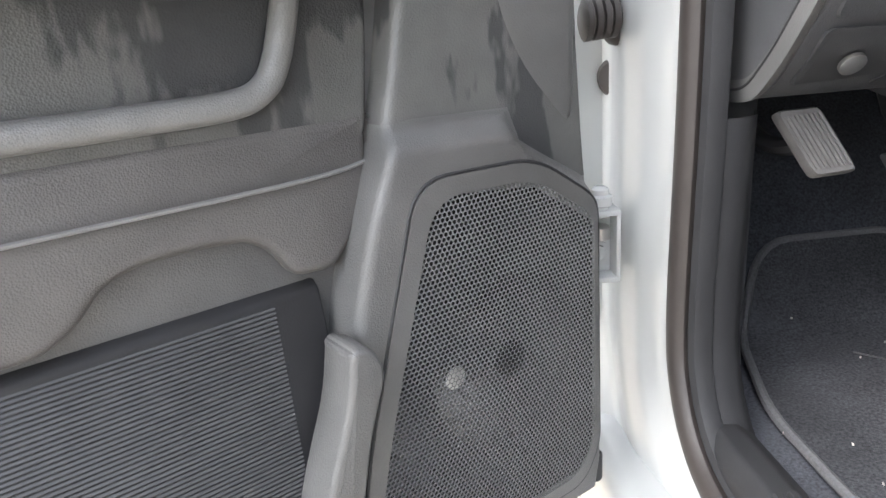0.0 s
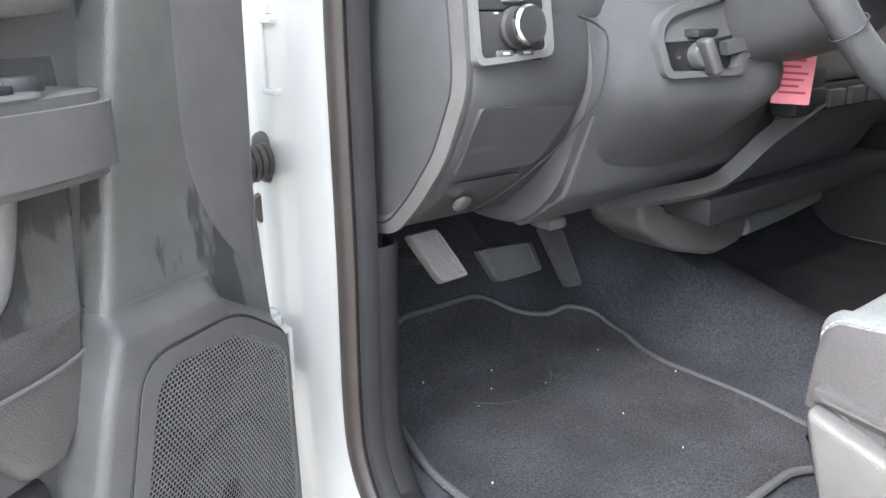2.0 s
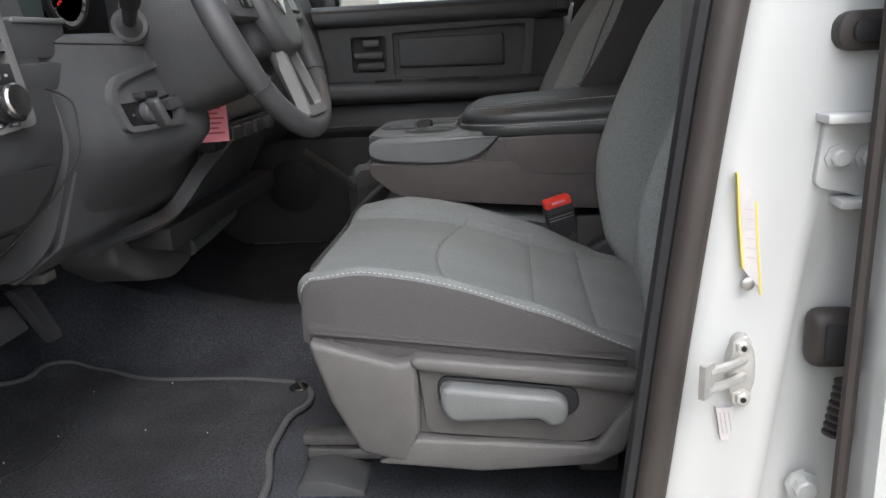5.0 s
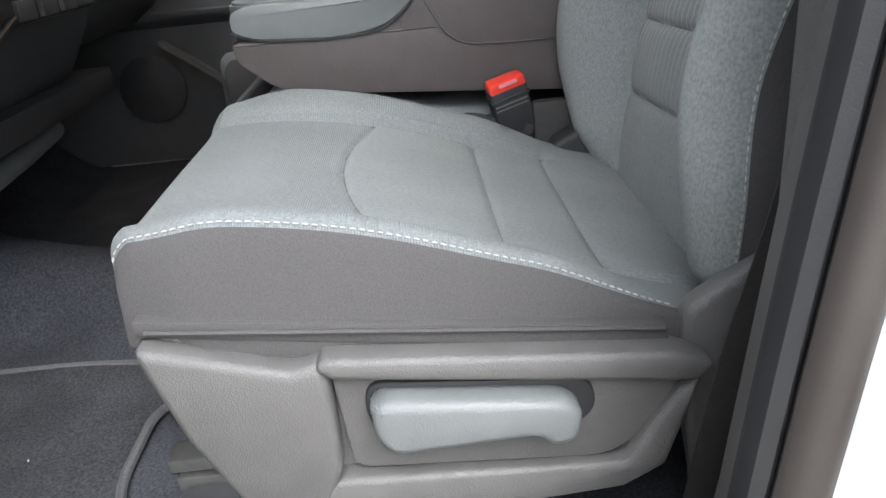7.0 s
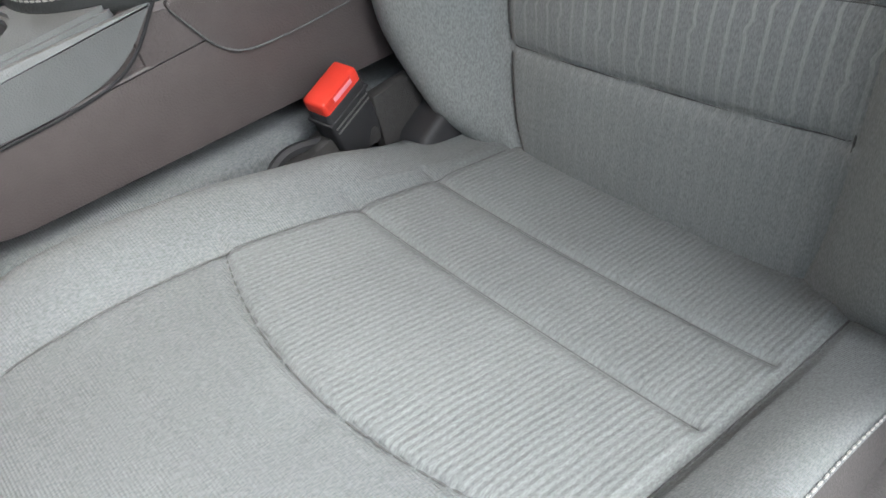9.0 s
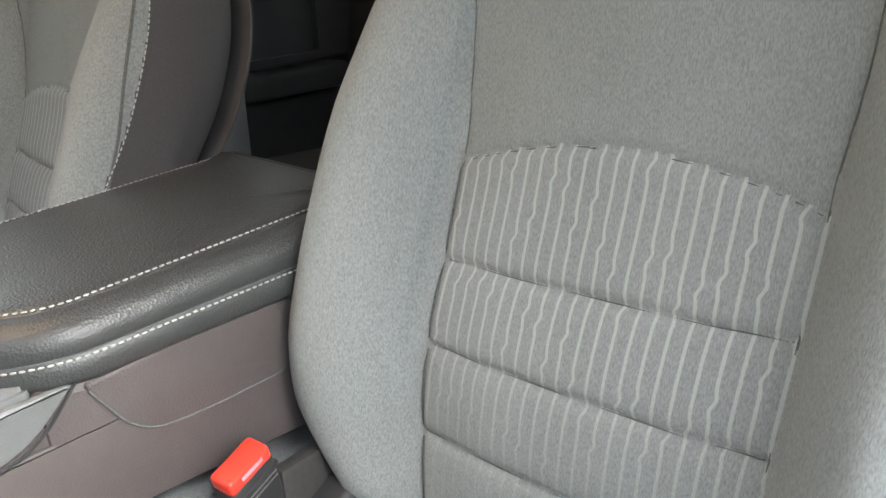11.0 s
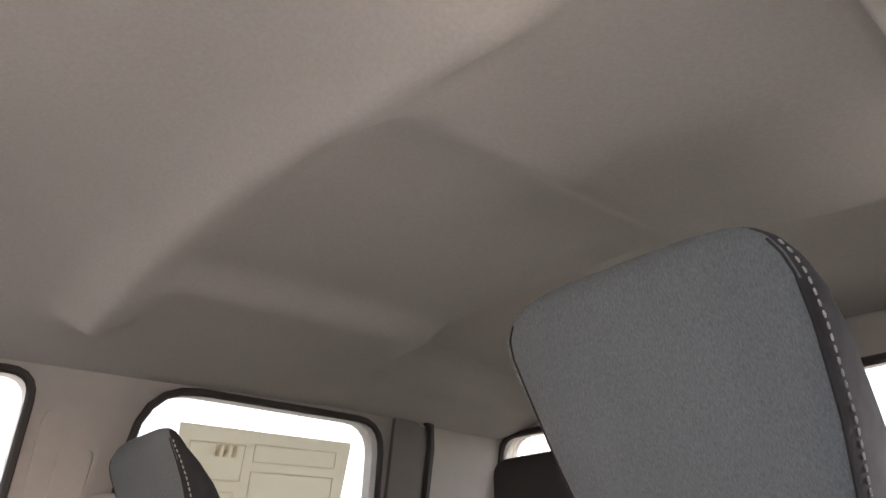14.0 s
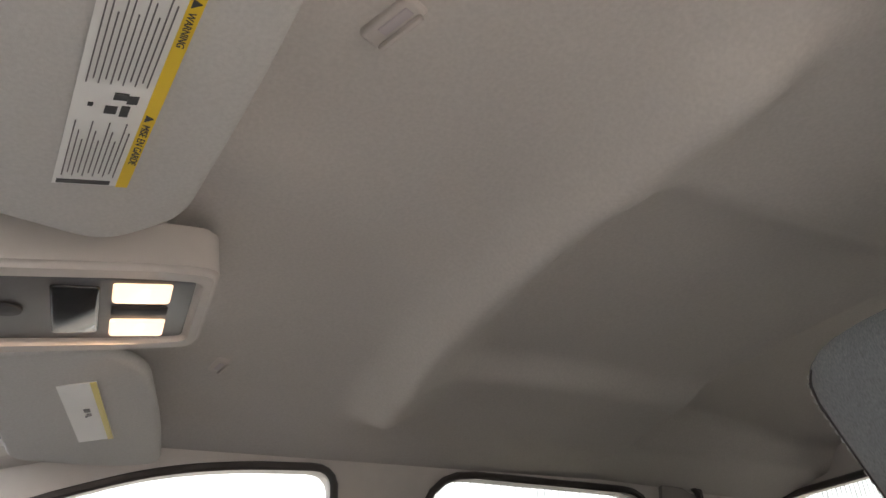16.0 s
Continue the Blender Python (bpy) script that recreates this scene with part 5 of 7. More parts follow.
# ---- rear bench ----
def rear_bench():
    r = thing("rear_bench", (0, -1.8, 0.58), "dark charcoal cloth rear bench seat", "rear seat")
    for x0, x1 in ((-0.66, -0.10), (-0.10, 0.10), (0.10, 0.61)):
        part("backrest", prism(rounded([(-1.74, 0.92), (-1.84, 1.44), (-1.90, 1.475), (-1.98, 1.45), (-1.98, 0.92)], [0.03, 0.05, 0.04, 0.05, 0.02]), "x", x0 + 0.003, x1 - 0.003, 0.045, 4), M_DARKCLOTH, r)
        part("cushion", prism(rounded([(-1.32, 0.92), (-1.34, 0.99), (-1.82, 0.96), (-1.82, 0.84), (-1.36, 0.84)], 0.03), "x", x0 + 0.003, x1 - 0.003, 0.02, 3), M_DARKCLOTH, r)
    part("base", rbox(-0.70, 0.70, -1.85, -1.40, 0.57, 0.85, 0.02), M_BLACK, r)
    for x in (-0.44, 0.44):
        h = part("headrest", rbox(x - 0.125, x + 0.125, -2.03, -1.94, 1.487, 1.665, 0.04, 4), M_DARKCLOTH, r, "dark charcoal cloth headrest")
        for dx in (-0.07, 0.07):
            part("post", tube([(x + dx, -1.975, 1.40), (x + dx, -1.975, 1.51)], 0.006, 8), M_STEEL, h)


rear_bench()
# ---- the open driver's door; u runs from hinge to latch, v from the skin to the cab ----
DOOR = Matrix.Translation((-0.965, 0, 0)) @ Matrix(((-0.85, 0.5268, 0, 0), (-0.5268, -0.85, 0, 0), (0, 0, 1, 0), (0, 0, 0, 1)))


def driver_door():
    d = thing("door_1", (-0.965, 0, 0.55), "open driver's door with charcoal grained plastic inner panel", "car door", kind="structure")
    put = lambda name, bm, mat, parent=d, label="", angle=38: part(name, add(bmesh.new(), bm, DOOR), mat, parent, label, angle)
    UZ = "y"  # outlines below are (u, z), drawn out along v
    put("outer_skin", joined(prism(rounded([(0.03, 0.50), (0.03, 1.37), (1.10, 1.37), (1.10, 0.50)], 0.03), UZ, -0.075, -0.02, 0.015), prism(rounded([(0.055, 0.54), (0.055, 1.36), (1.08, 1.36), (1.08, 0.54)], 0.03), UZ, -0.02, 0.05, 0.012)), M_PAINT, d, "white painted steel door shell", 50)
    put("inner_panel", prism(rounded([(0.075, 0.565), (0.085, 1.375), (1.05, 1.385), (1.06, 0.565)], 0.02), UZ, 0.05, 0.085, 0.008), M_DOORPL, d, "charcoal grained plastic door panel with dried water stains")
    # front post above the loudspeaker
    UL = lambda z: float(np.interp(z, [0.567, 0.72, 0.853, 0.924, 0.985, 1.03, 1.087, 1.12, 1.22, 1.38], [0.412, 0.398, 0.375, 0.353, 0.327, 0.314, 0.303, 0.296, 0.280, 0.272]))
    UR = lambda z: float(np.interp(z, [0.567, 0.60, 0.905, 0.94, 1.05, 1.38], [0.104, 0.097, 0.100, 0.104, 0.112, 0.116]))
    ZS = lambda u: float(np.interp(u, [0.10, 0.12, 0.188, 0.206, 0.33, 0.36], [0.888, 0.902, 0.940, 0.970, 0.976, 0.973]))
    lean = lambda z: 0.07 * max(0, z - 1.12)
    face = lambda u, z: 0.130 - 0.017 * ease(ZS(u) - 0.006, ZS(u) + 0.016, z) + lean(z)

    def shell(rows):
        """One stretch of the post and housing as a skin with rounded long edges, rows given as height over u."""
        bm, grid = bmesh.new(), []
        for row in rows:
            line = []
            for k in range(-6, 33):
                a = min(1, max(0, k / 26))
                z = row(0.345 - 0.24 * a)
                u0, u1 = UL(z), UR(z)
                if k < 0:
                    g = -k
                    u = u0 - 0.010 * (1 - math.sin(g * math.pi / 10))
                    v = face(u0, z) - 0.010 * (1 - math.cos(g * math.pi / 10)) if g < 6 else 0.075
                elif k > 26:
                    g = k - 26
                    u, v = u1 + 0.007 * (1 - math.sin(g * math.pi / 10)), (face(u1, z) - 0.007 * (1 - math.cos(g * math.pi / 10)) if g < 6 else 0.075)
                else:
                    u = (u0 - 0.010) + (u1 + 0.007 - u0 + 0.010) * k / 26
                    v = face(u, z)
                line.append(bm.verts.new((u, v, z)))
            grid.append(line)
        for p, q in zip(grid, grid[1:]):
            for k in range(len(p) - 1):
                bm.faces.new((p[k], p[k + 1], q[k + 1], q[k]))
        return bm

    put("front_post", shell([lambda u, t=t: (ZS(u) + 0.018) * (1 - t) + 1.38 * t for t in [0, 0.03, 0.08, 0.14, 0.2, 0.26, 0.33, 0.4, 0.5, 0.6, 0.7, 0.8, 0.9, 1]]), M_WETDOOR, d, "rain-marked charcoal plastic post", 60)
    sail = prism(rounded([(0.122, 1.36), (0.118, 0.975), (0.126, 0.962), (0.138, 0.972), (0.185, 1.022), (0.212, 1.08), (0.225, 1.36)], [0.005, 0.01, 0.01, 0.02, 0.05, 0.05, 0.01]), UZ, 0.108, 0.1195, 0.004)
    for v in sail.verts:
        v.co.y += lean(v.co.z) - 0.0057
    put("sail_panel", sail, M_DOORPL, d, "smooth corner panel")
    # loudspeaker housing
    put("speaker_housing", shell([lambda u, t=t: 0.567 * (1 - t) + (ZS(u) + 0.018) * t for t in [0, 0.1, 0.2, 0.3, 0.4, 0.5, 0.6, 0.7, 0.78, 0.84, 0.88, 0.91, 0.93, 0.94, 0.95, 0.96, 0.97, 0.98, 0.99, 1]]), M_DOORPL, d, "", 60)
    outline = [(0.311, 0.949), (0.186, 0.943), (0.107, 0.890), (0.103, 0.62), (0.128, 0.583), (0.405, 0.583), (0.383, 0.718)]
    rim = holed(rounded(outline, [0.03, 0.03, 0.02, 0.02, 0.02, 0.02, 0.05]), [rounded([(0.297, 0.933), (0.189, 0.927), (0.112, 0.876), (0.110, 0.632), (0.134, 0.597), (0.388, 0.597), (0.365, 0.718)], [0.03, 0.03, 0.02, 0.02, 0.02, 0.02, 0.05])], lambda a, b, q: (a, 0.1282 + q, b), 0.004)
    put("speaker_rim", rim, M_DOORPL, d)
    put("rim_gap", sweep([(a, 0.1302, b) for a, b in rounded([(p[0] + (0.0012 if p[0] > 0.2 else -0.001), p[1] + (0.0012 if p[1] > 0.8 else -0.001)) for p in outline], [0.03, 0.03, 0.02, 0.02, 0.02, 0.02, 0.05])], circle(0.0016, 6), True, (0, 1, 0)), M_BLACK, d)
    # perforated grille: a sheet of small hexagon rings
    inside = [(0.300, 0.936), (0.189, 0.930), (0.110, 0.878), (0.108, 0.630), (0.134, 0.595), (0.390, 0.595), (0.367, 0.718)]

    def within(x, z):
        c = False
        for i in range(len(inside)):
            (x1, z1), (x2, z2) = inside[i - 1], inside[i]
            if (z1 > z) != (z2 > z) and x < (x2 - x1) * (z - z1) / (z2 - z1) + x1:
                c = not c
        return c

    gp = 0.0047
    bm = bmesh.new()
    for r in range(90):
        for q in range(74):
            x, z = 0.085 + gp * (q + 0.5 * (r % 2)), 0.592 + gp * 0.866 * r
            if not within(x, z):
                continue
            outer = [bm.verts.new((x + gp * 0.585 * math.sin(a), 0.1319, z + gp * 0.585 * math.cos(a))) for a in np.arange(6) * math.pi / 3]
            inner = [bm.verts.new((x + gp * 0.41 * math.sin(a), 0.1308, z + gp * 0.41 * math.cos(a))) for a in np.arange(6) * math.pi / 3]
            for k in range(6):
                bm.faces.new((outer[k], outer[(k + 1) % 6], inner[(k + 1) % 6], inner[k]))
    put("speaker_grille", bm, M_GRILLE, d, "black perforated loudspeaker grille", 80)
    # cone behind the grille; a thin black sheet gives the cavity's shade
    put("speaker_well", prism([(0.113, 0.60), (0.113, 0.87), (0.19, 0.92), (0.30, 0.935), (0.37, 0.72), (0.39, 0.60)], UZ, 0.1296, 0.1303, 0.0), M_GLOSS, d)
    put("speaker_cone", lathe([(0.085, 0.0), (0.083, 0.0012), (0.02, 0.0006), (0.018, 0.0014), (0.002, 0.0016)], (0.225, 0.1298, 0.765), (0, 1, 0), 32), M_GLOSS, d)
    put("dust_cap", lathe([(0.012, 0.0), (0.010, 0.0008), (0.005, 0.0010), (0.001, 0.0011)], (0.288, 0.1303, 0.772), (0, 1, 0), 20), M_STEEL, d, "bright tweeter dome")
    # upper recess; the edge's pale colour stands in for the highlight on its chamfer
    edge = curve([(0.374, 0.098, 1.13), (0.387, 0.10, 1.082), (0.399, 0.102, 1.048), (0.412, 0.103, 1.031), (0.436, 0.1035, 1.0235), (0.50, 0.104, 1.0235), (0.60, 0.104, 1.025), (1.0, 0.104, 1.032)], 6)
    put("recess_edge", sweep(edge, [(0.010 * math.cos(a), 0.010 * math.sin(a)) for a in np.arange(10) * math.pi / 5], up=(0, 1, 0)), M_PALEEDGE, d, "edge of the door recess, paler to stand for its highlight")
    bolster = prism(rounded([(0.33, 0.975), (0.318, 1.05), (0.30, 1.20), (0.295, 1.33), (1.04, 1.34), (1.04, 0.985)], [0.02, 0.02, 0.02, 0.02, 0.02, 0.02]), UZ, 0.06, 0.097, 0.008, 3)
    for v in bolster.verts:
        v.co.y -= 0.06 * (v.co.z - 0.985) * (v.co.y > 0.08)
    put("upper_bolster", bolster, M_WETDOOR, d)
    put("belt_rail", joined(prism(rounded([(0.29, 1.335), (0.29, 1.40), (1.05, 1.41), (1.05, 1.345)], 0.012), UZ, 0.07, 0.122, 0.014, 3)), M_PLASTIC, d)
    put("belt_groove", sweep([(0.30, 0.100, 1.327), (0.6, 0.100, 1.330), (1.03, 0.100, 1.335)], circle(0.004, 6), up=(0, 1, 0)), M_SHELL, d)
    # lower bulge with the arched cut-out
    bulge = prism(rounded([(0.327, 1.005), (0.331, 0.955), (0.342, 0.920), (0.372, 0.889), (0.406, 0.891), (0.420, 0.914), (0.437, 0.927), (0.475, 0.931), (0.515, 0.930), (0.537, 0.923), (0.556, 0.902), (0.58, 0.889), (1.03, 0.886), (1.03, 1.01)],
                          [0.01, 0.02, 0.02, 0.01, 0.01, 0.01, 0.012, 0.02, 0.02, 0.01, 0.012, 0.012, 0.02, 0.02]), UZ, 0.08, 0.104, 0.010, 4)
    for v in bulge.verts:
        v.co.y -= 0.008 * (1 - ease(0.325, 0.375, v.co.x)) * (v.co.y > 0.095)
    # Slightly darker plastic than the panel; the bulge's shade is in the colour.
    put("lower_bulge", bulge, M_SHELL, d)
    put("bulge_seam", sweep(curve([(0.332, 0.0965, 0.966), (0.39, 0.1035, 0.963), (0.58, 0.1055, 0.965), (1.02, 0.1055, 0.970)], 8), circle(0.0018, 6), up=(0, 1, 0)), M_PALEEDGE, d)
    # map pocket with fine horizontal ribs
    # Black panel behind the ribs: the shade in their gaps is its colour.
    put("pocket_panel", prism([(0.082, 0.884), (0.094, 0.876), (0.150, 0.575), (0.085, 0.565)], "x", 0.384, 1.0, 0.004), M_BLACK, d)
    ribs = bmesh.new()
    for k in range(86):
        t = (k + 0.5) / 86
        vv, zz = 0.0945 + 0.055 * t, 0.872 - 0.293 * t
        add(ribs, sweep([(0.424 + 0.012 * t, vv, zz), (0.99, vv, zz)], [(0.0013, 0), (0.0, 0.0014), (-0.0013, 0), (0, -0.001)], up=(0, 1, 0)))
    put("pocket_ribs", ribs, M_RIBPL, d, "finely ribbed map pocket")
    put("pocket_end", prism(rounded([(0.400, 0.850), (0.382, 0.846), (0.373, 0.824), (0.391, 0.777), (0.432, 0.60), (0.475, 0.60), (0.432, 0.747), (0.408, 0.805)], [0.006, 0.008, 0.012, 0.03, 0.004, 0.004, 0.03, 0.03]), UZ, 0.120, 0.163, 0.005, 3), M_DOORPL, d, "rounded end of the map pocket", 60)
    put("pocket_lip", prism(rounded([(0.395, 0.567), (0.395, 0.70), (1.0, 0.70), (1.0, 0.567)], 0.01), UZ, 0.165, 0.182, 0.006), M_DOORPL, d)
    # armrest with an open bin, set lower and further forward
    SLIDE = Matrix.Translation((1.18, 0.173, 1.379)) @ Matrix.Scale(1.109, 4) @ Matrix.Translation((-1.18, -0.173, -1.379))
    aput = lambda name, bm, mat, parent=d, label="", angle=38: part(name, add(bmesh.new(), bm, DOOR @ SLIDE), mat, parent, label, angle)
    top_out = rounded([(0.400, 0.090), (0.397, 0.135), (0.42, 0.165), (0.48, 0.172), (0.62, 0.163), (0.95, 0.140), (0.97, 0.09)], [0.01, 0.03, 0.03, 0.03, 0.05, 0.03, 0.01])
    hole = rounded([(0.686, 0.104), (0.706, 0.144), (0.800, 0.138), (0.783, 0.102)], [0.004, 0.006, 0.008, 0.004])
    arm = holed(top_out, [hole], lambda a, b, q: (a, b, 1.186 - q), 0.050)
    bmesh.ops.bevel(arm, geom=[e for e in arm.edges if e.calc_face_angle(0) > 0.8], offset=0.006, segments=2, affect="EDGES")
    armo = aput("armrest", arm, M_DOORPL, d, "charcoal armrest with window switches", 50)
    aput("bin_floor", prism([(0.67, 0.092), (0.69, 0.152), (0.82, 0.146), (0.81, 0.092)], "z", 1.118, 1.130, 0.002), M_GLOSS, armo)
    aput("bin_groove", sweep([(a, b, 1.1862) for a, b in rounded([(0.672, 0.098), (0.7075, 0.155), (0.816, 0.146), (0.80, 0.097)], 0.010)], circle(0.0016, 6), True), M_BLACK, armo)
    aput("switch_plate", prism(rounded([(0.437, 0.106), (0.470, 0.167), (0.580, 0.163), (0.641, 0.152), (0.612, 0.104)], [0.012, 0.015, 0.03, 0.015, 0.012]), "z", 1.185, 1.1895, 0.0025), M_DOORPL, armo, "satin switch plate")
    aput("mirror_knob", lathe([(0.014, 0.0), (0.014, 0.005), (0.012, 0.008), (0.004, 0.0085)], (0.464, 0.139, 1.189), (0, 0, 1), 20), M_BLACK, armo)
    for r, (uu, w, h) in enumerate(((0.488, 0.014, 0.003), (0.524, 0.036, 0.006), (0.566, 0.036, 0.006), (0.600, 0.022, 0.003))):
        for q in range(3 if r == 0 else 2):
            n = 3 if r == 0 else 2
            wv = 0.043 / n
            v0 = 0.118 - 0.06 * (uu - 0.475) + q * wv
            b = aput("switch", prism(rounded([(uu - w / 2, v0 + 0.001), (uu - w / 2 + 0.002, v0 + wv - 0.001), (uu + w / 2, v0 + wv - 0.001), (uu + w / 2, v0 + 0.001)], 0.002), "z", 1.188, 1.1915 + h, 0.0015), M_BLACK, armo)
            aput("icon", rbox(uu - w * 0.10, uu + w * 0.10, v0 + wv * 0.38, v0 + wv * 0.62, 1.1912 + h, 1.1922 + h, 0.0), M_GARAGE, b)
    # release handle in its bezel and the grab handle
    bz = put("handle_bezel", holed(rounded([(0.335, 1.212), (0.33, 1.284), (0.62, 1.306), (0.62, 1.212)], 0.02), [rounded([(0.35, 1.222), (0.345, 1.270), (0.605, 1.292), (0.605, 1.222)], 0.015)], lambda a, b, q: (a, 0.080 + q, b), 0.010), M_DOORPL, d)
    put("handle_cup", prism([(0.345, 1.218), (0.34, 1.274), (0.61, 1.296), (0.61, 1.218)], UZ, 0.078, 0.0845, 0.0), M_BLACK, bz)
    put("release_handle", prism(rounded([(0.43, 1.226), (0.43, 1.272), (0.52, 1.280), (0.52, 1.228)], 0.015), UZ, 0.084, 0.106, 0.005, 3), M_PLASTIC, bz)
    grab = [(0.318, 0.088, 1.246), (0.322, 0.112, 1.241), (0.342, 0.128, 1.234), (0.41, 0.132, 1.230), (0.50, 0.127, 1.232), (0.60, 0.114, 1.240), (0.64, 0.088, 1.246)]
    put("grab_handle", sweep(curve(grab, 6), [(0.006 * math.copysign(abs(math.cos(a)) ** 0.6, math.cos(a)), 0.020 * math.copysign(abs(math.sin(a)) ** 0.6, math.sin(a))) for a in np.arange(16) * math.pi / 8]), M_SHELL, d)
    # window frame and glass
    put("window_frame", joined(sweep(curve([(0.09, 0.03, 1.36), (0.14, 0.03, 1.38), (0.36, -0.02, 1.58), (0.56, -0.06, 1.74), (0.7, -0.07, 1.77), (1.0, -0.07, 1.77), (1.06, -0.06, 1.70), (1.06, 0.02, 1.38)], 6), [(-0.012, -0.02), (0.012, -0.02), (0.012, 0.02), (-0.012, 0.02)])), M_BLACK, d)
    g = bmesh.new()
    g.faces.new([g.verts.new(p) for p in [(0.16, 0.02, 1.38), (0.37, -0.025, 1.58), (0.57, -0.06, 1.73), (1.04, -0.06, 1.72), (1.05, 0.02, 1.38)]])
    o = put("window_pane", g, M_GLASS, d)
    o.visible_shadow = False
    put("sail_trim", prism(rounded([(0.112, 1.37), (0.112, 1.60), (0.20, 1.70), (0.30, 1.70), (0.36, 1.42), (0.37, 1.40), (0.37, 1.37)], [0.01, 0.02, 0.02, 0.01, 0.03, 0.02, 0.01]), UZ, 0.05, 0.135, 0.006), M_BLACK, d, "black corner trim of the door window")
    put("lower_clip", rbox(0.088, 0.10, 0.09, 0.125, 0.562, 0.60, 0.004), M_BLACK, d)


driver_door()


# ---- dashboard ----
def dashboard():
    d = thing("dashboard", (0, 0.1, 0.95), "charcoal grained plastic dashboard with round vents and instrument hood", "dashboard")
    side_prof = rounded([(0.58, 1.33), (0.30, 1.395), (-0.10, 1.424), (-0.192, 1.422), (-0.236, 1.388), (-0.252, 1.345), (-0.270, 1.25), (-0.284, 1.165), (-0.282, 1.128), (-0.252, 1.066), (-0.198, 1.010), (-0.135, 0.965), (-0.10, 0.958), (0.1, 0.97), (0.5, 1.0)],
                        [0.02, 0.05, 0.03, 0.03, 0.04, 0.04, 0.03, 0.02, 0.02, 0.02, 0.02, 0.02, 0.02, 0.02, 0.02], 3)
    part("end_section", prism(side_prof, "x", -0.822, -0.655, 0.004), M_PLASTIC, d)
    part("passenger_section", prism(side_prof, "x", 0.20, 0.822, 0.004), M_PLASTIC, d)
    bin_prof = rounded([(0.58, 1.33), (0.30, 1.40), (0.02, 1.428), (-0.11, 1.40), (-0.125, 1.275), (-0.215, 1.268), (-0.262, 1.255), (-0.285, 1.17), (-0.29, 1.13), (-0.24, 1.00), (-0.175, 0.948), (-0.10, 0.945), (0.1, 0.97), (0.5, 1.0)],
                       [0.02, 0.05, 0.03, 0.01, 0.01, 0.02, 0.02, 0.04, 0.03, 0.04, 0.03, 0.02, 0.02, 0.02], 3)
    part("column_section", prism(bin_prof, "x", -0.655, -0.20, 0.004), M_PLASTIC, d)
    mid_prof = rounded([(0.58, 1.33), (0.30, 1.40), (-0.14, 1.425), (-0.22, 1.40), (-0.265, 1.25), (-0.27, 1.05), (-0.20, 0.93), (-0.10, 0.90), (0.1, 0.92), (0.5, 1.0)], [0.02, 0.05, 0.03, 0.03, 0.03, 0.03, 0.04, 0.04, 0.02, 0.02], 3)
    part("centre_section", prism(mid_prof, "x", -0.20, 0.20, 0.004), M_PLASTIC, d)
    # flat end cap with a raised bead
    cap = rounded([(-0.10, 1.408), (-0.170, 1.408), (-0.204, 1.390), (-0.236, 1.335), (-0.252, 1.25), (-0.261, 1.165), (-0.260, 1.136), (-0.228, 1.070), (-0.182, 1.016), (-0.136, 0.975), (-0.07, 0.966), (-0.02, 0.97), (-0.02, 1.408)], [0.02, 0.03, 0.02, 0.03, 0.05, 0.02, 0.02, 0.02, 0.02, 0.02, 0.02, 0.01, 0.01])
    ec = part("end_cap", prism(cap, "x", -0.832, -0.820, 0.004), M_PLASTIC, d, "smooth charcoal end cap")
    rim = [(-0.826, p, q) for p, q in cap if p < -0.05]
    # Band in a lighter plastic: the light on its bevel is in the colour.
    part("rim_band", sweep([(x, p - 0.0125, q) for x, p, q in rim], [(-0.011, -0.007), (-0.007, 0.009), (0.004, 0.009), (0.011, -0.003), (0.011, -0.007)], up=(1, 0, 0)), M_DOORPL, ec, "moulded band, lighter grey for light on its bevel")
    part("rim_groove", tube([(x - 0.007, p - 0.001, q) for x, p, q in rim], 0.0014, 5, up=(1, 0, 0)), M_BLACK, ec)
    # left vent and light switch bezel
    tilt = Matrix.Translation((-0.775, -0.2685, 1.271)) @ Euler((radians(-9.0), 0, radians(-4))).to_matrix().to_4x4()
    T = lambda bm: add(bmesh.new(), bm, tilt)
    ring = holed(rounded([(-0.050, -0.113), (-0.046, 0.113), (0.050, 0.110), (0.050, -0.106)], 0.012), [rounded([(-0.043, -0.106), (-0.039, 0.104), (0.041, 0.101), (0.041, -0.099)], 0.008)], lambda a, b, q: (a, -0.011 + q, b), 0.014)
    bezel = part("vent_bezel", T(ring), M_SILVER, d, "satin grey bezel round vent and light switch")
    part("vent_back", T(rbox(-0.046, 0.045, 0.004, 0.008, -0.108, 0.106, 0.0)), M_GLOSS, bezel)
    for k in range(9):
        z = 0.090 - 0.0135 * k
        sl = add(bmesh.new(), rbox(-0.041, 0.040, -0.012, 0.006, -0.0013, 0.0013, 0.0006, 1), Matrix.Translation((0, 0.003, z)) @ Euler((radians(18), 0, 0)).to_matrix().to_4x4())
        part("slat", T(sl), M_GLOSS, bezel)
    for k in range(5):
        for sgn in (-1, 1):
            part("vane", T(rbox(sgn * 0.012 - 0.001, sgn * 0.012 + 0.001, -0.003, 0.004, 0.080 - 0.027 * k, 0.088 - 0.027 * k, 0.0)), M_BLACK, bezel)
    part("vent_tab", T(rbox(-0.008, 0.008, -0.024, -0.004, 0.030, 0.039, 0.004, 3)), M_SILVER, bezel)
    part("dimmer_plate", T(rbox(-0.043, 0.041, -0.009, 0.004, -0.060, -0.034, 0.002)), M_BLACK, bezel)
    part("dimmer_wheel", T(rbox(-0.014, 0.014, -0.015, -0.005, -0.054, -0.041, 0.004)), M_SILVER, bezel)
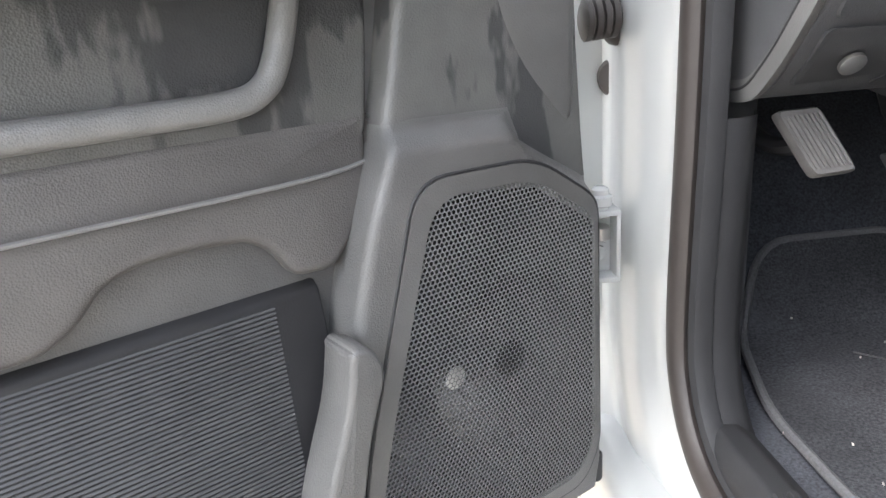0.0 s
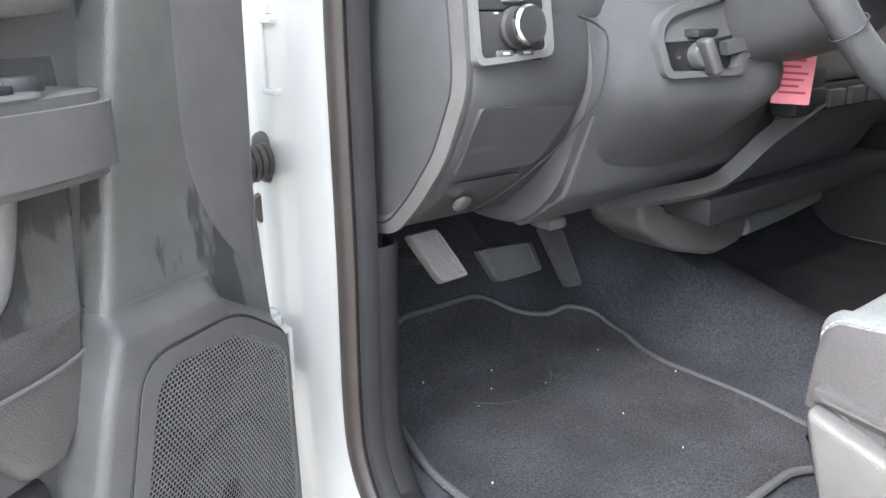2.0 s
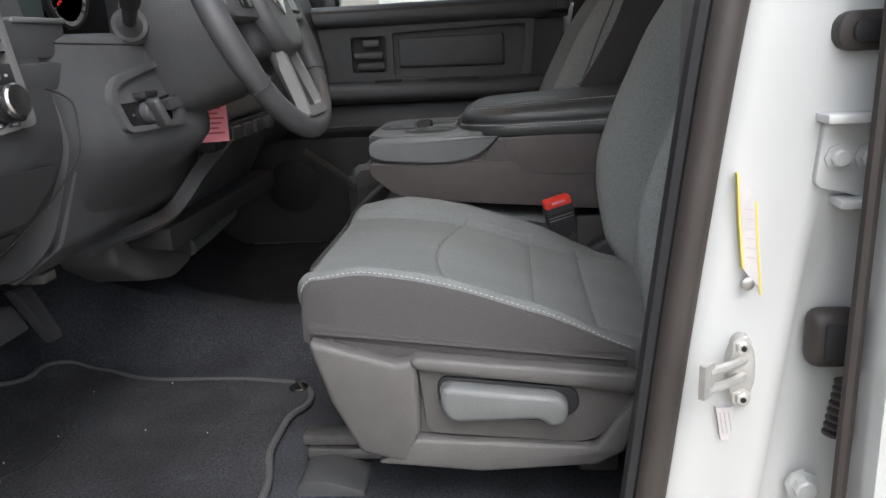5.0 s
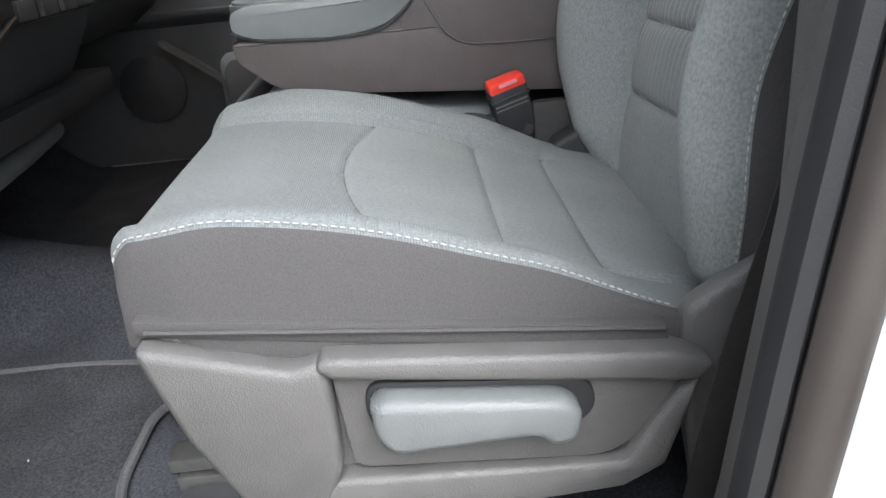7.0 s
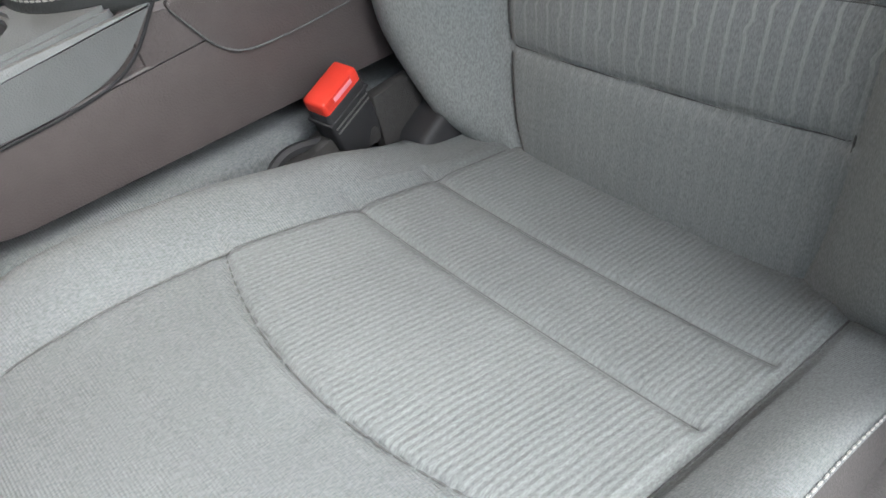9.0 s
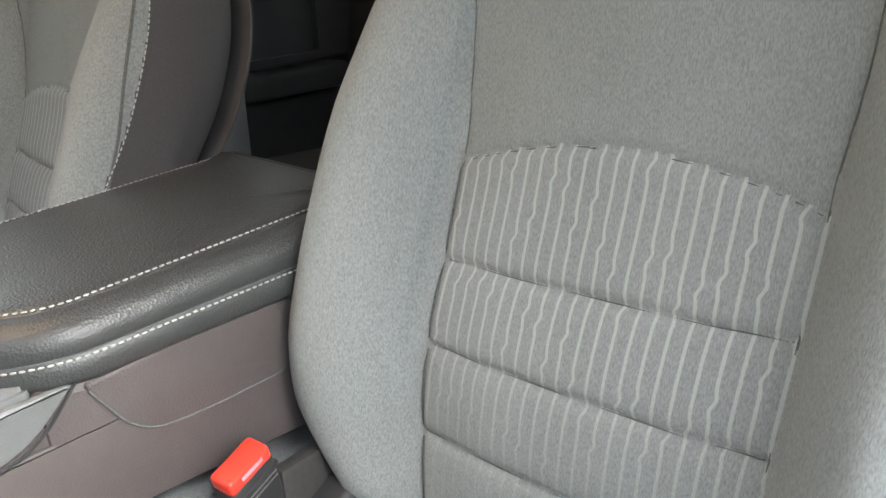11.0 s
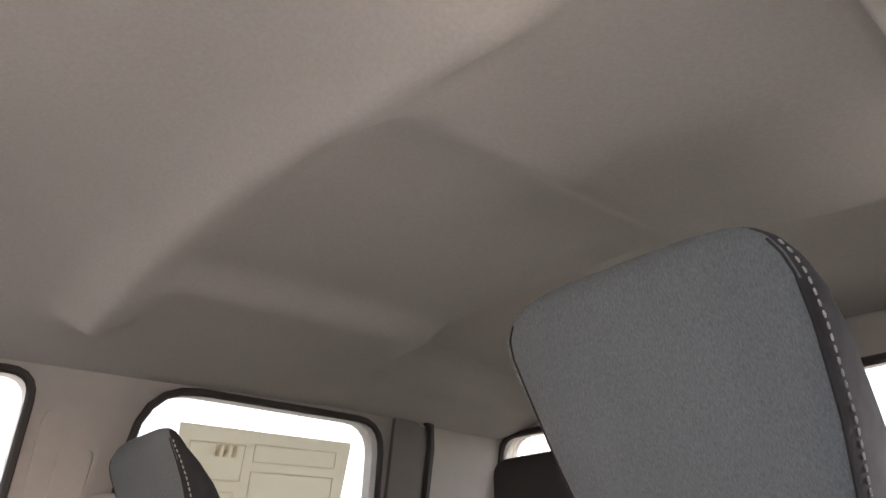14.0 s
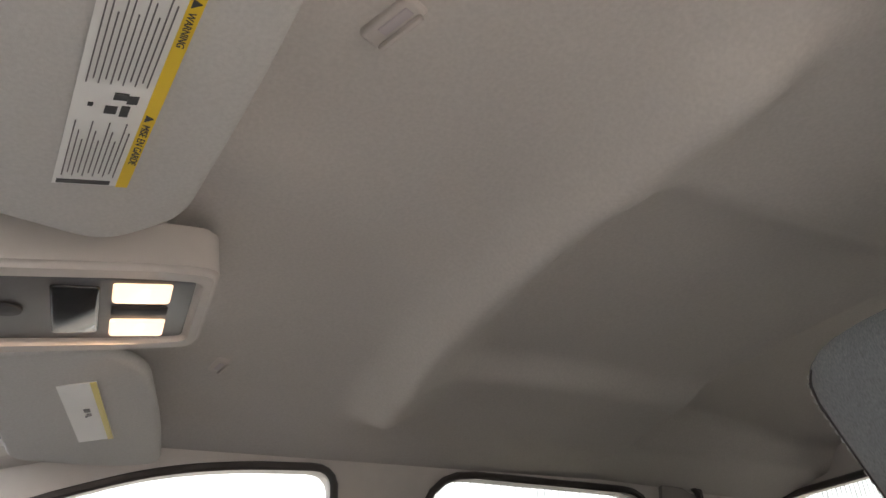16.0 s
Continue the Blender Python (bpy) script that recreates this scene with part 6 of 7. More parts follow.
    for x in (-0.026, 0.027):
        part("marker", T(rbox(x - 0.002, x + 0.002, -0.0097, -0.0085, -0.049, -0.046, 0.0)), M_GARAGE, bezel)
    part("switch_plate", T(rbox(-0.042, 0.041, -0.008, 0.004, -0.106, -0.061, 0.002)), M_BLACK, bezel)
    kn = part("light_knob", T(lathe([(0.021, 0.0), (0.021, 0.006), (0.018, 0.008), (0.017, 0.022), (0.014, 0.025), (0.002, 0.0255)], (0.002, -0.008, -0.078), (0, -1, 0), 28)), M_BLACK, bezel, "round headlamp knob with bright edge")
    part("knob_grip", T(lathe([(0.0178, 0.018), (0.0192, 0.020), (0.0192, 0.026), (0.017, 0.028)], (0.002, -0.008, -0.078), (0, -1, 0), 28)), M_CHROME, kn)
    for a in range(4):
        part("icon", T(rbox(-0.022 + 0.012 * a, -0.017 + 0.012 * a, -0.0087, -0.0078, -0.0640, -0.0620, 0.0)), M_GARAGE, bezel)
    for x in (-0.024, 0.002):
        b = part("fog_button", T(rbox(x, x + 0.02, -0.012, -0.006, -0.105, -0.0985, 0.002)), M_PLASTIC, bezel)
        part("icon", T(rbox(x + 0.006, x + 0.014, -0.0127, -0.0118, -0.103, -0.1005, 0.0)), M_GARAGE, b)
    # demister grille on top
    slope = Matrix.Translation((-0.764, -0.2175, 1.4075)) @ Euler((radians(37), 0, 0)).to_matrix().to_4x4()
    part("demister", add(bmesh.new(), rbox(-0.032, 0.032, -0.017, 0.017, -0.004, 0.002, 0.001), slope), M_BLACK, d)
    for k in range(7):
        part("slat", add(bmesh.new(), rbox(-0.0285 + 0.009 * k, -0.0265 + 0.009 * k, -0.016, 0.016, 0.0, 0.004, 0.0006), slope), M_PLASTIC, d)
    part("demister_rim", add(bmesh.new(), sweep([(a, b, 0.002) for a, b in rounded([(-0.034, -0.019), (0.034, -0.019), (0.034, 0.019), (-0.034, 0.019)], 0.005)], circle(0.002, 6), True), slope), M_PLASTIC, d)
    # access panels below
    for pts in ([(-0.812, 1.120), (-0.668, 1.112), (-0.690, 1.042), (-0.810, 1.042)], [(-0.810, 1.033), (-0.695, 1.031), (-0.715, 0.985), (-0.80, 0.978)]):
        y_of = lambda z: np.interp(z, [0.965, 1.01, 1.066, 1.128, 1.165], [-0.137, -0.20, -0.254, -0.284, -0.286])
        bm = holed(rounded(pts, 0.008), [], lambda a, b, q: (a, y_of(b) - 0.004 + q, b), 0.006)
        part("access_panel", bm, M_PLASTIC, d)
    SPLIT = [(-0.679, -0.286, 1.206), (-0.650, -0.289, 1.196), (-0.641, -0.296, 1.179), (-0.650, -0.299, 1.132), (-0.656, -0.290, 1.108), (-0.678, -0.252, 1.055), (-0.706, -0.204, 1.006), (-0.72, -0.157, 0.975)]
    part("knee_edge", sweep(curve(SPLIT, 6), circle(0.0013, 6), up=(1, 0, 0)), M_BLACK, d)
    part("release_knob", lathe([(0.012, 0), (0.012, 0.004), (0.008, 0.006), (0.002, 0.006)], (-0.765, -0.193, 1.0), (0, -0.75, -0.6), 16), M_STEEL, d)
    # shelf beside the column
    part("side_pocket", joined(rbox(-0.715, -0.592, -0.272, -0.14, 1.241, 1.288, 0.004), rbox(-0.715, -0.586, -0.277, -0.14, 1.203, 1.237, 0.004)), M_PLASTIC, d)
    part("pocket_lip", rbox(-0.70, -0.590, -0.276, -0.20, 1.284, 1.291, 0.003), M_SLATE, d)
    # instrument cluster and hood
    def hood(u, v):
        a = math.pi * min(max(float(u), 0.001), 0.999)
        x = -0.443 - 0.222 * math.copysign(abs(math.cos(a)) ** 0.75, math.cos(a))
        top = 1.385 + 0.098 * math.sin(a) ** 0.65
        y = -0.218 + 0.35 * v - 0.03 * math.sin(a) * (1 - v) + 0.06 * (1 - math.sin(a)) * (1 - v)
        return (x, y, top - 0.045 * v * v * math.sin(a) - 0.03 * (1 - math.sin(a)))
    outer = sheet(hood, np.linspace(0, 1, 40), np.linspace(0, 1, 12))
    inner = sheet(lambda u, v: tuple(Vector(hood(u, v * 0.45)) + Vector((0.012 * math.cos(math.pi * u), 0.004, -0.018 * max(0, math.sin(math.pi * u)) ** 0.5))), np.linspace(0, 1, 40), np.linspace(0, 1, 8))
    lip = sheet(lambda u, v: tuple(Vector(hood(u, 0)) + float(v) * Vector((0.012 * math.cos(math.pi * u), 0.004, -0.018 * max(0, math.sin(math.pi * u)) ** 0.5)) + Vector((0, -0.004 * math.sin(math.pi * v), 0))), np.linspace(0, 1, 40), np.linspace(0, 1, 5))
    h = part("instrument_hood", joined(outer, inner, lip), M_PLASTIC, d, "arched charcoal instrument hood", 70)
    part("hood_seam", sweep([Vector(hood(u, 0.05)) + Vector((0, 0, 0.001)) for u in np.linspace(0.05, 0.95, 30)], circle(0.002, 6)), M_BLACK, h)
    cl = part("dial_panel", joined(rbox(-0.61, -0.245, -0.155, -0.13, 1.268, 1.425, 0.01)), M_GLOSS, d, "instrument cluster with two dials")
    for x in (-0.57, -0.385):
        part("dial", lathe([(0.062, 0.0), (0.062, 0.010), (0.057, 0.012), (0.055, 0.006), (0.002, 0.006)], (x, -0.155, 1.345), (0, -1, 0), 36), M_BLACK, cl)
        part("dial_ring", lathe([(0.057, 0.0065), (0.057, 0.0085), (0.050, 0.0085), (0.050, 0.0065)], (x, -0.155, 1.345), (0, -1, 0), 36), M_GARAGE, cl)
        ticks = bmesh.new()
        for k in range(19):
            a = radians(-130 + 260 * k / 18)
            add(ticks, rbox(-0.0012, 0.0012, -0.0095, -0.0083, 0.044, 0.055, 0.0), Matrix.Translation((x, -0.155, 1.345)) @ Euler((0, a, 0)).to_matrix().to_4x4())
        part("dial_marks", ticks, M_INK, cl)
        part("needle", add(bmesh.new(), rbox(-0.002, 0.002, -0.014, -0.012, -0.008, 0.045, 0.0005), Matrix.Translation((x, -0.155, 1.345)) @ Euler((0, radians(-125), 0)).to_matrix().to_4x4()), M_RED, cl)
    part("display", rbox(-0.51, -0.45, -0.162, -0.153, 1.29, 1.39, 0.003), M_SCREEN, cl)
    part("cluster_wall", rbox(-0.245, -0.215, -0.25, -0.10, 1.262, 1.40, 0.01), M_PLASTIC, d)
    # column-side ignition housing
    cover_y = lambda z: float(np.interp(z, [0.95, 1.0, 1.13, 1.17, 1.255], [-0.19, -0.24, -0.29, -0.285, -0.262]))
    bulge_x = lambda x: min(0.5 * min(max(x + 0.655, 0), 0.2), 0.9 * max(-0.315 - x, 0))

    def cover(x, z):
        return cover_y(z) - bulge_x(x) * ease(0.99, 1.13, z) + 0.008 * ease(1.10, 1.2, z) * (x > -0.655)

    col = sheet(lambda u, v: (u, cover(u, v), v) if v < 1.27 else (u, cover(u, 1.262) + (0.012 if v < 1.275 else 0.12), min(v, 1.274)), np.linspace(-0.655, -0.20, 46), [0.985, 1.0, 1.02, 1.04, 1.06, 1.08, 1.10, 1.12, 1.14, 1.17, 1.20, 1.23, 1.25, 1.262, 1.271, 1.28])
    part("column_cover", col, M_PLASTIC, d, "moulded charcoal cover under the steering column", 60)
    frame_out = rounded([(-0.588, 1.186), (-0.571, 1.211), (-0.480, 1.237), (-0.462, 1.228), (-0.460, 1.206), (-0.434, 1.200), (-0.431, 1.179), (-0.492, 1.158), (-0.497, 1.139), (-0.582, 1.137)], [0.02, 0.014, 0.010, 0.010, 0.006, 0.008, 0.008, 0.008, 0.008, 0.010])
    frame_in = rounded([(-0.580, 1.184), (-0.566, 1.204), (-0.480, 1.229), (-0.470, 1.223), (-0.468, 1.200), (-0.441, 1.194), (-0.439, 1.184), (-0.499, 1.164), (-0.504, 1.146), (-0.575, 1.144)], [0.016, 0.012, 0.008, 0.008, 0.005, 0.005, 0.005, 0.006, 0.006, 0.008])
    ig = part("ignition_housing", holed(frame_out, [frame_in], lambda a, b, q: (a, cover(a, b) - 0.010 + q, b), 0.014), M_PLASTIC, d)
    # Flat black sheet on the cover; the hollow's shade is its colour.
    part("ignition_hollow", holed(rounded([(-0.577, 1.176), (-0.520, 1.178), (-0.470, 1.188), (-0.442, 1.193), (-0.440, 1.185), (-0.500, 1.165), (-0.505, 1.147), (-0.574, 1.145)], 0.005), [], lambda a, b, q: (a, cover(a, b) - 0.0022 + q, b), 0.002), M_GLOSS, ig)
    sw = part("ignition_switch", joined(lathe([(0.016, -0.004), (0.016, 0.012), (0.013, 0.016), (0.002, 0.017)], (-0.535, cover(-0.535, 1.161), 1.161), (-0.447, -0.894, 0.1), 22), add(bmesh.new(), rbox(-0.006, 0.006, -0.034, -0.010, -0.021, 0.021, 0.004, 3), Matrix.Translation((-0.535, cover(-0.535, 1.161), 1.161)) @ Euler((0, radians(-24), radians(-27))).to_matrix().to_4x4())), M_PLASTIC, ig)
    part("lock_bracket", sweep([(x, cover(x, z) - 0.010, z) for x, z in ((-0.516, 1.170), (-0.49, 1.176), (-0.455, 1.187), (-0.438, 1.196))], [(-0.007, -0.009), (0.007, -0.009), (0.007, 0.006), (-0.007, 0.006)]), M_PLASTIC, ig)
    part("lock_slot", rbox(-0.548, -0.508, cover(-0.528, 1.187) - 0.010, cover(-0.528, 1.187) + 0.01, 1.181, 1.190, 0.002), M_BLACK, ig)
    part("switch_mark", rbox(-0.561, -0.558, cover(-0.56, 1.16) - 0.004, cover(-0.56, 1.16), 1.158, 1.161, 0.0), M_STEEL, sw)
    part("cover_seam", sweep([(x, cover(x, 1.262 - 0.06 * (x + 0.65)) - 0.0006, 1.262 - 0.06 * (x + 0.65)) for x in np.linspace(-0.65, -0.44, 14)], circle(0.0014, 5)), M_BLACK, d)
    # lower cover
    part("knee_panel", prism(rounded([(-0.287, 1.10), (-0.245, 0.995), (-0.18, 0.95), (-0.16, 0.94), (-0.14, 0.96), (-0.22, 1.02), (-0.265, 1.11)], 0.01), "x", -0.645, -0.26, 0.004), M_PLASTIC, d)
    KNEE = [(-0.173, -0.31, 1.080), (-0.214, -0.30, 1.058), (-0.260, -0.28, 1.025), (-0.301, -0.24, 0.966), (-0.378, -0.22, 0.956), (-0.445, -0.20, 0.955), (-0.52, -0.19, 0.955)]
    part("knee_trim", sweep(curve(KNEE, 6), [(-0.013, -0.005), (0.013, -0.005), (0.013, 0.005), (-0.013, 0.005)], up=(0, -0.6, 0.8)), M_PLASTIC, d)
    # centre stack: vents, radio, controls
    stack = part("stack_bezel", rbox(-0.175, 0.175, -0.292, -0.25, 1.10, 1.395, 0.02, 3), M_SILVER, d, "satin grey centre stack")
    for x in (-0.105, 0.105):
        v = part("centre_vent", rbox(x - 0.052, x + 0.052, -0.298, -0.285, 1.315, 1.385, 0.01), M_BLACK, stack)
        for k in range(5):
            part("slat", rbox(x - 0.046, x + 0.046, -0.303, -0.292, 1.324 + 0.012 * k, 1.3265 + 0.012 * k, 0.001), M_PLASTIC, v)
    part("radio", rbox(-0.13, 0.13, -0.298, -0.285, 1.19, 1.30, 0.006), M_GLOSS, stack)
    part("switch_bank", rbox(-0.15, 0.15, -0.30, -0.285, 1.06, 1.10, 0.004), M_BLACK, stack)
    for k in range(4):
        part("switch", rbox(-0.13 + 0.07 * k, -0.08 + 0.07 * k, -0.308, -0.296, 1.065, 1.092, 0.003), M_PLASTIC, stack)
    # brake controller pod right of the column
    part("control_pod", joined(rbox(-0.245, -0.165, -0.315, -0.27, 1.06, 1.13, 0.008), rbox(-0.235, -0.175, -0.322, -0.31, 1.075, 1.10, 0.003)), M_BLACK, d)
    low = part("stack_foot", prism(rounded([(-0.385, 0.945), (-0.06, 0.945), (-0.065, 0.81), (-0.16, 0.797), (-0.285, 0.83), (-0.375, 0.885)], [0.01, 0.02, 0.03, 0.03, 0.03, 0.02]), "y", -0.16, -0.05, 0.012, 3), M_SHELL, d, "grey plastic foot of the centre stack")
    # Black block where there is only dark space; its colour gives the shade.
    part("foot_shelf", prism([(-0.24, 0.895), (-0.14, 0.905), (-0.05, 0.915), (-0.05, 0.935), (-0.24, 0.94)], "x", -0.32, 0.30, 0.006), M_BLACK, d)
    part("air_duct", tube([(-0.07, -0.15, 0.835), (0.06, -0.15, 0.842), (0.20, -0.145, 0.852)], 0.020, 12), M_SLATE, d, "grey-green air duct")
    part("hood_latch", rbox(-0.592, -0.558, -0.172, -0.132, 0.926, 0.942, 0.005), M_STEEL, d)
    return d


dashboard()


# ---- steering column and wheel ----
WC = Vector((-0.42, -0.478, 1.292))
WN = Vector((0, -0.927, 0.375))  # towards the driver
WU = Vector((0, 0.375, 0.927))   # up along the wheel


def steering():
    w = thing("steering_wheel", tuple(WC), "dark grey steering wheel with silver lower spokes", "steering wheel")
    at = lambda x, up, out: WC + Vector((x, 0, 0)) + WU * up + WN * out
    R = 0.186
    rim = [at(R * math.sin(a), R * math.cos(a), 0) for a in np.linspace(0, 2 * math.pi, 73)[:-1]]
    bm = bmesh.new()
    rings = []
    for i, p in enumerate(rim):
        a = 2 * math.pi * i / 72
        rad = (p - WC).normalized()
        g = 0.0175 + 0.002 * (abs(math.cos(a)) < 0.5)
        rings.append([bm.verts.new(p + rad * g * math.cos(b) + WN * g * 0.92 * math.sin(b)) for b in np.arange(14) * 2 * math.pi / 14])
    for i in range(72):
        for j in range(14):
            bm.faces.new((rings[i][j], rings[i][(j + 1) % 14], rings[(i + 1) % 72][(j + 1) % 14], rings[(i + 1) % 72][j]))
    bmesh.ops.recalc_face_normals(bm, faces=bm.faces)
    part("rim", bm, M_PLASTIC, w, "smooth dark grey rim", 80)
    for a in (55, -55, 125, -125):
        c = at(R * math.sin(radians(a)), R * math.cos(radians(a)), 0)
        rad = (c - WC).normalized()
        part("rim_seam", sweep([c + rad * 0.0192 * math.cos(b) + WN * 0.0182 * math.sin(b) for b in np.arange(20) * math.pi / 10], circle(0.0009, 5), True), M_BLACK, w)
    F = Matrix((( -1, 0, 0, WC.x), (0, WN.y, WU.y, WC.y), (0, WN.z, WU.z, WC.z), (0, 0, 0, 1)))  # local x, out, up
    S = lambda bm: add(bmesh.new(), bm, F)
    hub = prism(rounded([(-0.075, 0.045), (-0.05, 0.068), (0.05, 0.068), (0.075, 0.045), (0.07, -0.03), (0.04, -0.075), (-0.04, -0.075), (-0.07, -0.03)], 0.03), "y", 0.0, 0.035, 0.014, 4)
    part("airbag_cover", S(hub), M_PLASTIC, w)
    part("hub_back", S(rbox(-0.085, 0.085, -0.035, 0.01, -0.07, 0.07, 0.02, 3)), M_BLACK, w)
    part("emblem", S(prism(rounded([(-0.022, 0.032), (0.022, 0.032), (0.024, 0.0), (0.0, -0.024), (-0.024, 0.0)], 0.008), "y", 0.034, 0.038, 0.0015)), M_CHROME, w, "plain bright shield emblem")
    for sx in (-1, 1):
        sp = part("spoke", S(prism(rounded([(sx * 0.06, 0.03), (sx * 0.165, 0.028), (sx * 0.178, 0.0), (sx * 0.165, -0.02), (sx * 0.06, -0.02)], 0.008), "y", -0.004, 0.02, 0.005)), M_PLASTIC, w)
        part("spoke_buttons", S(joined(rbox(sx * 0.088, sx * 0.128, 0.018, 0.026, -0.008, 0.018, 0.006))), M_GLOSS, sp)
    low = rounded([(-0.036, -0.055), (0.036, -0.055), (0.042, -0.110), (0.050, -0.172), (-0.050, -0.172), (-0.042, -0.110)], 0.01)
    part("lower_spoke", S(holed(low, [rounded([(-0.022, -0.070), (0.022, -0.070), (0.030, -0.110), (0.037, -0.157), (-0.037, -0.157), (-0.030, -0.110)], 0.008)], lambda a, b, q: (a, 0.002 + q, b), 0.016)), M_SILVER, w, "silver lower spoke")
    part("spoke_insert", S(rbox(-0.040, 0.040, -0.006, 0.006, -0.165, -0.062, 0.004)), M_BLACK, w)
    c = thing("steering_column", (-0.42, -0.33, 1.15), "charcoal steering column shroud with control stalk", "steering column")
    sec = [(-0.325, 1.236, 0.082, 0.094), (-0.345, 1.242, 0.090, 0.099), (-0.385, 1.252, 0.091, 0.096), (-0.425, 1.262, 0.087, 0.087), (-0.446, 1.270, 0.080, 0.078), (-0.454, 1.274, 0.070, 0.068)]
    bm = bmesh.new()
    rs = []
    for y, z, hw, hh in sec:
        rs.append([bm.verts.new(Vector((-0.415, y, z)) + Vector((hw * math.copysign(abs(math.cos(a)) ** 0.48, math.cos(a)), 0, 0)) + WU * hh * math.copysign(abs(math.sin(a)) ** 0.48, math.sin(a))) for a in np.arange(28) * 2 * math.pi / 28])
    for A, B in zip(rs, rs[1:]):
        for j in range(28):
            bm.faces.new((A[j], A[(j + 1) % 28], B[(j + 1) % 28], B[j]))
    bm.faces.new(rs[0]), bm.faces.new(rs[-1])
    bmesh.ops.recalc_face_normals(bm, faces=bm.faces)
    part("shroud", bm, M_PLASTIC, c, "", 50)
    s0, s1 = Vector((-0.506, -0.318, 1.276)), Vector((-0.655, -0.404, 1.333))
    ax = (s1 - s0)
    st = part("stalk", lathe([(0.009, 0.0), (0.010, 0.08), (0.0125, 0.09), (0.0135, 0.10), (0.0138, ax.length - 0.045), (0.0152, ax.length - 0.04), (0.0155, ax.length - 0.003), (0.0135, ax.length), (0.002, ax.length + 0.001)], s0, ax, 24), M_BLACK, c, "black multifunction stalk")
    part("stalk_ring", lathe([(0.0138, 0), (0.0160, 0.001), (0.0160, 0.004), (0.0138, 0.005)], s0 + ax * 0.79, ax, 24), M_PLASTIC, st)
    part("stalk_boot", lathe([(0.026, 0), (0.026, 0.012), (0.024, 0.015), (0.018, 0.012), (0.012, 0.02), (0.010, 0.03)], s0, ax, 24), M_PLASTIC, c)
    part("shift_lever", joined(tube([(-0.34, -0.34, 1.29), (-0.24, -0.37, 1.345)], 0.008), rbox(-0.262, -0.20, -0.40, -0.35, 1.335, 1.375, 0.016, 3)), M_PLASTIC, c)


steering()

tg = thing("paper_tag", (-0.358, -0.363, 1.131), "pink printed paper tag hanging from the ignition key", "paper tag")
TAG = Matrix.Translation((-0.358, -0.363, 1.131)) @ Euler((radians(-4), radians(4), radians(-42))).to_matrix().to_4x4()
part("sheet", add(bmesh.new(), rbox(-0.024, 0.024, -0.0008, 0.0008, -0.037, 0.037, 0.0), TAG), M_PINK, tg)
for k in range(7):
    part("print", add(bmesh.new(), rbox(-0.017, 0.017 - 0.005 * (k % 3), -0.0016, -0.0009, 0.024 - 0.008 * k, 0.0268 - 0.008 * k, 0.0), TAG), M_REDINK, tg)
part("string", tube([(-0.358, -0.363, 1.167), (-0.40, -0.37, 1.18), (-0.440, -0.375, 1.19)], 0.001, 5), M_THREAD, tg)


# ---- pedals ----
def pedal(name, label, corners, arm, ribs, mat):
    p = thing(name, tuple(sum((Vector(c) for c in corners), Vector()) / 4), label, "pedal")
    tl, tr, br, bl = (Vector(c) for c in corners)
    n = (tr - tl).cross(bl - tl).normalized()
    n = n if n.y < 0 else -n
    f = lambda a, b, h: (tl * (1 - a) + tr * a) * (1 - b) + (bl * (1 - a) + br * a) * b + n * h
    bm = bmesh.new()
    lo = [bm.verts.new(f(a, b, -0.012)) for a, b in rounded([(0, 0), (1, 0), (1, 1), (0, 1)], 0.12, 3)]
    hi = [bm.verts.new(f(a, b, 0.0)) for a, b in rounded([(0, 0), (1, 0), (1, 1), (0, 1)], 0.12, 3)]
    m2 = [bm.verts.new(f(0.5 + (a - 0.5) * 0.93, 0.5 + (b - 0.5) * 0.95, 0.003)) for a, b in rounded([(0, 0), (1, 0), (1, 1), (0, 1)], 0.12, 3)]
    k = len(lo)
    for A, B in ((lo, hi), (hi, m2)):
        for i in range(k):
            bm.faces.new((A[i], A[(i + 1) % k], B[(i + 1) % k], B[i]))
    bm.faces.new(lo), bm.faces.new(m2)
    bmesh.ops.recalc_face_normals(bm, faces=bm.faces)
    part("pad", bm, mat, p)
    for i in range(ribs):
        a = 0.12 + 0.76 * i / (ribs - 1)
        part("rib", sweep([f(a, 0.10, 0.0045), f(a, 0.90, 0.0045)], circle(0.0016, 5)), mat, p)
    part("arm", tube(curve(arm, 5), 0.010, 8), M_BLACK, p)


pedal("parking_brake_pedal", "grey rubber parking brake pedal with raised ribs", [(-0.787, -0.112, 0.946), (-0.742, -0.115, 0.948), (-0.718, -0.152, 0.888), (-0.757, -0.143, 0.883)], [(-0.752, -0.115, 0.91), (-0.752, -0.02, 0.90), (-0.76, 0.12, 0.98)], 8, M_SHELL)
pedal("brake_pedal", "wide dark rubber brake pedal", [(-0.605, -0.035, 0.872), (-0.490, -0.035, 0.862), (-0.478, -0.050, 0.815), (-0.575, -0.050, 0.815)], [(-0.54, -0.03, 0.85), (-0.535, 0.06, 0.90), (-0.53, 0.12, 1.02)], 2, M_PLASTIC)
pedal("accelerator_pedal", "long dark accelerator pedal", [(-0.425, 0.010, 0.862), (-0.372, 0.010, 0.855), (-0.330, -0.005, 0.742), (-0.366, -0.005, 0.744)], [(-0.39, 0.02, 0.84), (-0.39, 0.10, 0.90), (-0.39, 0.16, 1.0)], 2, M_PLASTIC)


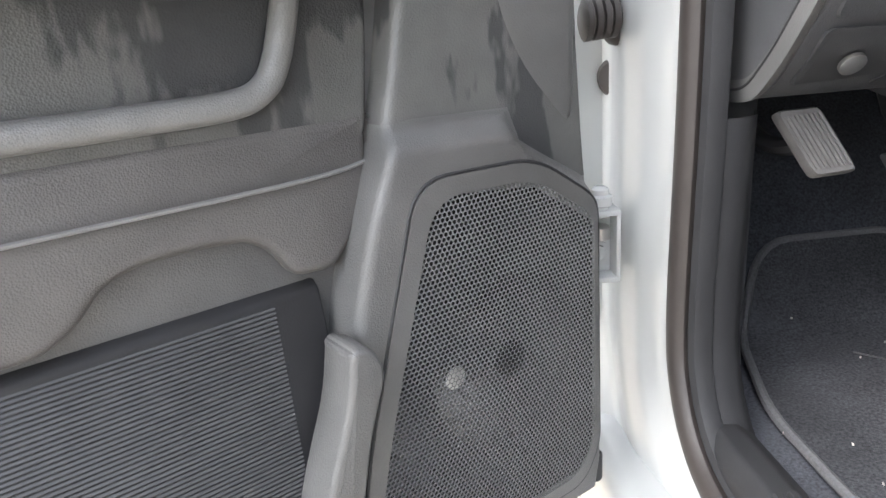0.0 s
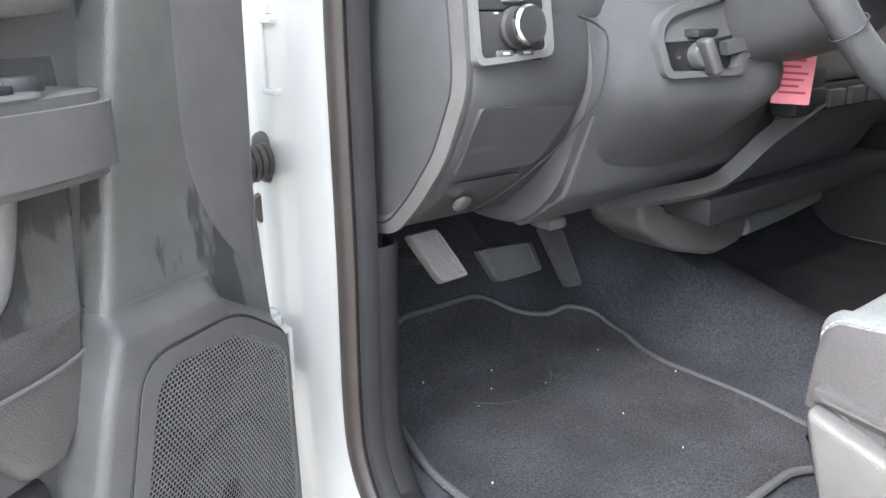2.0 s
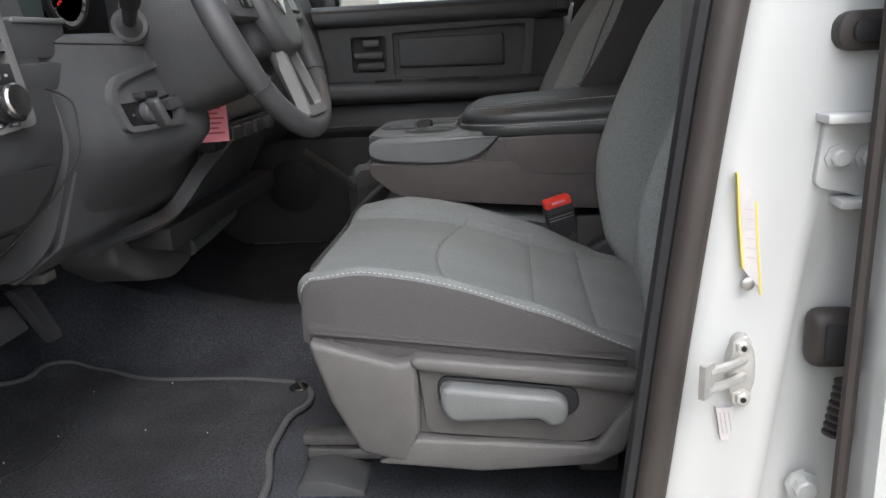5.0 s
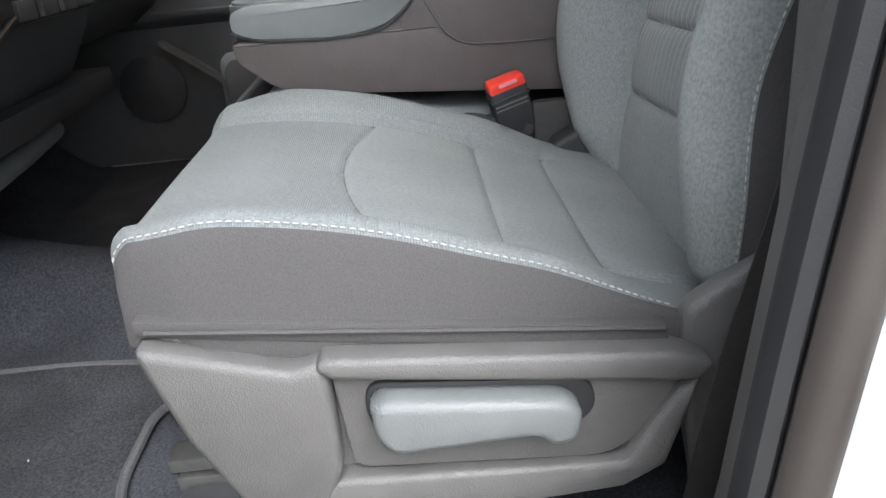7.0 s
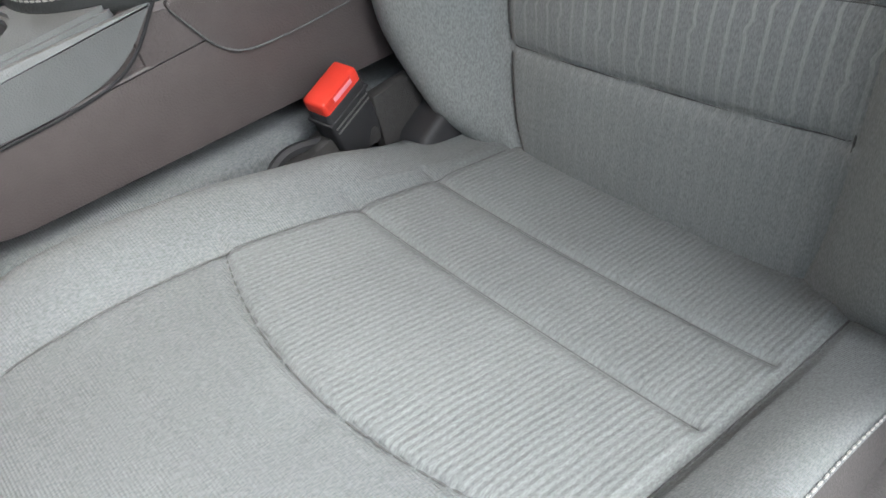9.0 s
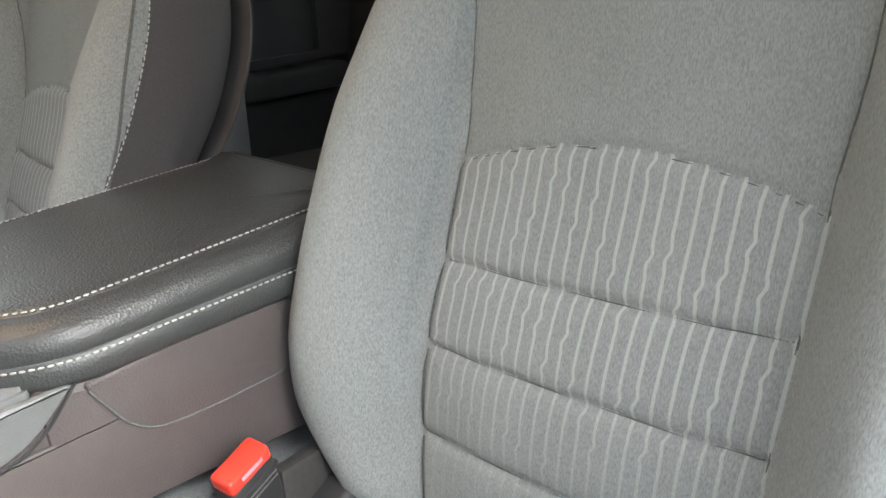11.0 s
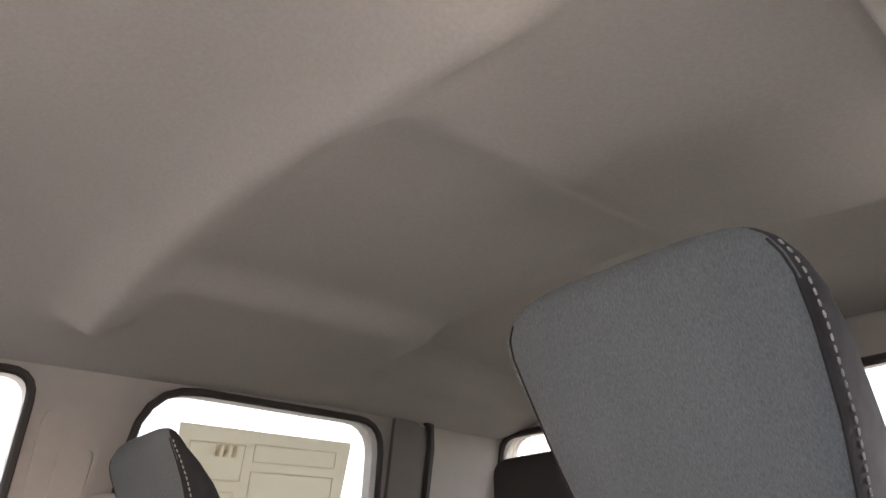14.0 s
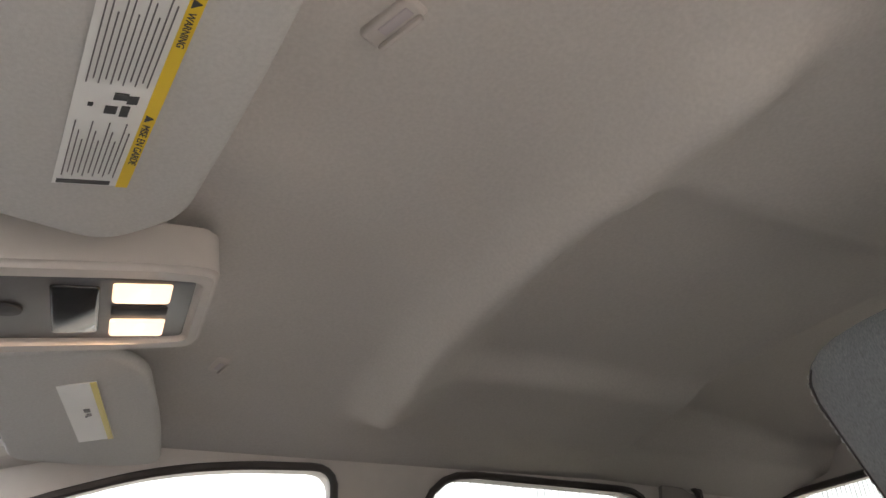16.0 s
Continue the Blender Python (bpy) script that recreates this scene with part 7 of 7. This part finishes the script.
# ---- floor mat ----
def floor_mat():
    m = thing("floor_mat", (-0.5, -0.15, 0.6), "charcoal carpet floor mat with sewn edging and specks of dirt", "floor mat")
    out = rounded([(-0.73, -0.475), (-0.774, -0.30), (-0.770, -0.125), (-0.714, 0.056), (-0.640, 0.165), (-0.425, 0.165), (-0.365, 0.125), (-0.295, 0.105), (-0.245, 0.112), (-0.180, 0.085), (-0.185, 0.01), (-0.235, -0.09), (-0.236, -0.30), (-0.256, -0.43), (-0.30, -0.46), (-0.345, -0.465), (-0.385, -0.44), (-0.507, -0.44), (-0.59, -0.468)],
                  [0.03, 0.05, 0.05, 0.05, 0.05, 0.05, 0.03, 0.03, 0.04, 0.03, 0.03, 0.05, 0.05, 0.03, 0.02, 0.02, 0.02, 0.03, 0.03], 5)
    H = lambda x, y: floor_z(x, y) * 0 + 0.592 + 0.44 * ease(0.02, 0.50, y) + 0.10 * max(0, y - 0.3) + 0.012
    cx, cy = -0.47, -0.15
    bm = bmesh.new()
    rows = []
    for q in np.linspace(1, 0.02, 16):
        rows.append([bm.verts.new((cx + (x - cx) * q, cy + (y - cy) * q, H(cx + (x - cx) * q, cy + (y - cy) * q) + 0.0015 * noise.noise(Vector((x * q * 9, y * q * 9, 0))))) for x, y in out])
    for A, B in zip(rows, rows[1:]):
        for i in range(len(out)):
            bm.faces.new((A[i], A[(i + 1) % len(out)], B[(i + 1) % len(out)], B[i]))
    part("carpet_sheet", bm, M_MAT, m, "", 70)
    part("edging", sweep([(x, y, H(x, y) - 0.002) for x, y in out], circle(0.006, 8), True), M_MATEDGE, m, "sewn dark edging")
    part("heel_seam", sweep(curve([(-0.60, -0.02, 0.6055), (-0.55, -0.06, 0.6055), (-0.47, -0.06, 0.6055), (-0.42, -0.02, 0.6055)], 6), circle(0.0012, 5)), M_BLACK, m)
    hk = part("hook", lathe([(0.008, 0.0), (0.017, 0.0), (0.019, 0.003), (0.016, 0.005), (0.008, 0.004)], (-0.285, -0.43, 0.606), (0, 0, 1), 18), M_CHROME, m, "bright metal retaining eyelet")
    part("hook_pin", tube([(-0.292, -0.44, 0.608), (-0.277, -0.425, 0.622)], 0.004, 8), M_BLACK, hk)


floor_mat()
specks = bmesh.new()
for k in range(15):
    x, y = random.uniform(-0.78, -0.2), random.uniform(-0.45, 0.12)
    if x > -0.22 - 0.2 * max(0, -y):
        continue
    z = 0.592 + 0.44 * ease(0.02, 0.50, y) + 0.0135
    a, r = random.uniform(0, 3), random.uniform(0.0002, 0.0006)
    dx, dy = math.cos(a) * r * random.uniform(1, 2.5), math.sin(a) * r * 2
    add(specks, rbox(x - abs(dx), x + abs(dx) + 0.0004, y - abs(dy), y + abs(dy) + 0.0004, z - 0.002, z + 0.001, 0.0))
single("grit", specks, M_BEIGE, "pale specks of grit scattered on the floor mat", "grit", kind="stuff")
# ---- passenger door trim ----
def passenger_door():
    d = thing("door_3", (0.82, -0.4, 0.6), "closed passenger door with charcoal plastic trim panel", "car door", kind="structure")
    x = 0.80
    part("outer_skin", joined(rbox(0.90, 0.98, -1.06, 0.5, 0.5, 1.33, 0.02)), M_PAINT, d)
    part("panel", joined(rbox(x + 0.02, x + 0.09, -1.02, 0.25, 0.60, 1.335, 0.01)), M_PLASTIC, d)
    part("belt_rail", prism(rounded([(0.775, 1.335), (0.772, 1.30), (0.79, 1.283), (0.86, 1.283), (0.86, 1.345), (0.80, 1.35)], 0.012), "y", -1.03, 0.25, 0.004), M_PLASTIC, d)
    up = rounded([(-0.93, 1.285), (-0.915, 1.112), (0.2, 1.13), (0.2, 1.29)], 0.01)
    fr = holed(up, [rounded([(-0.905, 1.272), (-0.893, 1.118), (-0.495, 1.13), (-0.495, 1.262)], [0.012, 0.02, 0.012, 0.012]), rounded([(-0.475, 1.145), (-0.475, 1.255), (-0.365, 1.255), (-0.365, 1.148)], 0.012)], lambda a, b, q: (x - 0.004 + q, a, b), 0.03)
    part("upper_frame", fr, M_PLASTIC, d)
    part("inset_panel", prism(rounded([(-0.838, 1.246), (-0.838, 1.150), (-0.508, 1.156), (-0.508, 1.246)], 0.012), "x", x + 0.008, x + 0.03, 0.008, 3), M_PLASTIC, d)
    hb = part("handle_recess", rbox(x + 0.015, x + 0.02, -0.475, -0.365, 1.146, 1.256, 0.0), M_BLACK, d)
    part("lock_lever", rbox(x - 0.002, x + 0.02, -0.455, -0.40, 1.222, 1.245, 0.006, 3), M_SHELL, hb)
    part("release_handle", rbox(x - 0.006, x + 0.018, -0.465, -0.37, 1.186, 1.208, 0.008, 3), M_SHELL, hb)
    part("grab_bar", rbox(x - 0.006, x + 0.018, -0.468, -0.38, 1.152, 1.176, 0.008, 3), M_PLASTIC, hb)
    arm = part("armrest", prism(rounded([(0.735, 1.105), (0.73, 1.072), (0.76, 1.055), (0.84, 1.055), (0.84, 1.12), (0.75, 1.118)], [0.015, 0.015, 0.02, 0.01, 0.01, 0.015]), "y", -0.99, 0.1, 0.006), M_PLASTIC, d)
    part("switch", rbox(0.75, 0.785, -0.52, -0.44, 1.114, 1.124, 0.003), M_BLACK, arm)
    part("pull_cup", rbox(0.748, 0.79, -0.76, -0.60, 1.113, 1.1215, 0.003), M_BLACK, arm)
    part("lower_panel", prism(rounded([(0.80, 1.05), (0.785, 1.0), (0.785, 0.97), (0.83, 0.94), (0.86, 1.05)], 0.012), "y", -0.99, 0.2, 0.006), M_PLASTIC, d)
    part("lower_line", sweep([(0.787, -0.98, 0.982), (0.787, 0.1, 0.985)], circle(0.005, 6)), M_SHELL, d)
    part("map_pocket", prism(rounded([(0.735, 0.83), (0.735, 0.64), (0.83, 0.62), (0.83, 0.85)], 0.015), "y", -0.98, -0.33, 0.01), M_PLASTIC, d)
    part("pocket_edge", sweep(curve([(0.745, -0.20, 0.92), (0.735, -0.30, 0.85), (0.73, -0.36, 0.80), (0.73, -0.42, 0.765), (0.73, -0.60, 0.76)], 6), [(-0.012, -0.006), (0.012, -0.006), (0.012, 0.006), (-0.012, 0.006)]), M_SHELL, d)
    part("speaker_grille", lathe([(0.085, 0.0), (0.085, 0.006), (0.075, 0.01), (0.002, 0.012)], (0.80, -0.14, 0.80), (-1, 0, 0), 28), M_BLACK, d)


passenger_door()


def rear_passenger_door():
    d = thing("door_4", (0.82, -1.5, 0.6), "closed rear passenger door, its trim blackened for the dim rear", "car door", kind="structure")
    part("outer_skin", rbox(0.90, 0.98, -2.1, -1.09, 0.5, 1.37, 0.02), M_PAINT, d)
    # Black trim: the rear's dimness is put into its colour.
    part("panel", joined(rbox(0.80, 0.89, -1.98, -1.10, 0.58, 1.365, 0.012), rbox(0.775, 0.82, -1.95, -1.13, 1.30, 1.372, 0.016, 3)), M_BLACK, d)
    part("inset", holed(rounded([(-1.92, 1.29), (-1.92, 1.13), (-1.2, 1.13), (-1.2, 1.29)], 0.02), [rounded([(-1.80, 1.275), (-1.80, 1.145), (-1.30, 1.145), (-1.30, 1.275)], 0.015)], lambda a, b, q: (0.786 + q, a, b), 0.02), M_BLACK, d)
    part("armrest", rbox(0.73, 0.82, -1.85, -1.18, 1.06, 1.12, 0.02, 3), M_BLACK, d)
    part("pocket", rbox(0.75, 0.82, -1.80, -1.2, 0.64, 0.86, 0.02, 3), M_BLACK, d)


rear_passenger_door()


# ---- door mirror on the passenger side ----
mr = thing("door_mirror", (1.1, -0.3, 1.33), "black door mirror outside the passenger window", "mirror")
mr_m = Matrix.Translation((1.12, -0.325, 1.428)) @ Euler((0, 0, radians(-34))).to_matrix().to_4x4()
part("housing", add(bmesh.new(), rbox(-0.115, 0.115, -0.02, 0.09, -0.10, 0.10, 0.035, 4), mr_m), M_BLACK, mr)
part("glass", add(bmesh.new(), prism(rounded([(-0.098, -0.083), (-0.098, 0.083), (0.098, 0.083), (0.098, -0.083)], 0.03), "y", -0.024, -0.018, 0.001), mr_m), M_MIRROR, mr, "mirror glass")
part("arm", rbox(0.86, 1.03, -0.28, -0.22, 1.33, 1.39, 0.02, 3), M_BLACK, mr)


# ---- seat belts ----
def belt(name, at, label, line, guide, mat_guide, across=(0.1, 1.0, 0)):
    b = thing(name, at, label, "seatbelt", "seat belts")
    P = [Vector(p) for p in curve(line, 6)]
    bm = bmesh.new()
    rows = []
    for i, p in enumerate(P):
        rows.append([bm.verts.new(p + Vector(across) * o * 0.023 + Vector((t, 0, 0))) for o, t in ((-1, 0), (1, 0), (1, 0.0016), (-1, 0.0016))])
    for A, B in zip(rows, rows[1:]):
        for j in range(4):
            bm.faces.new((A[j], A[(j + 1) % 4], B[(j + 1) % 4], B[j]))
    part("webbing", bm, M_BELT, b)
    gx, gy, gz = guide
    part("guide", joined(prism(rounded([(gy - 0.034, gz - 0.018), (gy + 0.034, gz - 0.018), (gy + 0.024, gz + 0.012), (gy + 0.014, gz + 0.05), (gy - 0.014, gz + 0.05), (gy - 0.024, gz + 0.012)], 0.012), "x", gx - 0.012, gx + 0.008, 0.004, 2), rbox(gx - 0.016, gx + 0.004, gy - 0.036, gy + 0.036, gz - 0.022, gz - 0.006, 0.006, 3)), mat_guide, b, "belt guide")
    return b


bp = belt("seatbelt", (0.66, -1.05, 0.9), "black webbing passenger seatbelt with bright latch tongue", [(0.682, -1.075, 1.432), (0.702, -1.06, 1.30), (0.715, -1.04, 1.16), (0.73, -1.05, 0.95), (0.74, -1.06, 0.75)], (0.688, -1.075, 1.448), M_BEIGE)
part("guide_cover", prism(rounded([(-1.043, 1.440), (-1.041, 1.480), (-1.055, 1.512), (-1.085, 1.514), (-1.102, 1.485), (-1.100, 1.440)], [0.016, 0.02, 0.02, 0.02, 0.02, 0.016]), "x", 0.672, 0.712, 0.014, 4), M_BEIGE, bp, "rounded warm grey guide cover")
part("cover_button", prism(rounded([(-1.060, 1.478), (-1.058, 1.504), (-1.068, 1.506), (-1.070, 1.480)], 0.004), "x", 0.669, 0.676, 0.002), M_BEIGE, bp)
part("tongue", joined(rbox(0.695, 0.712, -1.065, -1.015, 1.13, 1.165, 0.005), rbox(0.698, 0.704, -1.055, -1.025, 1.095, 1.135, 0.001)), M_CHROME, bp, "bright latch tongue")
belt("seatbelt", (0.70, -2.0, 0.9), "black webbing rear seatbelt", [(0.690, -2.00, 1.52), (0.712, -1.95, 1.40), (0.728, -1.895, 1.265), (0.735, -1.87, 1.1)], (0.690, -2.03, 1.525), M_BLACK, (0.75, 0.55, 0.2))
belt("seatbelt", (-0.72, -1.07, 0.66), "black webbing driver's seatbelt beside the middle pillar", [(-0.712, -1.085, 1.50), (-0.728, -1.083, 1.25), (-0.722, -1.079, 1.05), (-0.720, -1.071, 0.98), (-0.720, -1.058, 0.917), (-0.720, -1.036, 0.824), (-0.715, -1.016, 0.687), (-0.712, -1.01, 0.63)], (-0.715, -1.085, 1.52), M_BEIGE, (0, 1.0, 0))
part("seatbelt_cover", rbox(0.70, 0.76, -1.03, -0.985, 1.30, 1.42, 0.01), M_PLASTIC, bp)


# ---- pillar furniture on the passenger side ----
gh = thing("grab_handle", (0.67, -1.14, 1.40), "warm grey plastic grab handle on the middle pillar", "grab handle")
loop = rounded([(-1.180, 1.552), (-1.122, 1.548), (-1.135, 1.405), (-1.195, 1.405)], 0.028, 6)
part("loop", sweep([(side_x(b) - 0.022, a, b) for a, b in loop], circle(0.012, 8, 0.010), True, (1, 0, 0)), M_BEIGE, gh)
part("pillar_pad", holed(rounded([(-1.02, 1.34), (-1.02, 1.70), (-1.11, 1.70), (-1.12, 1.34)], [0.02, 0.04, 0.04, 0.02]), [], lambda a, b, q: (side_x(b) - 0.012 + q, a, b), 0.012), M_BEIGE, gh)
part("height_slot", holed(rounded([(-1.048, 1.47), (-1.060, 1.640), (-1.126, 1.640), (-1.112, 1.47)], 0.022), [rounded([(-1.056, 1.478), (-1.067, 1.632), (-1.118, 1.632), (-1.105, 1.478)], 0.018)], lambda a, b, q: (side_x(b) - 0.016 + q, a, b), 0.006), M_BEIGE, gh)

# price sheet on the rear side window
sk = thing("price_sheet", (0.70, -1.45, 1.46), "large printed paper sheet stuck inside the rear window", "sticker")
SX = lambda z: side_x(z) + 0.026
part("paper", holed([(-1.262, 1.475), (-1.254, 1.702), (-1.655, 1.698), (-1.64, 1.468)], [], lambda a, b, q: (SX(b) - 0.002 + q, a, b), 0.0015), M_PAPER, sk)
for (y0, y1, z0, z1) in ((-1.28, -1.40, 1.600, 1.672), (-1.42, -1.62, 1.640, 1.676), (-1.42, -1.62, 1.55, 1.622), (-1.28, -1.39, 1.50, 1.58), (-1.42, -1.60, 1.485, 1.53)):
    part("print_block", holed([(y0, z0), (y0, z1), (y1, z1), (y1, z0)], [[(y0 - 0.002, z0 + 0.002), (y0 - 0.002, z1 - 0.002), (y1 + 0.002, z1 - 0.002), (y1 + 0.002, z0 + 0.002)]], lambda a, b, q: (SX(b) - 0.0035 + q, a, b), 0.001), M_PRINT, sk)
for k in range(3):
    part("print", holed([(-1.335 - 0.018 * k, 1.645), (-1.335 - 0.018 * k, 1.668), (-1.345 - 0.018 * k, 1.668), (-1.345 - 0.018 * k, 1.645)], [], lambda a, b, q: (SX(b) - 0.0048 + q, a, b), 0.001), M_PRINT, sk)
sk.location.y -= 0.02


# ---- overhead: visors, console, clips ----
def visor(side, label):
    v = thing("sun_visor", (side * 0.36, -0.53, 1.73), label, "sun visor", "sun visors")
    out = rounded([(side * 0.125, -0.555), (side * 0.185, -0.616), (side * 0.40, -0.650), (side * 0.605, -0.668), (side * 0.63, -0.60), (side * 0.60, -0.44), (side * 0.24, -0.425), (side * 0.235, -0.448), (side * 0.165, -0.445)],
                  [0.03, 0.03, 0.1, 0.03, 0.04, 0.04, 0.01, 0.01, 0.03], 5)
    bm = prism(out, "z", 1.722, 1.742, 0.008, 4)
    for q in bm.verts:
        q.co.z -= 0.05 * (q.co.y + 0.60) + 0.02 * (abs(q.co.x) - 0.3)
    part("blade", bm, M_VISOR, v, "padded warm grey cloth blade", 60)
    zl = lambda x, y: 1.7205 - 0.05 * (y + 0.60) - 0.02 * (abs(x) - 0.3)
    part("pivot_rod", tube([(side * 0.245, -0.432, 1.725), (side * 0.15, -0.43, 1.725)], 0.005, 8), M_BEIGE, v)
    flat = lambda pts, dz: holed(pts, [], lambda a, b, q: (a, b, zl(a, b) - dz + q), 0.0012)
    if side < 0:
        A, B, C, E = Vector((-0.222, -0.517)), Vector((-0.232, -0.570)), Vector((-0.457, -0.604)), Vector((-0.451, -0.548))
        at = lambda s, t: tuple((A * (1 - t) + E * t) * (1 - s) + (B * (1 - t) + C * t) * s)
        lb = part("warning_label", flat([at(0, 0), at(1, 0), at(1, 1), at(0, 1)], 0.0012), M_WHITEPL, v, "white warning label with a yellow band")
        part("yellow_band", flat([at(0.84, 0), at(1, 0), at(1, 1), at(0.84, 1)], 0.0022), M_YELLOW, lb)
        part("code_band", flat([at(0.05, 0.01), at(0.75, 0.01), at(0.75, 0.03), at(0.05, 0.03)], 0.0022), M_INK, lb)
        for k in range(11):
            for t0, t1 in ((0.06, 0.37), (0.56, 0.95)):
                s = 0.09 + 0.066 * k
                part("print", flat([at(s, t0 + 0.02 * (k % 2)), at(s + 0.017, t0 + 0.02 * (k % 2)), at(s + 0.017, t1 - 0.05 * (k % 3)), at(s, t1 - 0.05 * (k % 3))], 0.0022), M_SHELL, lb)
        for s, t, a, b in ((0.38, 0.42, 0.14, 0.035), (0.56, 0.41, 0.10, 0.05), (0.44, 0.49, 0.16, 0.03), (0.60, 0.475, 0.12, 0.035), (0.18, 0.45, 0.06, 0.015)):
            part("pictogram", flat([at(s, t), at(s + a, t), at(s + a, t + b), at(s, t + b)], 0.0022), M_INK, lb)
        for word, t0, size in (("WARNING", 0.895, 0.0064), ("MISE EN GARDE", 0.386, 0.0072)):
            part("warning_triangle", flat([at(0.87, t0 + 0.012), at(0.97, t0 + 0.028), at(0.87, t0 + 0.044)], 0.0030), M_INK, lb)
            cu = bpy.data.curves.new("word", "FONT")
            cu.body, cu.size, cu.extrude = word, size, 0.0002
            tmp = bpy.data.objects.new("word", cu)
            me = bpy.data.meshes.new_from_object(tmp)
            bpy.data.objects.remove(tmp)
            bm = bmesh.new()
            bm.from_mesh(me)
            p = at(0.87, t0)
            ang = math.atan2((A - E).y, (A - E).x)
            m = Matrix.Translation((p[0], p[1], zl(*p) - 0.0030)) @ Euler((math.pi, 0, ang)).to_matrix().to_4x4()
            part("warning_word", add(bmesh.new(), bm, m), M_INK, lb)
    else:
        A, B, C, E = Vector((0.246, -0.513)), Vector((0.221, -0.559)), Vector((0.452, -0.589)), Vector((0.481, -0.542))
        at = lambda s, t: tuple((A * (1 - t) + E * t) * (1 - s) + (B * (1 - t) + C * t) * s)
        lb = part("warning_label", flat([at(0, 0), at(1, 0), at(1, 1), at(0, 1)], 0.0012), M_WHITEPL, v, "white warning label with a yellow band")
        part("yellow_band", flat([at(0.84, 0), at(1, 0), at(1, 1), at(0.84, 1)], 0.0022), M_PALEYELLOW, lb)
        for s, t, a, b in ((0.46, 0.40, 0.16, 0.05), (0.50, 0.48, 0.12, 0.04), (0.44, 0.52, 0.05, 0.02)):
            part("pictogram", flat([at(s, t), at(s + a, t), at(s + a, t + b), at(s, t + b)], 0.0022), M_SHELL, lb)
    v.location.x += 0.02


visor(-1, "warm grey driver's sun visor with a warning label")
visor(1, "warm grey passenger sun visor with a small label")


def overhead():
    o = thing("overhead_console", (0, -0.5, 1.75), "warm grey overhead console with two lit map lamps", "overhead console")
    out = rounded([(-0.096, -0.655), (0.096, -0.655), (0.106, -0.60), (0.110, -0.30), (-0.110, -0.30), (-0.106, -0.60)], [0.02, 0.02, 0.04, 0.02, 0.02, 0.04])
    inn = rounded([(-0.072, -0.634), (0.072, -0.634), (0.078, -0.58), (0.080, -0.34), (-0.080, -0.34), (-0.078, -0.58)], [0.01, 0.01, 0.03, 0.02, 0.02, 0.03])
    body = holed(out, [inn], lambda a, b, q: (a, b, 1.740 + q - 0.03 * (b + 0.65) * 0.4), 0.055)
    bmesh.ops.bevel(body, geom=[e for e in body.edges if e.calc_face_angle(0) > 0.8], offset=0.006, segments=3, affect="EDGES")
    part("housing", body, M_BEIGE, o, "warm grey plastic housing", 60)
    part("insert", prism(inn, "z", 1.744, 1.758, 0.002), M_PLASTIC, o, "charcoal insert")
    for s in (-1, 1):
        lamp = part("map_lamp", rbox(s * 0.043 - 0.0205, s * 0.043 + 0.0205, -0.612, -0.556, 1.7395, 1.75, 0.004, 3), M_LAMP, o, "lit warm map lamp lens")
    part("lamp_switch", rbox(-0.010, 0.010, -0.612, -0.556, 1.7405, 1.75, 0.003), M_BLACK, o)
    part("sunglass_bin", prism(rounded([(-0.056, -0.545), (0.056, -0.545), (0.058, -0.500), (-0.058, -0.500)], 0.006), "z", 1.741, 1.75, 0.002), M_GLOSS, o)
    part("microphone", lathe([(0.014, 0), (0.013, 0.003), (0.002, 0.004)], (0.0, -0.462, 1.744), (0, 0, -1), 18), M_BLACK, o)
    part("garage_buttons", rbox(-0.04, 0.04, -0.45, -0.42, 1.741, 1.75, 0.003), M_BLACK, o)
    for s in (-1, 1):
        lt = new("map_light", bpy.data.lights.new("map_light", "AREA"))
        lt.data.energy, lt.data.size, lt.data.color = 0.40, 0.035, (1.0, 0.62, 0.34)
        lt.matrix_world = look((s * 0.043 + 0.040, -0.596, 1.728), (s * 0.043 + 0.040, -0.596, 1.0))
        lt.parent = None

    o.location.x += 0.040
    o.location.y -= 0.010
    o.location.z -= 0.024
    o.rotation_euler.x = radians(-8)


overhead()
for x, y, turn, size in ((-0.372, -0.732, 24, 0.95), (0.353, -0.716, 12, 0.8)):
    c = thing("visor_clip", (x, y, 1.77), "small warm grey visor clip on the headliner", "visor clip", "visor clips")
    place = Matrix.Translation((x, y, liner_z(x, y) - 0.002)) @ Euler((0, 0, radians(turn))).to_matrix().to_4x4() @ Matrix.Scale(size, 4)
    part("body", add(bmesh.new(), joined(rbox(-0.028, 0.028, -0.012, 0.012, -0.004, 0.012, 0.004, 3), rbox(-0.024, 0.024, -0.011, -0.005, -0.010, -0.003, 0.003)), place), M_BEIGE, c)
    # Slot is a flat strip; its shade is put into a darker tint.
    part("slot", add(bmesh.new(), rbox(-0.020, 0.012, -0.003, 0.006, -0.0052, -0.003, 0.001), place), M_FADED, c, "flat strip tinted as the clip's shaded slot")

# driver's roof grab handle
rg = thing("roof_handle", (-0.63, -1.2, 1.72), "warm grey roof grab handle above the driver's door", "grab handle")
part("bar", sweep(curve([(-0.64, -1.10, 1.775), (-0.635, -1.12, 1.745), (-0.63, -1.22, 1.735), (-0.635, -1.32, 1.745), (-0.64, -1.34, 1.775)], 6), circle(0.011, 10)), M_BEIGE, rg)
